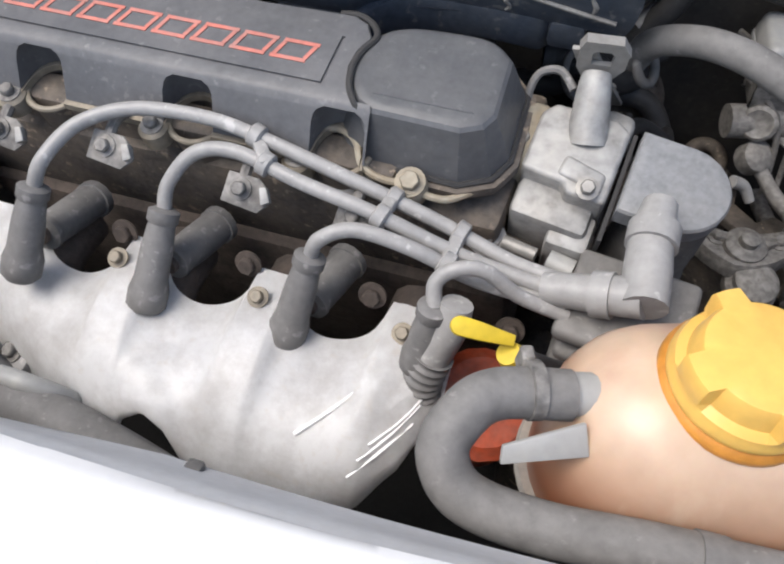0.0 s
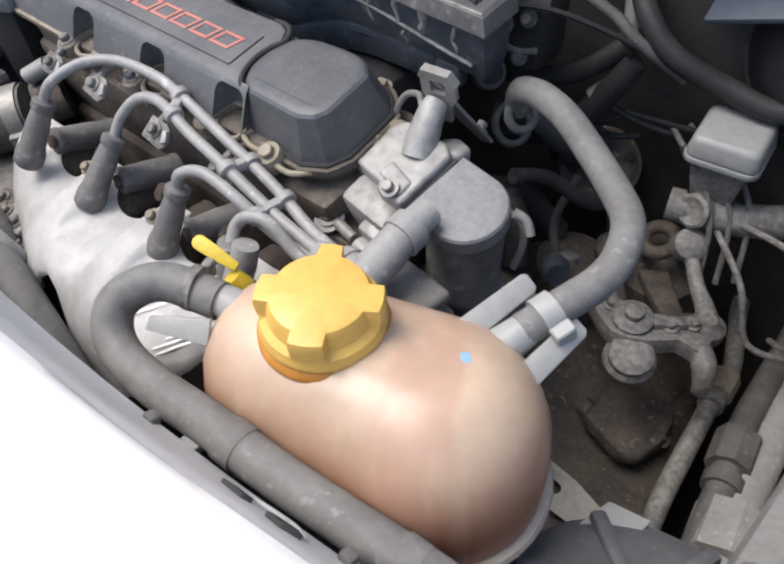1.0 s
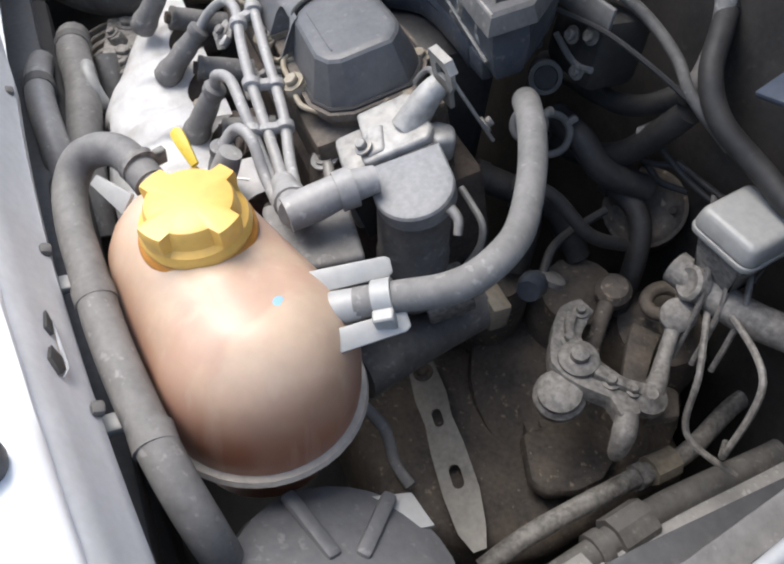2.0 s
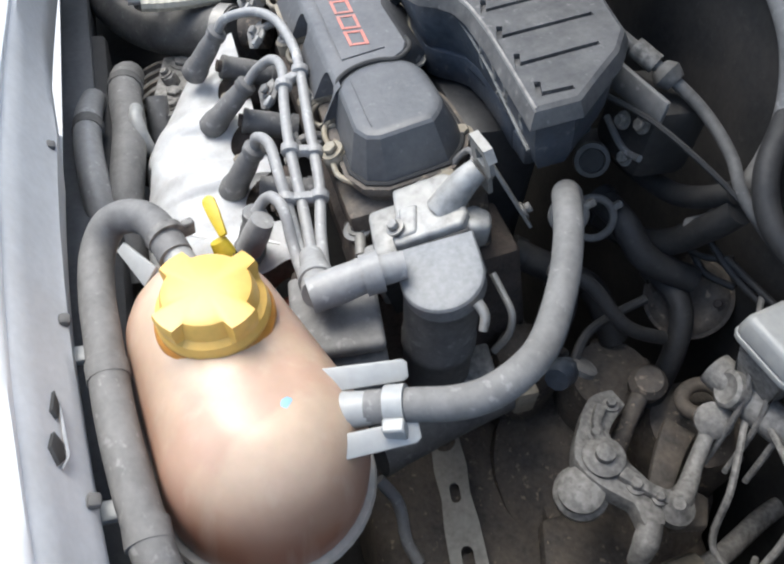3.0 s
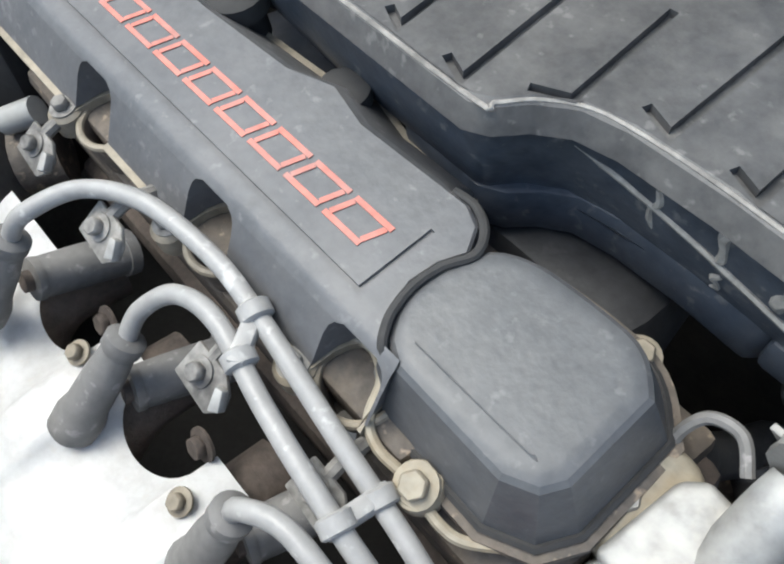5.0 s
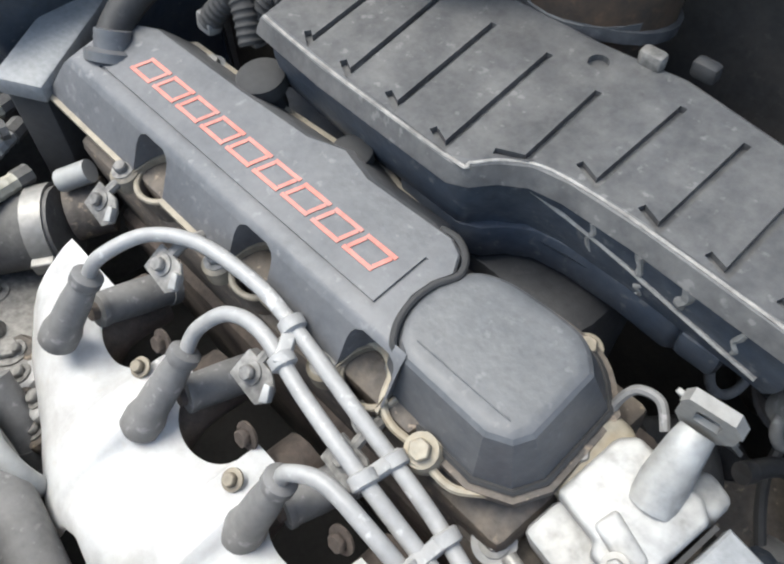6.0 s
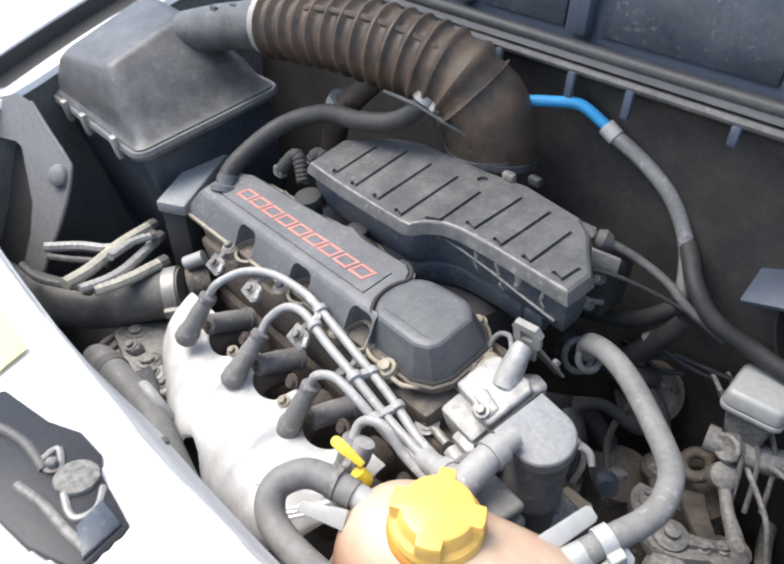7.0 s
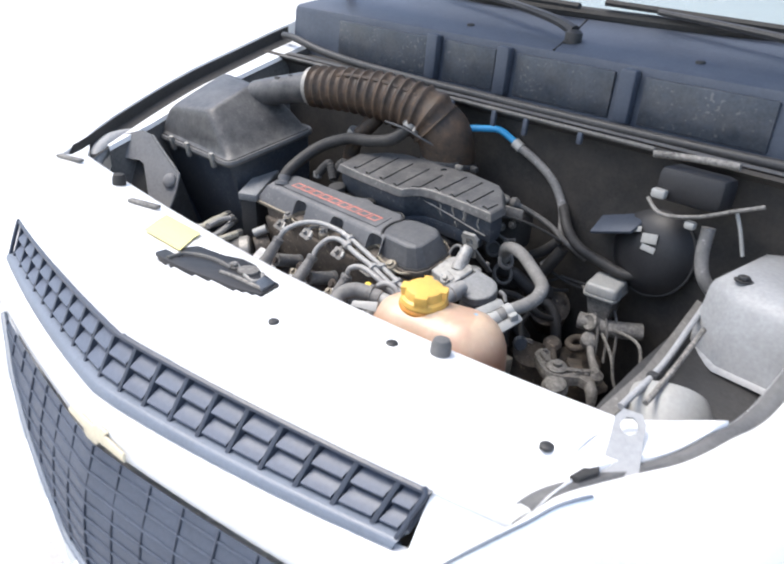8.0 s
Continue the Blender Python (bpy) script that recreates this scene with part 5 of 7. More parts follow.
# sloping front, a steep side towards the engine and a smaller flat top
levels = (([(-0.275, 0.0, 0.0), (0.0, 0.0, 0.0), (0.0, 0.205, 0.0), (-0.275, 0.205, 0.0)], 0.016), ([(-0.274, 0.001, 0.007), (-0.001, 0.001, 0.007), (-0.001, 0.204, 0.007), (-0.274, 0.204, 0.007)], 0.016),
          ([(-0.266, 0.007, 0.011), (-0.010, 0.007, 0.011), (-0.010, 0.198, 0.011), (-0.268, 0.198, 0.011)], 0.018), ([(-0.258, 0.011, 0.030), (-0.030, 0.012, 0.034), (-0.034, 0.194, 0.036), (-0.262, 0.194, 0.034)], 0.024),
          ([(-0.238, 0.016, 0.054), (-0.062, 0.022, 0.066), (-0.074, 0.176, 0.074), (-0.25, 0.186, 0.07)], 0.022), ([(-0.222, 0.020, 0.064), (-0.076, 0.027, 0.0785), (-0.095, 0.156, 0.090), (-0.242, 0.176, 0.086)], 0.02),
          ([(-0.217, 0.024, 0.0675), (-0.080, 0.031, 0.082), (-0.099, 0.150, 0.0935), (-0.236, 0.168, 0.09)], 0.018), ([(-0.205, 0.034, 0.070), (-0.09, 0.042, 0.0835), (-0.105, 0.138, 0.095), (-0.222, 0.15, 0.0915)], 0.014))
bm = loft([soft_quad(q, r) for q, r in levels], FB)
part("lid", bm, FILTER, fbox, "grey-black filter lid", 44)
part("rim", loft([[(x, y, h) for x, y in grow(base, g)] for g, h in ((-0.004, -0.006), (0.004, -0.006), (0.006, 0.0), (0.004, 0.005), (-0.004, 0.005))], FB), SEAL, fbox, "pale worn edge of the filter box")
part("body", loft([[(x, y, -0.006) for x, y in grow(base, -0.004)], [(x * 0.97, y, -0.10) for x, y in grow(base, -0.014)], [(x * 0.9, y, -0.24) for x, y in grow(base, -0.03)]], FB), AIRSIDE, fbox)
for u in (-0.2, -0.14, -0.05):
    part("spring_clip", block(u, -0.006, 0.0, 0.012, 0.008, 0.03, FB, 0.002), STEEL, fbox)

# relay box beside the engine
rbox = thing("relay_box", (-0.34, 0.39, 0.78), "tall black relay box with a dusty grey lid", "relay box")
RB = pose(-0.345, 0.400, 0.868, 10, 0, 33)
rb = [(-0.019, -0.080), (0.019, -0.080), (0.019, 0.085), (-0.019, 0.085)]
part("lid", prism(rb, -0.012, 0.004, RB, 0.003), CAPGREY, rbox, "dusty grey lid")
part("case", prism(grow(rb, -0.003), -0.17, -0.012, RB, 0.004), VOID, rbox)

# dark resonator and liner in the far front corner of the bay
LM = frame_of((0.35, -0.85, 0.42), (1, 0.35, -0.1), (-0.541, 0.226, 0.829))
liner = thing("corner_liner", (-0.56, 0.28, 0.60), "dusty grey splash liner with a black opening in the bay corner", "liner")
panel = [(-0.060, -0.17), (0.085, -0.17), (0.100, -0.02), (0.096, 0.040), (0.085, 0.054), (0.042, 0.080), (0.004, 0.104), (-0.022, 0.108), (-0.064, 0.088), (-0.068, 0.04)]
mouth = [(-0.035, -0.12), (0.058, -0.12), (0.056, -0.06), (0.047, -0.02), (0.006, 0.044), (-0.006, 0.048), (-0.050, 0.041), (-0.056, 0.034), (-0.040, 0.0)]
part("panel", slotted(panel, [mouth], 0.03, LM), LINER, liner, "", 30)
# black sheet on the recess floor paints the dark of the opening
part("mouth", prism(grow(mouth, -0.001), -0.028, -0.024, LM, 0.0), VOID, liner, "black sheet for the shade inside the inlet opening")
part("lip", tube([LM @ Vector((x, y, 0.0)) for x, y in ((0.085, -0.17), (0.100, -0.02), (0.096, 0.040), (0.085, 0.054), (0.042, 0.080), (0.004, 0.104))], 0.003, 8, 5), LINER, liner, "worn lip")
part("boss", lathe([(0.016, -0.004), (0.014, 0.006), (0.010, 0.009), (0.004, 0.010)], LM @ pose(0.080, 0.030, 0.0), 18), LINER, liner)
part("beige_edge", tube([(-0.565, 0.158, 0.845), (-0.585, 0.168, 0.868), (-0.605, 0.190, 0.885), (-0.618, 0.225, 0.90), (-0.622, 0.27, 0.908)], [0.010, 0.014, 0.018, 0.018, 0.012], 12, 5), PRIMER, liner, "pale dusty moulded edge")
part("floor", prism([(-0.62, 0.14), (-0.40, 0.13), (-0.36, 0.20), (-0.38, 0.34), (-0.62, 0.34)], 0.45, 0.64, None, 0.02), WALLM, liner)

# ---- coolant tank ----
tank = thing("coolant_tank", (0.28, 0.245, 0.72), "peach-brown translucent coolant tank with a yellow cap", "coolant tank")
TA, TB = (0.222, 0.238, 0.052), (0.306, 0.258, 0.061)


def tank_outline(g, n=44):
    ax, ay, ar = TA
    bx, by, br = TB
    d = math.hypot(bx - ax, by - ay)
    th = math.atan2(by - ay, bx - ax)
    ph = math.acos((ar - br) / d)
    pts = []
    half = n // 2
    for k in range(half):
        a = th - ph + 2 * ph * k / (half - 1)
        pts.append((bx + (br + g) * math.cos(a), by + (br + g) * math.sin(a)))
    for k in range(half):
        a = th + ph + (2 * math.pi - 2 * ph) * k / (half - 1)
        pts.append((ax + (ar + g) * math.cos(a), ay + (ar + g) * math.sin(a)))
    return pts


def tank_layer(g, z, drop=0.0):
    out = []
    for x, y in tank_outline(g):
        f = max(0.0, (x - 0.27) / 0.11)
        lift = max(0.0, (z - 0.84) / 0.035) * 0.004 * math.exp(-((x - 0.312) ** 2 + (y - 0.255) ** 2) / 0.0011)
        out.append((x, y, z + lift - drop * f * f))
    return out


bm = loft([tank_layer(-0.034, 0.716), tank_layer(-0.022, 0.720), tank_layer(-0.014, 0.735), tank_layer(-0.010, 0.780), tank_layer(-0.001, 0.787), tank_layer(0.0, 0.794), tank_layer(0.0, 0.808), tank_layer(-0.001, 0.824), tank_layer(-0.003, 0.838, 0.001),
           tank_layer(-0.0075, 0.850, 0.002), tank_layer(-0.0145, 0.861, 0.003), tank_layer(-0.023, 0.868, 0.003), tank_layer(-0.033, 0.8725, 0.003), tank_layer(-0.042, 0.8745, 0.003)])
part("tank_body", bm, TANK, tank, "", 75)
bm = loft([tank_layer(g, z) for g, z in ((-0.002, 0.785), (0.004, 0.785), (0.0055, 0.7885), (0.004, 0.792), (-0.002, 0.792))])
part("seam", bm, CREAM, tank, "pale moulded seam round the tank")
# cap
CAPM = frame_of((0.05, -0.12, 1), (0.84, 0.54, 0), (0.2445, 0.2425, 0.867))


def cap_swing(a, i, r):
    k = (math.degrees(a) % 90) - 45
    if i >= 6 and i < 9 and abs(k) < 30:
        return r * {6: 0.86, 7: 0.80, 8: 0.78}[i]
    return r


bm = lathe([(0.027, 0.0085), (0.0315, 0.0090), (0.0322, 0.0105), (0.0322, 0.0130), (0.0315, 0.0145), (0.0308, 0.0175), (0.0315, 0.0200), (0.0322, 0.0285), (0.0312, 0.0312), (0.020, 0.0328), (0.004, 0.0332)], CAPM, 72, swing=cap_swing)
cap = part("cap", bm, YELLOW, tank, "yellow screw cap with four grip lugs", 30)
part("screw_ring", lathe([(0.027, 0.0), (0.0330, 0.0012), (0.0345, 0.0040), (0.0340, 0.0070), (0.0318, 0.0092), (0.027, 0.0094)], CAPM, 48), AMBER, cap, "amber lower ring of the cap")
part("blue_mark", lathe([(0.0045, -0.002), (0.0045, 0.0012), (0.003, 0.0016)], frame_of((0.05, 0.1, 1), at=(0.314, 0.270, 0.8752)), 14), MARK, tank, "small pale blue mark")
# tabs and necks
for s, tip, root in ((0, (0.306, 0.338, 0.875), (0.296, 0.302, 0.863)), (1, (0.340, 0.335, 0.868), (0.332, 0.298, 0.853))):
    d = Vector(tip) - Vector(root)
    m = frame_of((0.5, -0.25, 0.9), d, Vector(root).lerp(tip, 0.5))
    part("tab", prism([(-d.length / 2 - 0.012, -0.0072), (d.length / 2 - 0.004, -0.0062), (d.length / 2 - 0.001, -0.0040), (d.length / 2 - 0.001, 0.0045), (d.length / 2 - 0.004, 0.0062), (-d.length / 2 - 0.012, 0.0066)], -0.0022, 0.0016, m, 0.0010), PALE, tank, "pale plastic tab")
part("tab", prism([(-0.020, -0.005), (0.018, -0.008), (0.018, 0.007), (-0.018, 0.003)], -0.0015, 0.0015, frame_of((0.3, -0.7, 0.65), (0.87, 0.5, 0), (0.174, 0.201, 0.853)), 0.0008), PALE, tank, "pale plastic tab")
part("neck", tube([(0.306, 0.286, 0.848), (0.314, 0.304, 0.858), (0.319, 0.317, 0.864)], [0.0135, 0.0105, 0.0090], 16, 5), PALE, tank)
part("neck", tube([(0.196, 0.232, 0.852), (0.180, 0.226, 0.858), (0.168, 0.221, 0.860)], [0.012, 0.0095, 0.0085], 16, 5), PALE, tank)
part("foot", prism([(0.375, 0.29), (0.405, 0.30), (0.41, 0.335), (0.385, 0.33)], 0.745, 0.749, None, 0.001), PALE, tank, "pale mounting foot")

# ---- coolant hoses ----
uh = thing("coolant_hose", (0.3, 0.42, 0.86), "grey dusty rubber coolant hose arching to the tank", "hose")
part("hose", tube([(0.184, 0.503, 0.858), (0.189, 0.494, 0.874), (0.200, 0.4819, 0.8871), (0.2214, 0.4704, 0.8952), (0.2477, 0.4581, 0.8952), (0.2756, 0.4430, 0.8890), (0.3071, 0.4197, 0.8854), (0.3251, 0.3991, 0.8865), (0.3338, 0.3762, 0.8813), (0.3331, 0.3564, 0.8760), (0.3262, 0.3352, 0.8708), (0.3170, 0.3120, 0.8625)], 0.0095, 18, 8), HOSE, uh)
lh = thing("coolant_hose", (0.2, 0.18, 0.82), "grey dusty rubber return hose looping in front of the tank", "hose")
part("hose", tube([(0.180, 0.2250, 0.858), (0.1500, 0.2140, 0.8610), (0.1381, 0.2005, 0.8593), (0.1339, 0.1859, 0.8503), (0.1472, 0.1756, 0.8385), (0.1807, 0.1735, 0.8355), (0.2250, 0.1765, 0.8385), (0.2767, 0.1805, 0.8375), (0.3272, 0.1880, 0.8340), (0.3660, 0.1965, 0.8250), (0.3900, 0.2060, 0.7980), (0.3950, 0.2140, 0.7500)], 0.0113, 18, 10), HOSE, lh)
for q in ((0.245, 0.1778, 0.8382), (0.345, 0.1915, 0.8305)):
    part("sleeve", tube([Vector(q) + Vector((-0.006, -0.0005, 0.0005)), Vector(q) + Vector((0.006, 0.0005, -0.0005))], 0.0124, 16, 2), HOSE, lh)
    part("hose_hook", block(q[0] - 0.02, q[1] - 0.015, q[2] - 0.006, 0.012, 0.02, 0.006, None, 0.002), PALE, lh)

clamp_ring((0.3225, 0.3265, 0.868), (0.4, 1, 0.4), 0.0098, uh, 0.011, PALE)
clamp_ring((0.164, 0.2205, 0.861), (-1, -0.42, 0.1), 0.0116, lh, 0.0055, LINK)

# ---- alloy housing with capped valve ----
housing = thing("valve_housing", (0.17, 0.40, 0.78), "cast alloy housing with a capped valve and lifting eye", "valve housing")
HM = pose(0.160, 0.400, 0.855, 23, 2, -6)
hp = [(-0.027, -0.022), (0.000, -0.024), (0.002, -0.030), (0.026, -0.030), (0.027, 0.020), (0.018, 0.026), (-0.020, 0.026), (-0.027, 0.018)]
part("casting", prism(hp, -0.075, 0.0, HM, 0.008, 4), ALU, housing, "pale cast alloy body", 40)
part("top_ridge", prism([(-0.006, -0.020), (0.022, -0.026), (0.022, -0.012), (-0.004, -0.006)], -0.006, 0.002, HM, 0.003, 3), ALU, housing)
part("front_step", prism([(-0.026, -0.046), (0.022, -0.048), (0.022, -0.02), (-0.026, -0.02)], -0.07, -0.012, HM, 0.005), ALU, housing)
part("front_step", prism([(0.000, -0.056), (0.026, -0.056), (0.026, -0.03), (0.000, -0.03)], -0.065, -0.018, HM, 0.004), ALU, housing)
part("stained_collar", prism([(-0.016, -0.020), (0.010, -0.022), (0.012, 0.028), (-0.008, 0.030), (-0.016, 0.016)], -0.065, -0.006, HM @ pose(-0.030, 0.0, 0.0), 0.008, 3), STAIN, housing, "yellow-stained collar")
# no real gasket: a black strip paints the shade of the gap
part("gasket", prism([(0.0285, -0.050), (0.0310, -0.050), (0.0310, 0.022), (0.0285, 0.022)], -0.07, -0.005, HM, 0.0), VOID, housing, "black strip painting the shaded gap before the valve cap")
bolt((0.171, 0.374, 0.8475), HM.to_3x3() @ Vector((0, -0.2, 1)), 0.0046, housing, STEEL)
part("lug", tube([HM @ Vector((0.006, -0.062, -0.03)), HM @ Vector((0.022, -0.064, -0.03))], 0.008, 14, 2), PALE, housing, "pale lug")
VM = pose(0.2225, 0.390, 0.851, 19, 5, -6)
flat = arc(0.0, 0, 0.0285, -88, 88, 22) + [(-0.030, 0.0285), (-0.030, 0.0), (-0.030, -0.0285)]
bm = loft([[(x, y, h) for x, y in grow(flat, g)] for g, h in ((-0.002, -0.016), (0.0, -0.014), (0.0, -0.0025), (-0.0012, -0.0006), (-0.003, 0.0), (-0.010, 0.0006))], VM)
part("valve_cap", bm, CAPGREY, housing, "light grey D-shaped valve cap", 30)
bm = lathe([(0.024, -0.125), (0.0265, -0.12), (0.0265, -0.082), (0.028, -0.08), (0.028, -0.07), (0.0265, -0.068), (0.027, -0.016), (0.027, -0.008)], pose(0.2225, 0.392, 0.850, 7, 4, 0), 32)
part("valve_barrel", bm, RUBBER, housing, "black ribbed valve barrel")
part("bracket", prism([(-0.01, -0.02), (0.03, -0.02), (0.03, 0.02), (-0.01, 0.02)], -0.14, -0.12, VM, 0.003), LINK, housing)
EM = frame_of((0.12, -0.95, -0.30), (1, 0.1, 0), (0.1615, 0.4335, 0.891))
eye = [(-0.006, -0.026), (0.008, -0.026), (0.009, -0.012), (0.0145, -0.003), (0.0145, 0.008), (0.009, 0.0150), (-0.011, 0.0155), (-0.0135, 0.010), (-0.0135, -0.004), (-0.009, -0.012)]
hole = [(-0.0055, -0.001), (0.0060, -0.001), (0.0065, 0.007), (0.0040, 0.0095), (-0.0045, 0.0095), (-0.0062, 0.007)]
bm = slotted(eye, [hole], 0.0035, EM, None, True)
loft([[(x, y, 0) for x, y in eye], [(x, y, -0.0035) for x, y in eye]], EM, bm, cap=False)
bmesh.ops.remove_doubles(bm, verts=bm.verts, dist=1e-5)
lift = part("lifting_eye", bm, STEEL, housing, "bright slotted lifting eye", 30)
part("turned_edge", loft([[(x, y, z) for x, y in ((-0.0135, 0.010), (-0.011, 0.0150), (0.009, 0.0146), (0.0145, 0.008), (0.0152, 0.0090), (0.0095, 0.0172), (-0.0115, 0.0175), (-0.0145, 0.0108))] for z in (0.0008, -0.0060)], EM), STEEL, lift)
part("eye_stem", tube([(0.1610, 0.434, 0.884), (0.1620, 0.424, 0.874), (0.165, 0.410, 0.852)], [0.0085, 0.0105, 0.0130], 14, 4), ALU, housing)
part("wire_loop", tube([(0.150, 0.432, 0.872), (0.140, 0.440, 0.878), (0.128, 0.440, 0.874), (0.124, 0.434, 0.862), (0.128, 0.43, 0.848)], 0.0026, 8, 6), BOOT, housing)
# bent steel strap running down behind the lifting eye
a, b = Vector((0.150, 0.434, 0.899)), Vector((0.1735, 0.478, 0.838))
side = Vector((-0.27, 0.245, -0.32))
SB = frame_of((b - a).cross(side), b - a, (a + b) / 2)
ln = (b - a).length / 2
part("eye_strap", prism([(-ln, -0.007), (0.2 * ln, -0.008), (ln, -0.010), (ln + 0.002, 0.004), (0.3 * ln, 0.009), (-ln, 0.007)], -0.0014, 0.0014, SB, 0.0005), STEEL, lift, "bright edge of a bent strap")
bolt(SB @ Vector((0.7 * ln, -0.002, 0.0014)), SB.to_3x3() @ Vector((0, 0, 1)), 0.0045, housing, LINK)
part("lug", prism([(0.168, 0.418), (0.190, 0.421), (0.192, 0.438), (0.176, 0.444), (0.166, 0.434)], 0.835, 0.858, None, 0.005, 3), ALU, housing)
part("sensor", tube([(0.250, 0.405, 0.850), (0.258, 0.408, 0.846), (0.264, 0.406, 0.838)], [0.004, 0.0035, 0.003], 10, 4), STEEL, housing)
part("vacuum_pipe", tube([(0.205, 0.440, 0.822), (0.219, 0.444, 0.815), (0.233, 0.447, 0.807), (0.238, 0.446, 0.790), (0.236, 0.44, 0.770)], 0.0028, 8, 5), STEEL, housing)
# earth terminal beside the housing
term = thing("earth_terminal", (0.12, 0.365, 0.79), "bright ring terminal bolted to the head", "terminal")
part("ring", lathe([(0.005, 0), (0.0115, 0), (0.012, 0.0025), (0.005, 0.003)], frame_of((0, -0.45, 1), at=(0.121, 0.3635, 0.800)), 22), CABLE, term)
bolt((0.121, 0.3625, 0.803), (0, -0.45, 1), 0.0055, term, STEEL)
part("stud", tube([(0.131, 0.362, 0.803), (0.152, 0.357, 0.803)], 0.0045, 10, 2), STEEL, term)
part("mount", block(0.124, 0.376, 0.777, 0.05, 0.04, 0.034, None, 0.005), CAST, term)

# lambda connector and dipstick in front
lam = thing("sensor_connector", (0.105, 0.275, 0.79), "grey sensor plug with a ribbed sleeve", "connector")
part("plug", tube([(0.118, 0.289, 0.822), (0.116, 0.284, 0.806), (0.110, 0.279, 0.785)], [0.009, 0.0105, 0.0105], 14, 5), CABLE, lam)
part("sleeve", tube([(0.110, 0.279, 0.785), (0.106, 0.274, 0.765), (0.108, 0.270, 0.745)], 0.011, 14, 6, ribs=0.0015, pitch=0.006), BOOT, lam)
dip = thing("dipstick", (0.145, 0.255, 0.80), "yellow loop handle of the oil dipstick", "dipstick")
DM = frame_of((0.36, -0.45, 0.80), (-0.90, -0.24, 0.36), (0.1385, 0.2545, 0.8475))
part("handle", prism([(-0.014, -0.0028), (0.004, -0.0045), (0.014, -0.0048)] + arc(0.014, 0, 0.0048, -70, 70, 8) + [(0.014, 0.0048), (0.004, 0.0045), (-0.014, 0.0028)], -0.0016, 0.0016, DM, 0.0006), DIPSTICK, dip)
part("stopper", tube([(0.150, 0.2535, 0.838), (0.1535, 0.2565, 0.831), (0.156, 0.259, 0.826)], [0.0060, 0.0075, 0.0070], 18, 4), DIPSTICK, dip)
part("guide_tube", tube([(0.155, 0.258, 0.828), (0.175, 0.281, 0.795), (0.196, 0.306, 0.757), (0.20, 0.325, 0.66)], 0.0072, 12, 6), BLACK, dip)
red = thing("oil_filter", (0.10, 0.33, 0.62), "red-brown canister low beside the engine", "oil filter")
part("canister", lathe([(0.02, 0), (0.036, 0.004), (0.038, 0.05), (0.038, 0.09), (0.03, 0.098)], frame_of((0.15, -0.35, 0.9), at=(0.128, 0.338, 0.625)), 18), REDPL, red)

# ---- gearbox side ----
gear = thing("gearbox", (0.3, 0.5, 0.45), "brown-grimed gearbox casting low in the bay", "gearbox")
bm = prism([(0.17, 0.36), (0.33, 0.36), (0.40, 0.46), (0.38, 0.66), (0.22, 0.70), (0.15, 0.60)], 0.42, 0.55, None, 0.02, 3)
part("casing", bm, CAST, gear)
part("bell_housing", lathe([(0.10, 0), (0.11, 0.02), (0.11, 0.07), (0.06, 0.10), (0.03, 0.105)], frame_of((0.25, -0.1, 1), at=(0.24, 0.60, 0.50)), 26), CAST, gear)
part("cover_plate", prism([(0.255, 0.515), (0.34, 0.505), (0.375, 0.53), (0.34, 0.575), (0.27, 0.585)], 0.545, 0.572, None, 0.008), CAST, gear)
part("cover_plate", prism([(0.300, 0.500), (0.345, 0.484), (0.362, 0.492), (0.370, 0.52), (0.368, 0.548), (0.352, 0.576), (0.322, 0.585), (0.300, 0.56)], 0.565, 0.584, None, 0.006), CAST, gear, "brown grimy cover plate")
part("clutch_pipe", tube([(0.245, 0.36, 0.62), (0.262, 0.375, 0.60), (0.285, 0.378, 0.575), (0.305, 0.385, 0.565)], 0.0055, 10, 6), CABLE, gear, "grey clutch pipe")
part("pad", prism([(0.29, 0.525), (0.335, 0.52), (0.335, 0.55), (0.30, 0.555)], 0.572, 0.578, None, 0.002), CAST, gear)
for q in ((0.262, 0.52), (0.365, 0.53), (0.335, 0.568), (0.28, 0.58)):
    bolt((*q, 0.572), (0, 0, 1), 0.0065, gear, CAST)
for q, r, h in (((0.21, 0.60, 0.60), 0.045, 0.07), ((0.17, 0.53, 0.60), 0.035, 0.08), ((0.27, 0.655, 0.58), 0.05, 0.09)):
    part("boss", lathe([(r, -0.05), (r, h * 0.6), (r * 0.85, h * 0.75), (r * 0.8, h), (r * 0.4, h + 0.006)], frame_of((0.15, -0.2, 1), at=q), 24), CAST, gear)
    for k in range(5):
        a = 1.2 * k + r * 40
        bolt(Vector(q) + Vector((r * 0.9 * math.cos(a), r * 0.9 * math.sin(a), h * 0.62)), (0, -0.2, 1), 0.005, gear, CAST)
mount = thing("gearbox_mount", (0.24, 0.42, 0.66), "dusty grey mount arm below the tank", "mount")
part("arm", tube([(0.245, 0.352, 0.676), (0.232, 0.405, 0.678), (0.222, 0.455, 0.68), (0.217, 0.49, 0.682)], [0.024, 0.022, 0.02, 0.018], 14, 5), RUBBER, mount)
part("arm_end", block(0.222, 0.487, 0.685, 0.035, 0.02, 0.03, pose(0, 0, 0), 0.004), BROWN, mount)
lk = thing("gear_linkage", (0.32, 0.53, 0.70), "grimy alloy gear selector linkage above the gearbox", "gear linkage")


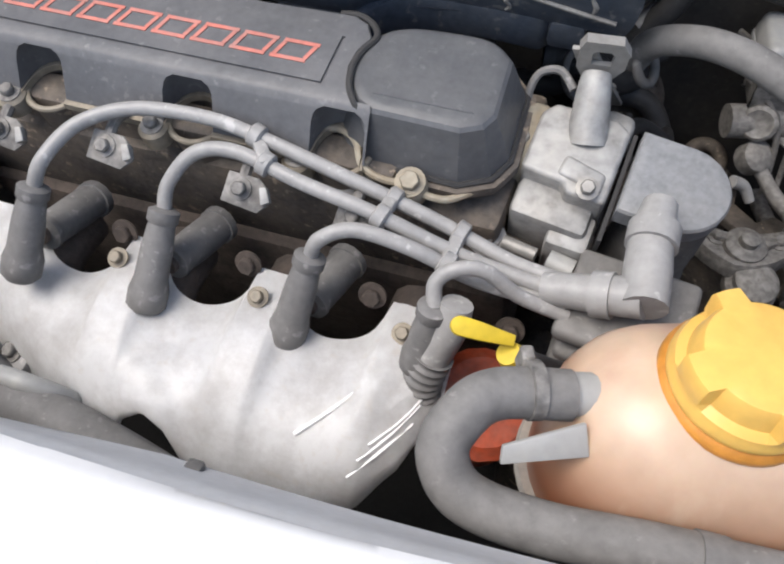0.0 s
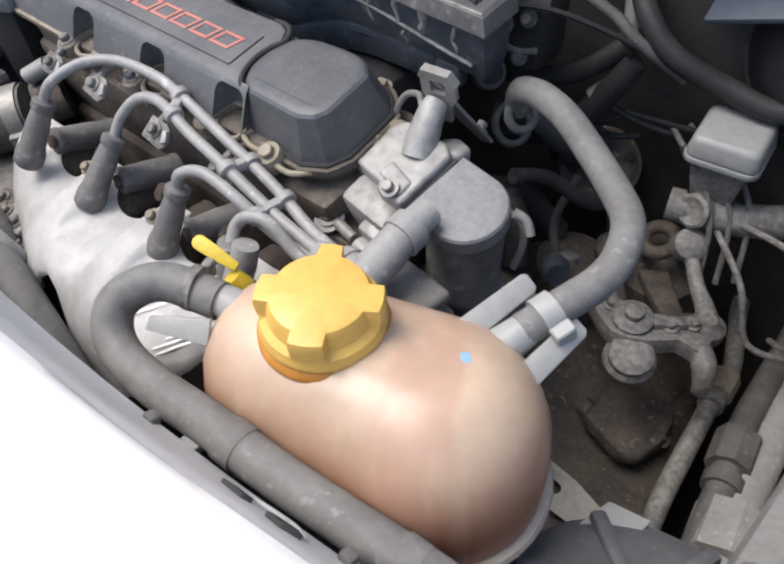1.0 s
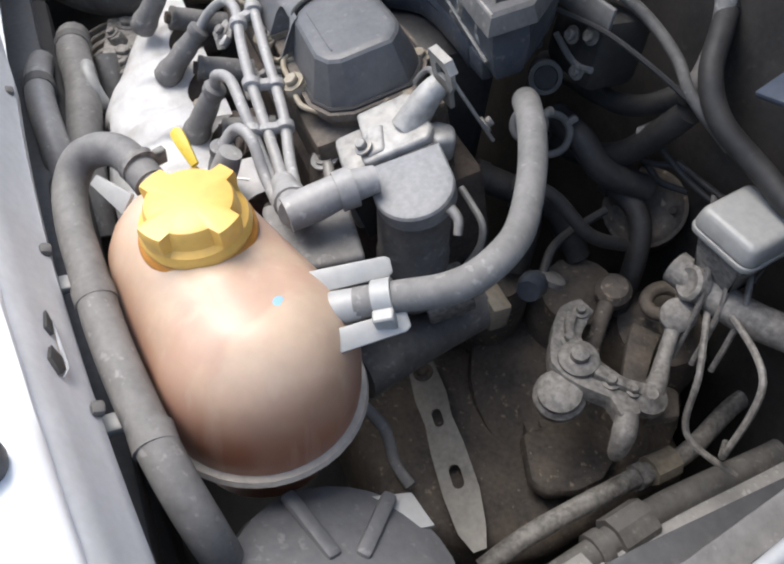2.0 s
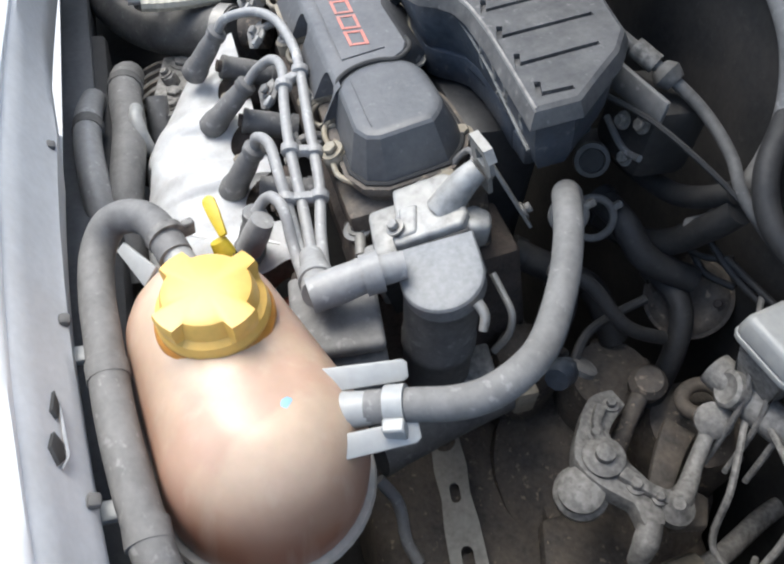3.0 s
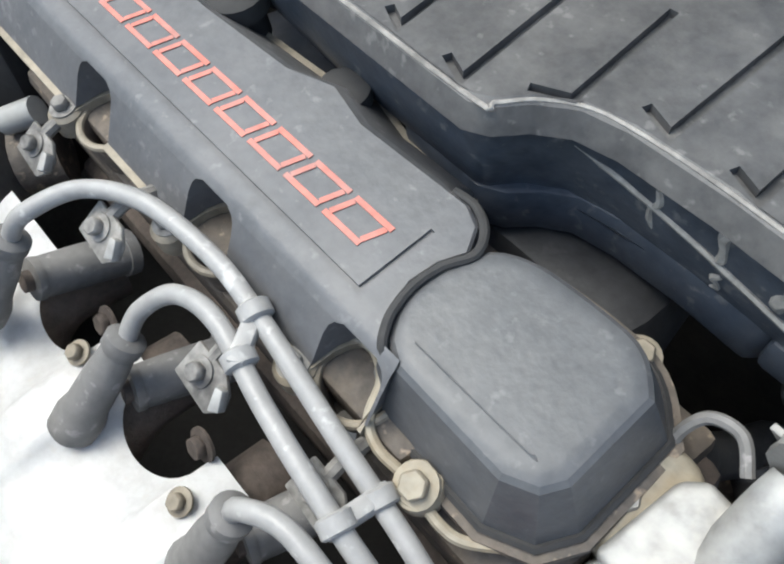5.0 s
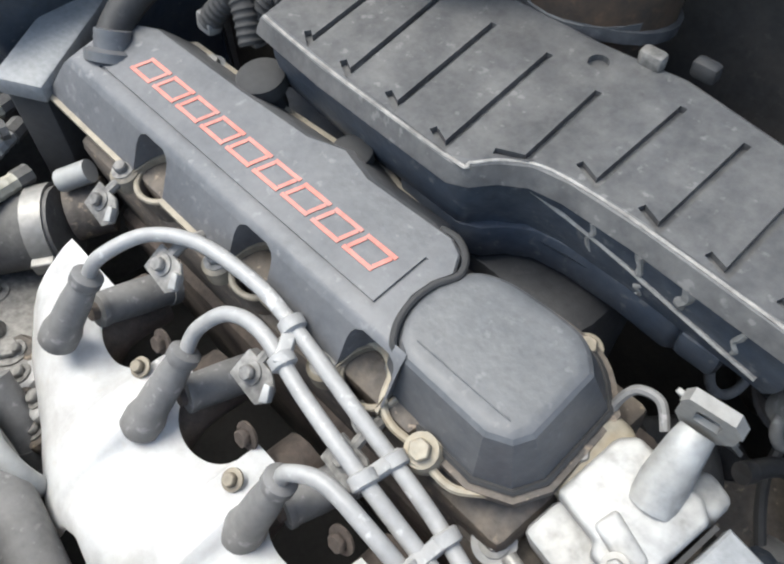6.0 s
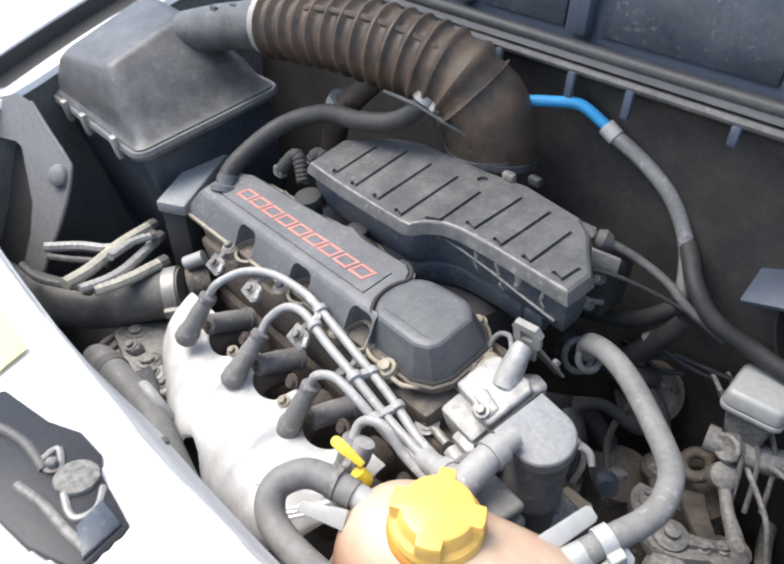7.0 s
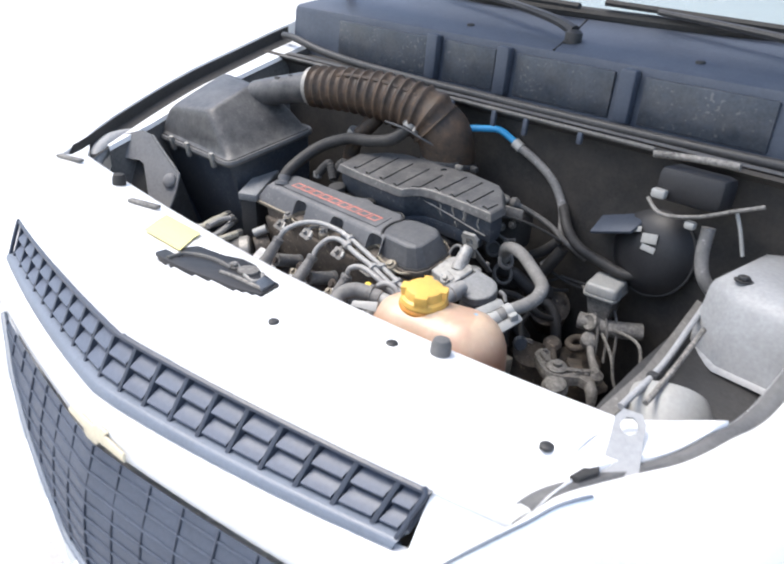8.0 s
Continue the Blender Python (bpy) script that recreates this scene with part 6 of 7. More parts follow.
def web(points, width, low, high, name, mat, bevel=0.003):
    """A flat cast arm along points, of varying width."""
    line = smooth_line([(x, y, 0) for x, y in points], 5)
    left, right = [], []
    for i, q in enumerate(line):
        d = (line[min(i + 1, len(line) - 1)] - line[max(i - 1, 0)]).normalized()
        h = float(np.interp(i / (len(line) - 1) * (len(width) - 1), range(len(width)), width))
        left.append((q.x - d.y * h, q.y + d.x * h))
        right.append((q.x + d.y * h, q.y - d.x * h))
    return part(name, prism(right + left[::-1], low, high, None, bevel), mat, lk)


web([(0.262, 0.556), (0.268, 0.538), (0.285, 0.521), (0.306, 0.514), (0.322, 0.518), (0.346, 0.532), (0.368, 0.528)], [0.008, 0.013, 0.012, 0.020, 0.017, 0.012, 0.008], 0.690, 0.706, "selector_arm", LINK)
web([(0.268, 0.535), (0.285, 0.522), (0.31, 0.518)], [0.005, 0.004, 0.006], 0.705, 0.713, "arm_web", LINK)
web([(0.325, 0.522), (0.345, 0.538), (0.358, 0.552)], [0.006, 0.005, 0.007], 0.704, 0.712, "arm_web", LINK)
part("boss", lathe([(0.019, -0.016), (0.0215, -0.012), (0.0215, -0.004), (0.018, 0.0), (0.018, 0.006), (0.012, 0.010)], frame_of((0.15, -0.35, 1), at=(0.325, 0.494, 0.690)), 24), LINK, lk)
part("pivot", lathe([(0.0155, 0), (0.0165, 0.003), (0.0165, 0.010), (0.012, 0.013), (0.0075, 0.013), (0.0075, 0.019), (0.004, 0.021)], frame_of((0.05, -0.2, 1), at=(0.311, 0.516, 0.702)), 24), LINK, lk)
part("rod", tube([(0.359, 0.553, 0.704), (0.350, 0.566, 0.708), (0.336, 0.580, 0.712), (0.322, 0.594, 0.722), (0.313, 0.603, 0.730)], [0.011, 0.008, 0.0065, 0.006, 0.009], 12, 6), LINK, lk)
part("rod_foot", lathe([(0.012, -0.010), (0.014, -0.006), (0.014, 0.004), (0.009, 0.008), (0.005, 0.013)], frame_of((0.1, -0.2, 1), at=(0.360, 0.552, 0.702)), 18), LINK, lk)
part("joint", lathe([(0.010, -0.012), (0.014, -0.009), (0.0145, 0.006), (0.010, 0.010), (0.004, 0.012)], frame_of((0.4, -0.5, 0.8), at=(0.312, 0.604, 0.731)), 18), LINK, lk)
part("tip", tube([(0.364, 0.530, 0.700), (0.374, 0.523, 0.692), (0.379, 0.520, 0.676), (0.378, 0.522, 0.664)], [0.009, 0.010, 0.008, 0.006], 12, 5), LINK, lk)
web([(0.288, 0.612), (0.305, 0.592), (0.330, 0.568), (0.345, 0.556)], [0.014, 0.012, 0.010, 0.010], 0.672, 0.682, "brown_arm", CAST)
part("brown_eye", tube([(0.279 + 0.014 * math.cos(a), 0.628 + 0.016 * math.sin(a), 0.703 + 0.004 * math.sin(a)) for a in [k * math.pi / 5 for k in range(10)]], 0.0065, 10, 3, closed=True), CAST, lk, "oil-browned eye")
part("knob", lathe([(0.012, -0.02), (0.015, -0.014), (0.0165, 0.0), (0.012, 0.007), (0.006, 0.008)], frame_of((0.2, -0.3, 1), at=(0.252, 0.592, 0.702)), 18), CAST, lk, "oil-browned knob")
part("stem", tube([(0.256, 0.586, 0.695), (0.274, 0.568, 0.680), (0.290, 0.552, 0.665)], [0.008, 0.007, 0.009], 12, 4), CAST, lk)
part("flap", prism([(0.330, 0.585), (0.350, 0.603), (0.372, 0.588), (0.366, 0.558), (0.348, 0.562)], 0.664, 0.676, None, 0.004), CAST, lk, "brown cast lug")
for q, r in (((0.290, 0.519, 0.707), 0.0045), ((0.338, 0.529, 0.707), 0.005), ((0.352, 0.541, 0.708), 0.004), ((0.268, 0.545, 0.707), 0.0045)):
    bolt(q, (0, -0.2, 1), r, lk, LINK)
# plug and alloy end beside the linkage
plg = thing("speed_sensor", (0.245, 0.505, 0.70), "blue-black sensor plug beside the gearbox", "sensor")
part("plug_body", tube([(0.232, 0.52, 0.715), (0.238, 0.51, 0.722), (0.246, 0.50, 0.726)], [0.011, 0.013, 0.010], 10, 3), AIRSIDE, plg)
part("plug_collar", lathe([(0.010, 0), (0.0125, 0.001), (0.0125, 0.006), (0.009, 0.008)], frame_of((-0.2, 0.4, 1), at=(0.236, 0.530, 0.716)), 16), RUBBER, plg)
part("lead", tube([(0.230, 0.525, 0.72), (0.215, 0.54, 0.735), (0.205, 0.565, 0.74), (0.20, 0.60, 0.75)], 0.004, 8, 6), VOID, plg)

# slotted steel strap
strap = thing("steel_strap", (0.3, 0.43, 0.56), "bare metal strap with two slots standing beside the gearbox", "bracket")
d = Vector((0.312, 0.430, 0.561)) - Vector((0.247, 0.438, 0.566))
SM = frame_of((-0.15, -0.35, 1), d, (0.280, 0.434, 0.5635))


def pill(cx, hl, hw):
    return arc(cx + hl - hw, 0, hw, -90, 90, 5) + arc(cx - hl + hw, 0, hw, 90, 270, 5)


out = [(-0.10, -0.014), (-0.06, -0.0165), (-0.03, -0.014), (0.0, -0.0165), (0.05, -0.017), (0.085, -0.014), (0.105, -0.006), (0.105, 0.006), (0.085, 0.012), (0.05, 0.017), (0.0, 0.0165), (-0.03, 0.014), (-0.06, 0.0165), (-0.10, 0.014)]
bm = slotted(out, [pill(-0.033, 0.0105, 0.0048), pill(0.033, 0.0125, 0.0055)], 0.002, SM, None, True)
loft([[(x, y, 0) for x, y in out], [(x, y, -0.002) for x, y in out]], SM, bm, cap=False)
bmesh.ops.remove_doubles(bm, verts=bm.verts, dist=1e-5)
part("strap", bm, STEEL, strap, "", 30)
bolt(SM @ Vector((-0.09, 0.0, 0.0)), (-0.15, -0.35, 1), 0.007, strap, CAST)

# pipes along the side member
for pts, r, mt, lab in (([(0.352, 0.76, 0.63), (0.358, 0.69, 0.622), (0.384, 0.61, 0.62), (0.388, 0.55, 0.62), (0.397, 0.45, 0.615), (0.405, 0.40, 0.60)], 0.0085, LINK, "grimy steel pipe with a brass union"),
                        ([(0.40, 0.76, 0.62), (0.412, 0.70, 0.62), (0.418, 0.56, 0.62), (0.43, 0.48, 0.615), (0.44, 0.40, 0.60)], 0.012, RUBBER, "grimy steel pipe beside the gearbox"),
                        ([(0.425, 0.78, 0.61), (0.434, 0.66, 0.61), (0.445, 0.50, 0.605), (0.46, 0.40, 0.60)], 0.019, CABLE, "thick dusty grey pipe beside the gearbox")):
    p = thing("pipe", pts[0], lab, "pipe", "pipes beside the gearbox")
    part("tube", tube(pts, r, 14, 8), mt, p)
    q, q2 = Vector(pts[2]), Vector(pts[3])
    part("union", tube([q.lerp(q2, 0.25), q.lerp(q2, 0.7)], r * 1.6, 8, 2), BROWN if r < 0.01 else mt, p, "dull brass union" if r < 0.01 else "")
    part("collar", tube([q.lerp(q2, 0.8), q.lerp(q2, 0.95)], r * 1.35, 12, 2), mt, p)
rail = thing("side_member", (0.48, 0.45, 0.5), "dusty grey chassis side member", "side member")
part("box_section", prism([(0.45, 0.21), (0.50, 0.20), (0.52, 0.70), (0.47, 0.72)], 0.50, 0.66, None, 0.012), PRIMER, rail)
for y in (0.40, 0.50, 0.60):
    bolt((0.475, y, 0.66), (0, 0, 1), 0.008, rail, LINK)

# ---- brake fluid unit ----
res = thing("brake_reservoir", (0.34, 0.62, 0.80), "grey brake fluid unit with a pale rectangular lid", "brake reservoir")
RM = frame_of((0.02, -0.16, 1), (0.993, 0.12, 0), (0.3085, 0.6290, 0.816))
rp = rounded_box(-0.0255, -0.025, 0.0265, 0.025, 0.006, 3)
part("lid", prism(rp, 0.0, 0.020, RM, 0.005, 3, taper=0.004), PALE, res, "pale plastic lid")
part("lid_rim", prism(grow(rp, 0.004), -0.004, 0.002, RM, 0.0015), PALE, res)
part("cup", prism(grow(rp, -0.002), -0.05, -0.004, RM, 0.008, taper=-0.008), LINK, res)
part("master_cylinder", tube([RM @ Vector((-0.03, -0.02, -0.06)), RM @ Vector((0.03, -0.01, -0.06)), RM @ Vector((0.07, 0.01, -0.06))], 0.0145, 18, 3), LINK, res)
part("port", lathe([(0.010, 0.0), (0.015, 0.0), (0.015, 0.009), (0.012, 0.011), (0.007, 0.009), (0.0, 0.009)], frame_of((-0.3, -1, 0.3), at=RM @ Vector((-0.004, -0.022, -0.054))), 22), LINK, res, "round alloy port")
for pts in ([RM @ Vector((0.03, -0.02, -0.055)), (0.40, 0.60, 0.76), (0.42, 0.58, 0.70), (0.40, 0.62, 0.66)], [RM @ Vector((0.01, -0.02, -0.065)), (0.365, 0.585, 0.73), (0.39, 0.575, 0.685), (0.43, 0.60, 0.67)]):
    part("brake_line", tube(pts, 0.0028, 8, 8), LINK, res, "thin metal brake line")
booster = thing("brake_booster", (0.36, 0.68, 0.85), "large black round brake booster against the bulkhead", "brake booster")
BM = frame_of((-0.12, -1, 0.12), (1, 0, 0), (0.358, 0.69, 0.893))
part("drum", lathe([(0.03, 0), (0.066, 0.006), (0.072, 0.018), (0.072, 0.026), (0.064, 0.036), (0.046, 0.048), (0.022, 0.053), (0.004, 0.054)], BM, 36), INK, booster)
part("crimp_ring", lathe([(0.070, 0.018), (0.0755, 0.019), (0.0755, 0.025), (0.070, 0.026)], BM, 36), VOID, booster)
for x, y, w, h, turn in ((0.006, 0.024, 0.026, 0.016, 8), (0.008, 0.008, 0.024, 0.010, -5), (-0.026, 0.030, 0.028, 0.009, 18)):
    part("torn_label", block(0, 0, 0, w, h, 0.0015, BM @ pose(x, y, 0.0555, -10, 6, turn), 0.0005), PALE, booster, "torn pale label")

# ---- hoses and lines at the back ----
blueline = thing("vacuum_hose", (0.07, 0.65, 1.0), "black vacuum hose with a bright blue sleeve and clip", "hose")
part("blue_sleeve", tube([(-0.02, 0.613, 1.02), (0.01, 0.632, 1.024), (0.033, 0.646, 1.025), (0.06, 0.655, 1.011), (0.067, 0.656, 1.006)], 0.0062, 12, 6), BLUE, blueline, "bright blue sleeve")
part("clip", tube([(0.063, 0.6555, 1.009), (0.077, 0.657, 1.001)], 0.0095, 12, 2), PALE, blueline)
part("hose", tube([(0.070, 0.656, 1.004), (0.1075, 0.662, 0.9865), (0.1494, 0.664, 0.9593), (0.1794, 0.660, 0.9229), (0.1955, 0.648, 0.8892), (0.2020, 0.634, 0.8624), (0.200, 0.626, 0.838), (0.188, 0.620, 0.820)], 0.0080, 14, 8), BOOT, blueline)
thr = thing("throttle_cable", (0.15, 0.59, 0.92), "black throttle cable with a grey ferrule", "cable")
part("cable", tube([(0.0862, 0.5683, 0.9350), (0.1221, 0.5924, 0.9222), (0.1543, 0.6121, 0.9083), (0.1911, 0.6185, 0.8945), (0.2200, 0.6184, 0.8784), (0.2538, 0.6426, 0.8499)], 0.0048, 10, 8), RUBBER, thr)
part("ferrule", tube([(0.1180, 0.5900, 0.9236), (0.1240, 0.5935, 0.9215), (0.1310, 0.5980, 0.9185)], [0.0075, 0.0115, 0.008], 14, 4), RUBBER, thr, "grey ferrule")
part("end_plug", tube([(0.098, 0.5765, 0.931), (0.115, 0.588, 0.925)], 0.0078, 12, 2), LINK, thr)
part("wire", tube([(0.12, 0.55, 0.905), (0.16, 0.57, 0.905), (0.20, 0.60, 0.888), (0.235, 0.63, 0.865)], 0.0022, 6, 6), VOID, thr)
for pts, r, lab in (([(0.10, 0.60, 0.76), (0.135, 0.608, 0.765), (0.172, 0.62, 0.787), (0.203, 0.622, 0.833), (0.216, 0.626, 0.862)], 0.0115, "black heater hose behind the engine"),
                    ([(0.1765, 0.667, 0.9225), (0.1937, 0.6493, 0.9139), (0.2166, 0.6305, 0.8947), (0.2454, 0.6274, 0.8732), (0.2866, 0.6400, 0.8564), (0.335, 0.645, 0.850), (0.38, 0.665, 0.875)], [0.0085, 0.0092, 0.0092, 0.0092, 0.0092, 0.0092, 0.0092], "thick blue-black vacuum hose to the brake booster"),
                    ([(0.158, 0.545, 0.740), (0.178, 0.535, 0.725), (0.19, 0.525, 0.69)], 0.015, "dark hose dropping beside the engine"),
                    ([(0.17, 0.62, 0.755), (0.21, 0.628, 0.75), (0.235, 0.622, 0.72), (0.25, 0.612, 0.66)], 0.010, "thin dark hose above the gearbox"),
                    ([(0.21, 0.65, 0.80), (0.24, 0.655, 0.80), (0.27, 0.66, 0.80)], 0.003, "thin black pipe behind the engine"),
                    ([(0.13, 0.50, 0.76), (0.15, 0.54, 0.745), (0.16, 0.58, 0.72), (0.19, 0.60, 0.68)], 0.013, "dark bent hose low behind the engine"),
                    ([(0.12, 0.58, 0.80), (0.155, 0.585, 0.80), (0.18, 0.60, 0.78), (0.20, 0.64, 0.765)], 0.012, "dark bent hose low behind the engine"),
                    ([(0.19, 0.50, 0.80), (0.205, 0.53, 0.79), (0.23, 0.56, 0.76), (0.235, 0.60, 0.74)], 0.006, "thin dark hose above the gearbox"),
                    ([(0.070, 0.622, 0.806), (0.095, 0.619, 0.812), (0.118, 0.620, 0.816), (0.155, 0.620, 0.828), (0.182, 0.621, 0.846), (0.207, 0.624, 0.872)], 0.0092, "dusty heater hose joining the vacuum hose"),
                    ([(0.150, 0.652, 0.780), (0.184, 0.648, 0.776), (0.200, 0.652, 0.770), (0.222, 0.664, 0.774)], 0.0032, "thin black wire behind the engine"),
                    ([(0.158, 0.646, 0.786), (0.180, 0.640, 0.784), (0.198, 0.644, 0.790), (0.212, 0.656, 0.800)], 0.0028, "thin black wire behind the engine"),
                    ([(0.18, 0.64, 0.81), (0.22, 0.65, 0.795), (0.26, 0.66, 0.79)], 0.003, "thin black pipe behind the engine")):
    h = thing("hose", pts[0], lab, "hose", "dark hoses at the back of the bay")
    part("tube", tube(pts, r, 14, 8), DARKHOSE, h)
    part("end_collar", tube([pts[0], Vector(pts[0]).lerp(pts[1], 0.25)], (r[0] if isinstance(r, list) else r) * 1.12, 14, 2), BLACK, h)
# round starter casting low against the bulkhead, with ribs and studs
sm = thing("starter_motor", (0.196, 0.652, 0.70), "grimy round starter casting below the bulkhead", "starter motor")
SM = frame_of((0.30, -0.62, 0.72), (1, 0.4, 0), (0.196, 0.652, 0.736))
part("casting", lathe([(0.026, -0.070), (0.033, -0.060), (0.034, -0.010), (0.0365, -0.006), (0.0365, 0.0), (0.033, 0.004), (0.024, 0.007), (0.012, 0.004), (0.004, 0.004)], SM, 30), CAST, sm)
part("rim", lathe([(0.0360, -0.004), (0.0385, -0.003), (0.0385, 0.0005), (0.0360, 0.0015)], SM, 30), CAST, sm, "worn rim")
part("solenoid", lathe([(0.012, -0.06), (0.0155, -0.055), (0.0155, 0.002), (0.012, 0.008), (0.005, 0.011)], SM @ pose(-0.040, 0.022, 0), 20), IRON, sm, "rusty solenoid")
for k in range(4):
    bolt(SM @ Vector((0.026 * math.cos(1.57 * k + 0.4), 0.026 * math.sin(1.57 * k + 0.4), 0.004)), SM.to_3x3() @ Vector((0, 0, 1)), 0.0042, sm, IRON)
rg = thing("hose_ring", (0.12, 0.558, 0.842), "dark rubber ring end of a hose", "hose")
HR = frame_of((0.75, -0.45, 0.45), at=(0.119, 0.559, 0.842))
part("ring", lathe([(0.008, -0.010), (0.0140, -0.010), (0.0152, -0.004), (0.0142, 0.003), (0.0105, 0.005), (0.008, -0.004)], HR, 24), RUBBER, rg)
# black disc puts the shade of an open bore into the colour
part("bore", prism(arc(0, 0, 0.0095, 0, 340, 17), -0.003, 0.0035, HR, 0.0), VOID, rg, "black disc painting the dark bore of the ring")
part("stem", tube([HR @ Vector((0, 0, -0.008)), HR @ Vector((0.0, 0, -0.03)), HR @ Vector((0, 0.01, -0.06))], 0.0128, 14, 3), DARKHOSE, rg)
for q, r in (((0.192, 0.497, 0.858), 0.010), ((0.150, 0.556, 0.806), 0.0155)):
    cl = thing("spring_clip", q, "dark spring clip on a hose end", "hose clip", "spring clips")
    CB = frame_of((0.75, -0.3, 0.5), at=q)
    part("clip_band", tube([CB @ Vector(((r + 0.0015) * math.cos(a), (r + 0.0015) * math.sin(a), 0)) for a in [k * math.pi / 9 for k in range(18)]], 0.0034, 10, 2, closed=True), RUBBER, cl)
    part("clip_ear", block(0, r + 0.006, 0, 0.006, 0.010, 0.008, frame_of((0.75, -0.3, 0.5), at=q), 0.002), LINK, cl)
for k in range(3):
    d = Vector((0.012, 0.010, 0.002)) * (k - 1)
    pts = [Vector(q) + d for q in ((0.262, 0.668, 0.80), (0.282, 0.652, 0.795), (0.308, 0.634, 0.785), (0.332, 0.618, 0.76), (0.342, 0.610, 0.70))]
    bp = thing("brake_pipe", pts[0], "thin grimy brake pipe above the gearbox", "pipe", "brake pipes")
    part("tube", tube(pts, 0.0026, 8, 6), LINK, bp)
    part("sleeve", tube([pts[1], pts[1].lerp(pts[2], 0.3)], 0.0042, 8, 2), BLACK, bp)
# linkage bracket clutter under the throttle end
tb = thing("idle_valve", (0.13, 0.59, 0.86), "grimy dark valve casting behind the resonator", "valve")
part("casting", prism([(0.085, 0.575), (0.150, 0.578), (0.150, 0.63), (0.085, 0.63)], 0.84, 0.905, None, 0.010), WALLM, tb)
part("cable_stay", prism([(0.10, 0.562), (0.16, 0.572), (0.158, 0.577), (0.098, 0.567)], 0.90, 0.922, None, 0.002), BOOT, tb)
for q in ((0.14, 0.576, 0.89), (0.12, 0.574, 0.88), (0.135, 0.577, 0.855)):
    bolt(q, (0.1, -1, 0.2), 0.005, tb, LINK)
part("vent_rib", tube([(0.10, 0.573, 0.87), (0.13, 0.575, 0.86), (0.15, 0.577, 0.865)], 0.003, 8, 4), BOOT, tb)
single("bulkhead_bracket", prism([(-0.04, -0.02), (0.035, -0.024), (0.045, 0.0), (0.03, 0.03), (-0.035, 0.03)], -0.003, 0.003, frame_of((-0.3, -0.5, 0.9), (0.9, 0.0, 0.35), (0.292, 0.65, 0.925)), 0.002), COWL, (0.29, 0.65, 0.92), "blue-grey metal bracket on the bulkhead", "bracket")

# wiring and connectors at the back of the bay
loomp = [[(-0.20, 0.46, 0.90), (-0.19, 0.47, 0.93), (-0.17, 0.475, 0.915), (-0.17, 0.46, 0.88)], [(-0.23, 0.445, 0.90), (-0.21, 0.455, 0.925), (-0.19, 0.45, 0.90)]]
for pts in loomp:
    lw = thing("wiring_loom", pts[0], "black wrapped wiring loom", "wiring loom", "wiring looms")
    part("wrap", tube(pts, 0.008, 10, 6, ribs=0.001, pitch=0.005), VOID, lw)
    part("plug", block(*pts[0], 0.016, 0.012, 0.014, None, 0.003), BOOT, lw)

# strut top and washer area on the near wing
tower = thing("strut_tower", (0.58, 0.56, 0.80), "pale painted strut tower on the inner wing", "strut tower")
q = [(0.505, 0.50), (0.56, 0.455), (0.64, 0.45), (0.665, 0.50), (0.665, 0.66), (0.62, 0.70), (0.55, 0.70), (0.51, 0.66)]
cen = Vector((0.59, 0.575))
bm = loft([[((cen + (Vector(p) - cen) * k)[0], (cen + (Vector(p) - cen) * k)[1], z) for p in q] for k, z in ((1.04, 0.846), (1.03, 0.850), (1.0, 0.853), (0.97, 0.90), (0.94, 0.934), (0.90, 0.944), (0.76, 0.956), (0.5, 0.962))])
part("tower", rounded(bm, 0.006, 2, 20), PRIMER, tower, "pale grey painted tower")
bolt((0.55, 0.50, 0.957), (0, 0, 1), 0.008, tower, BLACK)
bolt((0.60, 0.60, 0.96), (0, 0, 1), 0.008, tower, BLACK)
fuse = thing("vacuum_unit", (0.43, 0.56, 1.0), "black servo unit with a pale rod under the scuttle", "servo unit")
part("unit", prism([(0.365, 0.59), (0.465, 0.595), (0.47, 0.64), (0.37, 0.64)], 1.0, 1.052, None, 0.012), INK, fuse)
part("rod", tube([(0.352, 0.595, 1.064), (0.41, 0.598, 1.070), (0.474, 0.60, 1.074)], 0.0055, 10, 4), LINK, fuse, "grey metal rod")
part("plug", block(0.378, 0.585, 1.012, 0.022, 0.016, 0.014, None, 0.004), PALE, fuse, "pale plug")
part("plug", block(0.434, 0.585, 0.980, 0.016, 0.014, 0.012, None, 0.004), PALE, fuse, "pale plug")
part("stay", tube([(0.487, 0.595, 1.016), (0.498, 0.598, 0.99), (0.51, 0.60, 0.955)], 0.0028, 8, 4), PALE, fuse)
part("loop", tube([(0.36, 0.59, 1.0), (0.39, 0.58, 0.985), (0.44, 0.58, 0.995), (0.487, 0.59, 1.016), (0.52, 0.60, 1.03)], 0.003, 8, 6), LINK, fuse)
part("side_hose", tube([(0.455, 0.60, 0.98), (0.458, 0.595, 0.94), (0.47, 0.59, 0.91), (0.49, 0.60, 0.885)], 0.010, 12, 6), BOOT, fuse)
single("headlamp_bowl", lathe([(0.05, -0.05), (0.055, 0), (0.045, 0.02), (0.015, 0.03)], frame_of((-0.3, 0.7, 0.65), at=(0.556, 0.338, 0.828)), 26), PALE, (0.556, 0.338, 0.80), "pale round back of the headlamp", "headlamp bowl")
stay = thing("bonnet_stay", (0.50, 0.4, 0.80), "grey bonnet stay bar lying along the wing", "bonnet stay")
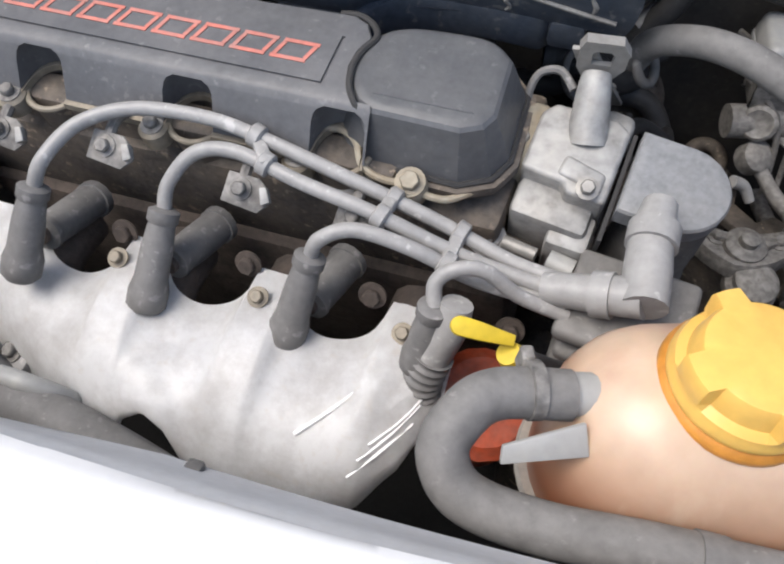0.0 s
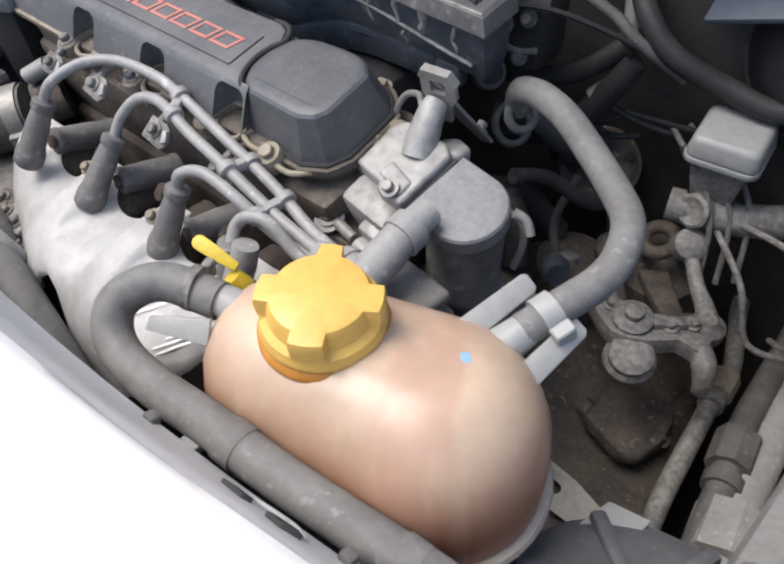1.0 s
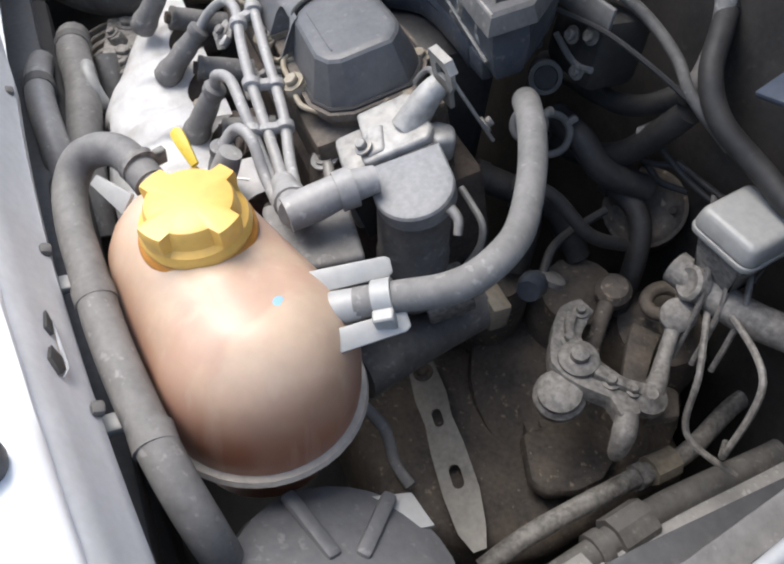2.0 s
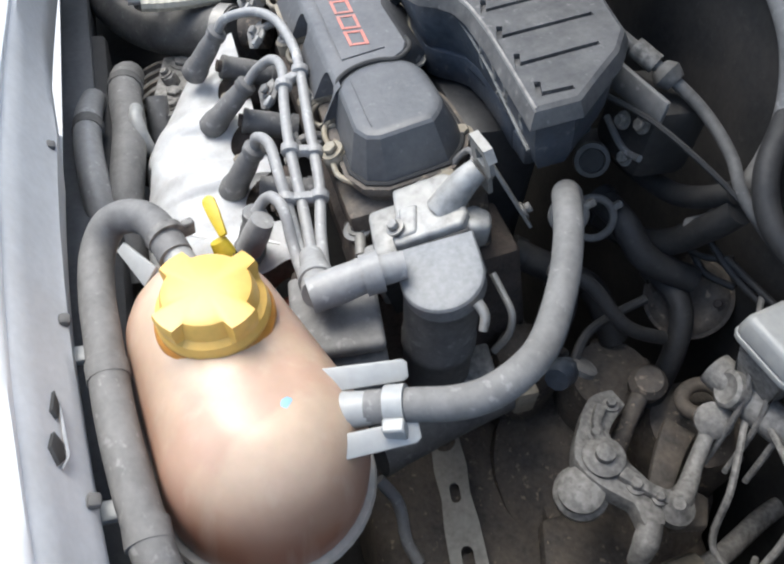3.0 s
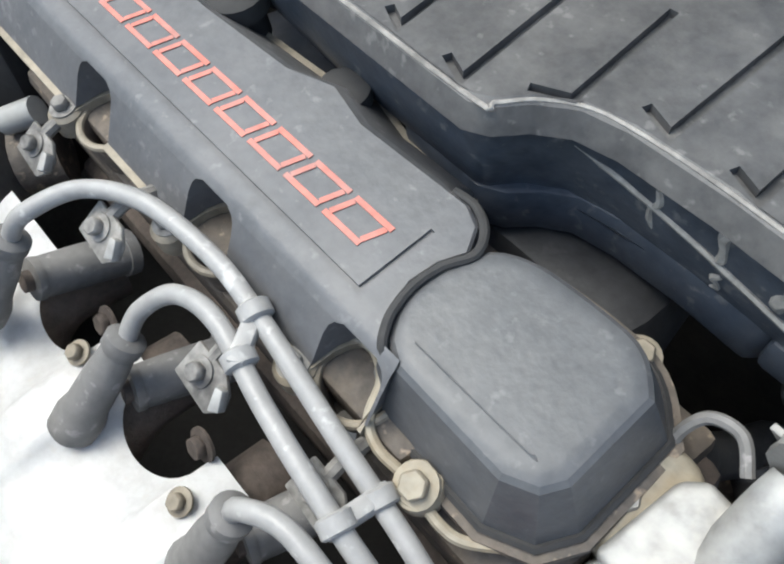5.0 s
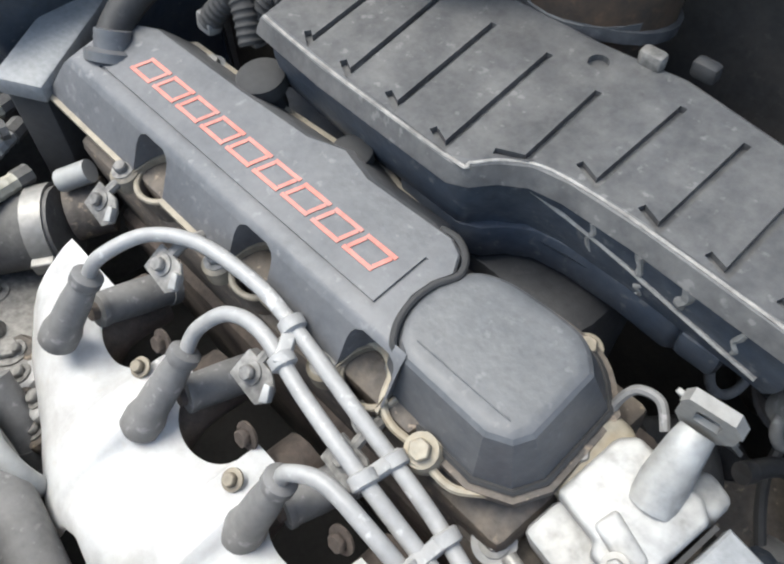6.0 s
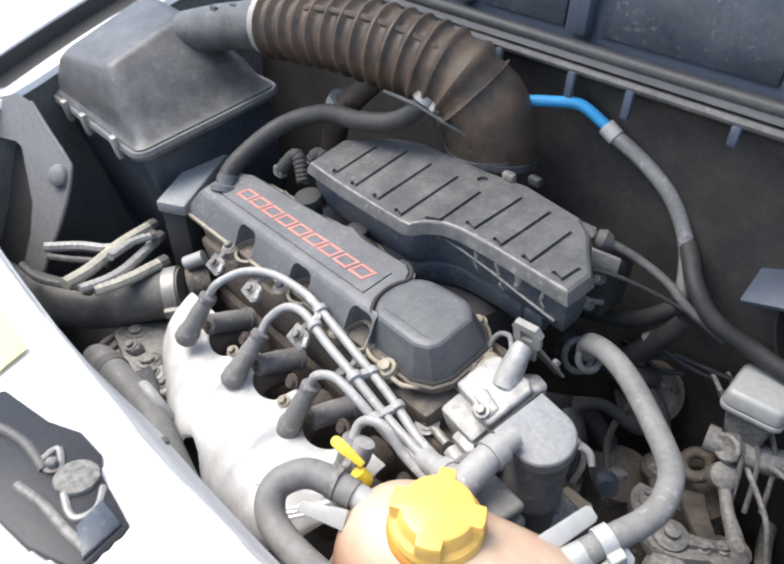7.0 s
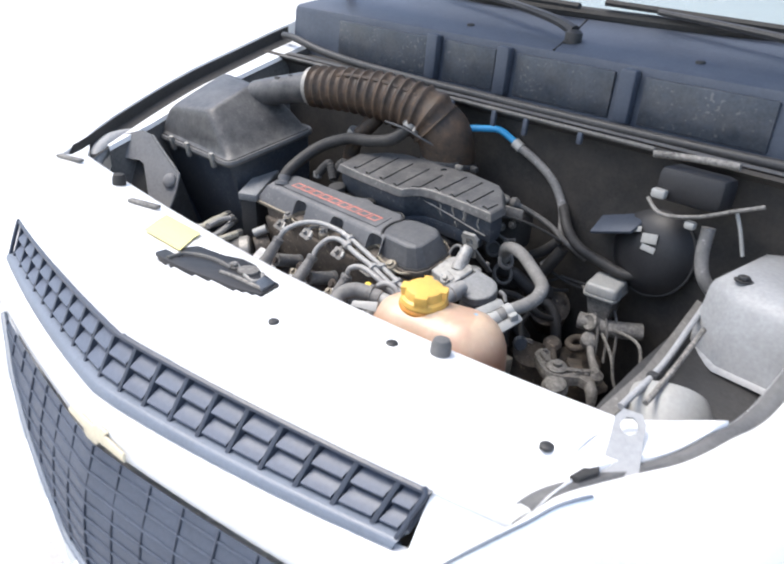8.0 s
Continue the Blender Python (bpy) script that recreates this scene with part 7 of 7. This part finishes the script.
part("bar", tube([(0.538, 0.25, 0.862), (0.53, 0.36, 0.872), (0.512, 0.47, 0.885), (0.50, 0.55, 0.90)], 0.0042, 10, 4), PRIMER, stay)
part("channel", loft([[(x - 0.008, y, z - 0.02), (x + 0.010, y, z - 0.024), (x + 0.010, y, z), (x - 0.006, y, z + 0.004)] for x, y, z in ((0.525, 0.215, 0.845), (0.515, 0.36, 0.852), (0.498, 0.47, 0.862), (0.480, 0.58, 0.875))]), HOSE, stay, "dusty grey flange strip")
part("bar", tube([(0.556, 0.27, 0.868), (0.548, 0.36, 0.884), (0.536, 0.45, 0.896)], 0.0036, 10, 4), LINK, stay)
part("clip", block(0.534, 0.33, 0.868, 0.014, 0.012, 0.014, None, 0.003), BLACK, stay)
# ---- left front: radiator hose, cables ----
rad = thing("radiator_hose", (-0.3, 0.27, 0.73), "thick grey radiator hose with a bright clamp", "hose")
part("hose", tube([(-0.270, 0.327, 0.752), (-0.3003, 0.2901, 0.740), (-0.3295, 0.2500, 0.7300), (-0.3724, 0.2164, 0.7223), (-0.4492, 0.1878, 0.7101), (-0.50, 0.175, 0.70)], 0.030, 22, 8), RUBBER, rad)
clamp_ring((-0.2785, 0.3175, 0.748), (-0.6, -0.8, -0.2), 0.032, rad, 0.016)
part("stub", tube([(-0.275, 0.335, 0.755), (-0.262, 0.36, 0.76)], 0.022, 16, 2), CAST, rad)
part("sensor", tube([(-0.278, 0.335, 0.785), (-0.262, 0.352, 0.797)], 0.009, 12, 2), PALE, rad)
STRANDS = [[(-0.431, 0.219, 0.775), (-0.409, 0.255, 0.775), (-0.381, 0.286, 0.775), (-0.389, 0.336, 0.775)], [(-0.398, 0.212, 0.78), (-0.373, 0.234, 0.78), (-0.35, 0.26, 0.78)], [(-0.311, 0.199, 0.79), (-0.325, 0.235, 0.79), (-0.359, 0.289, 0.79), (-0.379, 0.336, 0.79)], [(-0.298, 0.211, 0.785), (-0.3, 0.245, 0.785), (-0.312, 0.276, 0.785), (-0.349, 0.33, 0.785)], [(-0.293, 0.225, 0.78), (-0.293, 0.262, 0.78), (-0.304, 0.311, 0.78)], [(-0.41, 0.183, 0.772), (-0.372, 0.187, 0.772), (-0.346, 0.201, 0.772), (-0.317, 0.222, 0.772)], [(-0.322, 0.26, 0.8), (-0.34, 0.298, 0.8), (-0.339, 0.321, 0.8)]]
for k, pp in enumerate(STRANDS):
    c = thing("cable", pp[0], "pale dusty cable beside the radiator hose", "cable", "cables by the radiator hose")
    part("wire", tube(pp, (0.0065, 0.004, 0.0075, 0.006, 0.007, 0.0045, 0.005)[k], 8, 6, ribs=0.0006, pitch=0.008), (CABLE, RUBBER, FOIL, CABLE, FOIL, RUBBER, CABLE)[k], c)
    part("cable_end", tube([Vector(pp[-1]), Vector(pp[-1]) + (Vector(pp[-1]) - Vector(pp[-2])) * 0.25], 0.008, 8, 2), RUBBER, c)
for pts, r, mt, lab in (([(-0.20, 0.162, 0.725), (-0.15, 0.158, 0.74), (-0.10, 0.157, 0.744), (-0.043, 0.161, 0.742), (0.0, 0.165, 0.72), (0.02, 0.17, 0.68)], 0.0135, CABLE, "pale grey hose in front of the heat shield"),
                        ([(-0.25, 0.20, 0.72), (-0.215, 0.197, 0.738), (-0.17, 0.195, 0.744), (-0.12, 0.196, 0.742), (-0.065, 0.190, 0.735), (-0.015, 0.183, 0.72), (0.03, 0.18, 0.68)], 0.0165, HOSE, "grey hose in front of the heat shield"),
                        ([(-0.19, 0.225, 0.73), (-0.165, 0.225, 0.70), (-0.14, 0.22, 0.66)], 0.012, BOOT, "dark hose in front of the heat shield"),
                        ([(0.06, 0.17, 0.70), (0.02, 0.16, 0.735), (-0.03, 0.165, 0.70)], 0.010, RUBBER, "grey hose low behind the lock panel")):
    h = thing("hose", pts[0], lab, "hose", "hoses in front of the heat shield")
    part("tube", tube(pts, r, 14, 8), mt, h)
    part("sleeve", tube([Vector(pts[1]).lerp(pts[2], 0.3), Vector(pts[1]).lerp(pts[2], 0.6)], r * 1.12, 14, 2), RUBBER, h)
hk = thing("hose_hook", (-0.11, 0.205, 0.74), "bright white plastic hose hook", "hook")
part("hook", tube([(-0.135, 0.205, 0.755), (-0.118, 0.204, 0.757), (-0.103, 0.207, 0.748), (-0.098, 0.212, 0.733), (-0.104, 0.216, 0.72)], 0.0065, 10, 6), PALE, hk)
lo = thing("engine_lump", (-0.27, 0.30, 0.66), "grimy alternator casting behind the radiator hose", "alternator")
part("casting", lathe([(0.03, -0.05), (0.055, -0.045), (0.058, 0.03), (0.045, 0.045), (0.02, 0.05)], frame_of((1, 0.1, 0), at=(-0.26, 0.25, 0.65)), 24), LINK, lo)
for k in range(5):
    part("fin", lathe([(0.058, 0), (0.061, 0.001), (0.061, 0.004), (0.058, 0.005)], frame_of((1, 0.1, 0), at=(-0.295 + 0.016 * k, 0.247 + 0.0016 * k, 0.65)), 24), CAST, lo)
bkt = thing("alternator_bracket", (-0.24, 0.27, 0.72), "grimy metal bracket with bolts", "bracket")
part("bracket", prism([(-0.30, 0.24), (-0.21, 0.22), (-0.19, 0.27), (-0.24, 0.31), (-0.30, 0.30)], 0.70, 0.712, None, 0.003), LINK, bkt)
for q in ((-0.28, 0.26), (-0.22, 0.245), (-0.23, 0.29)):
    bolt((*q, 0.712), (0, 0, 1), 0.009, bkt, LINK)

# grimy lugs round the alternator
clut = random.Random(11)
for k in range(9):
    q = Vector((-0.25 + 0.012 * k + 0.01 * clut.random(), 0.225 + 0.03 * clut.random(), 0.695 + 0.025 * clut.random()))
    lug = thing("alternator_lug", q, "grimy pale casting lug beside the alternator", "casting lug", "alternator lugs")
    ax = Vector((clut.random() - 0.5, -0.4, 0.6 + 0.4 * clut.random()))
    m = frame_of(ax, (1, clut.random(), 0), q)
    r = 0.008 + 0.007 * clut.random()
    part("lug", prism([(-r, -r * 0.7), (r * 0.6, -r), (r * 1.3, 0), (r * 0.5, r), (-r * 0.8, r * 0.6)], -0.012, 0.004, m, 0.003), (LINK, CABLE, CAST)[k % 3], lug)
    bolt(m @ Vector((0, 0, 0.004)), ax, 0.004 + 0.002 * clut.random(), lug, LINK)
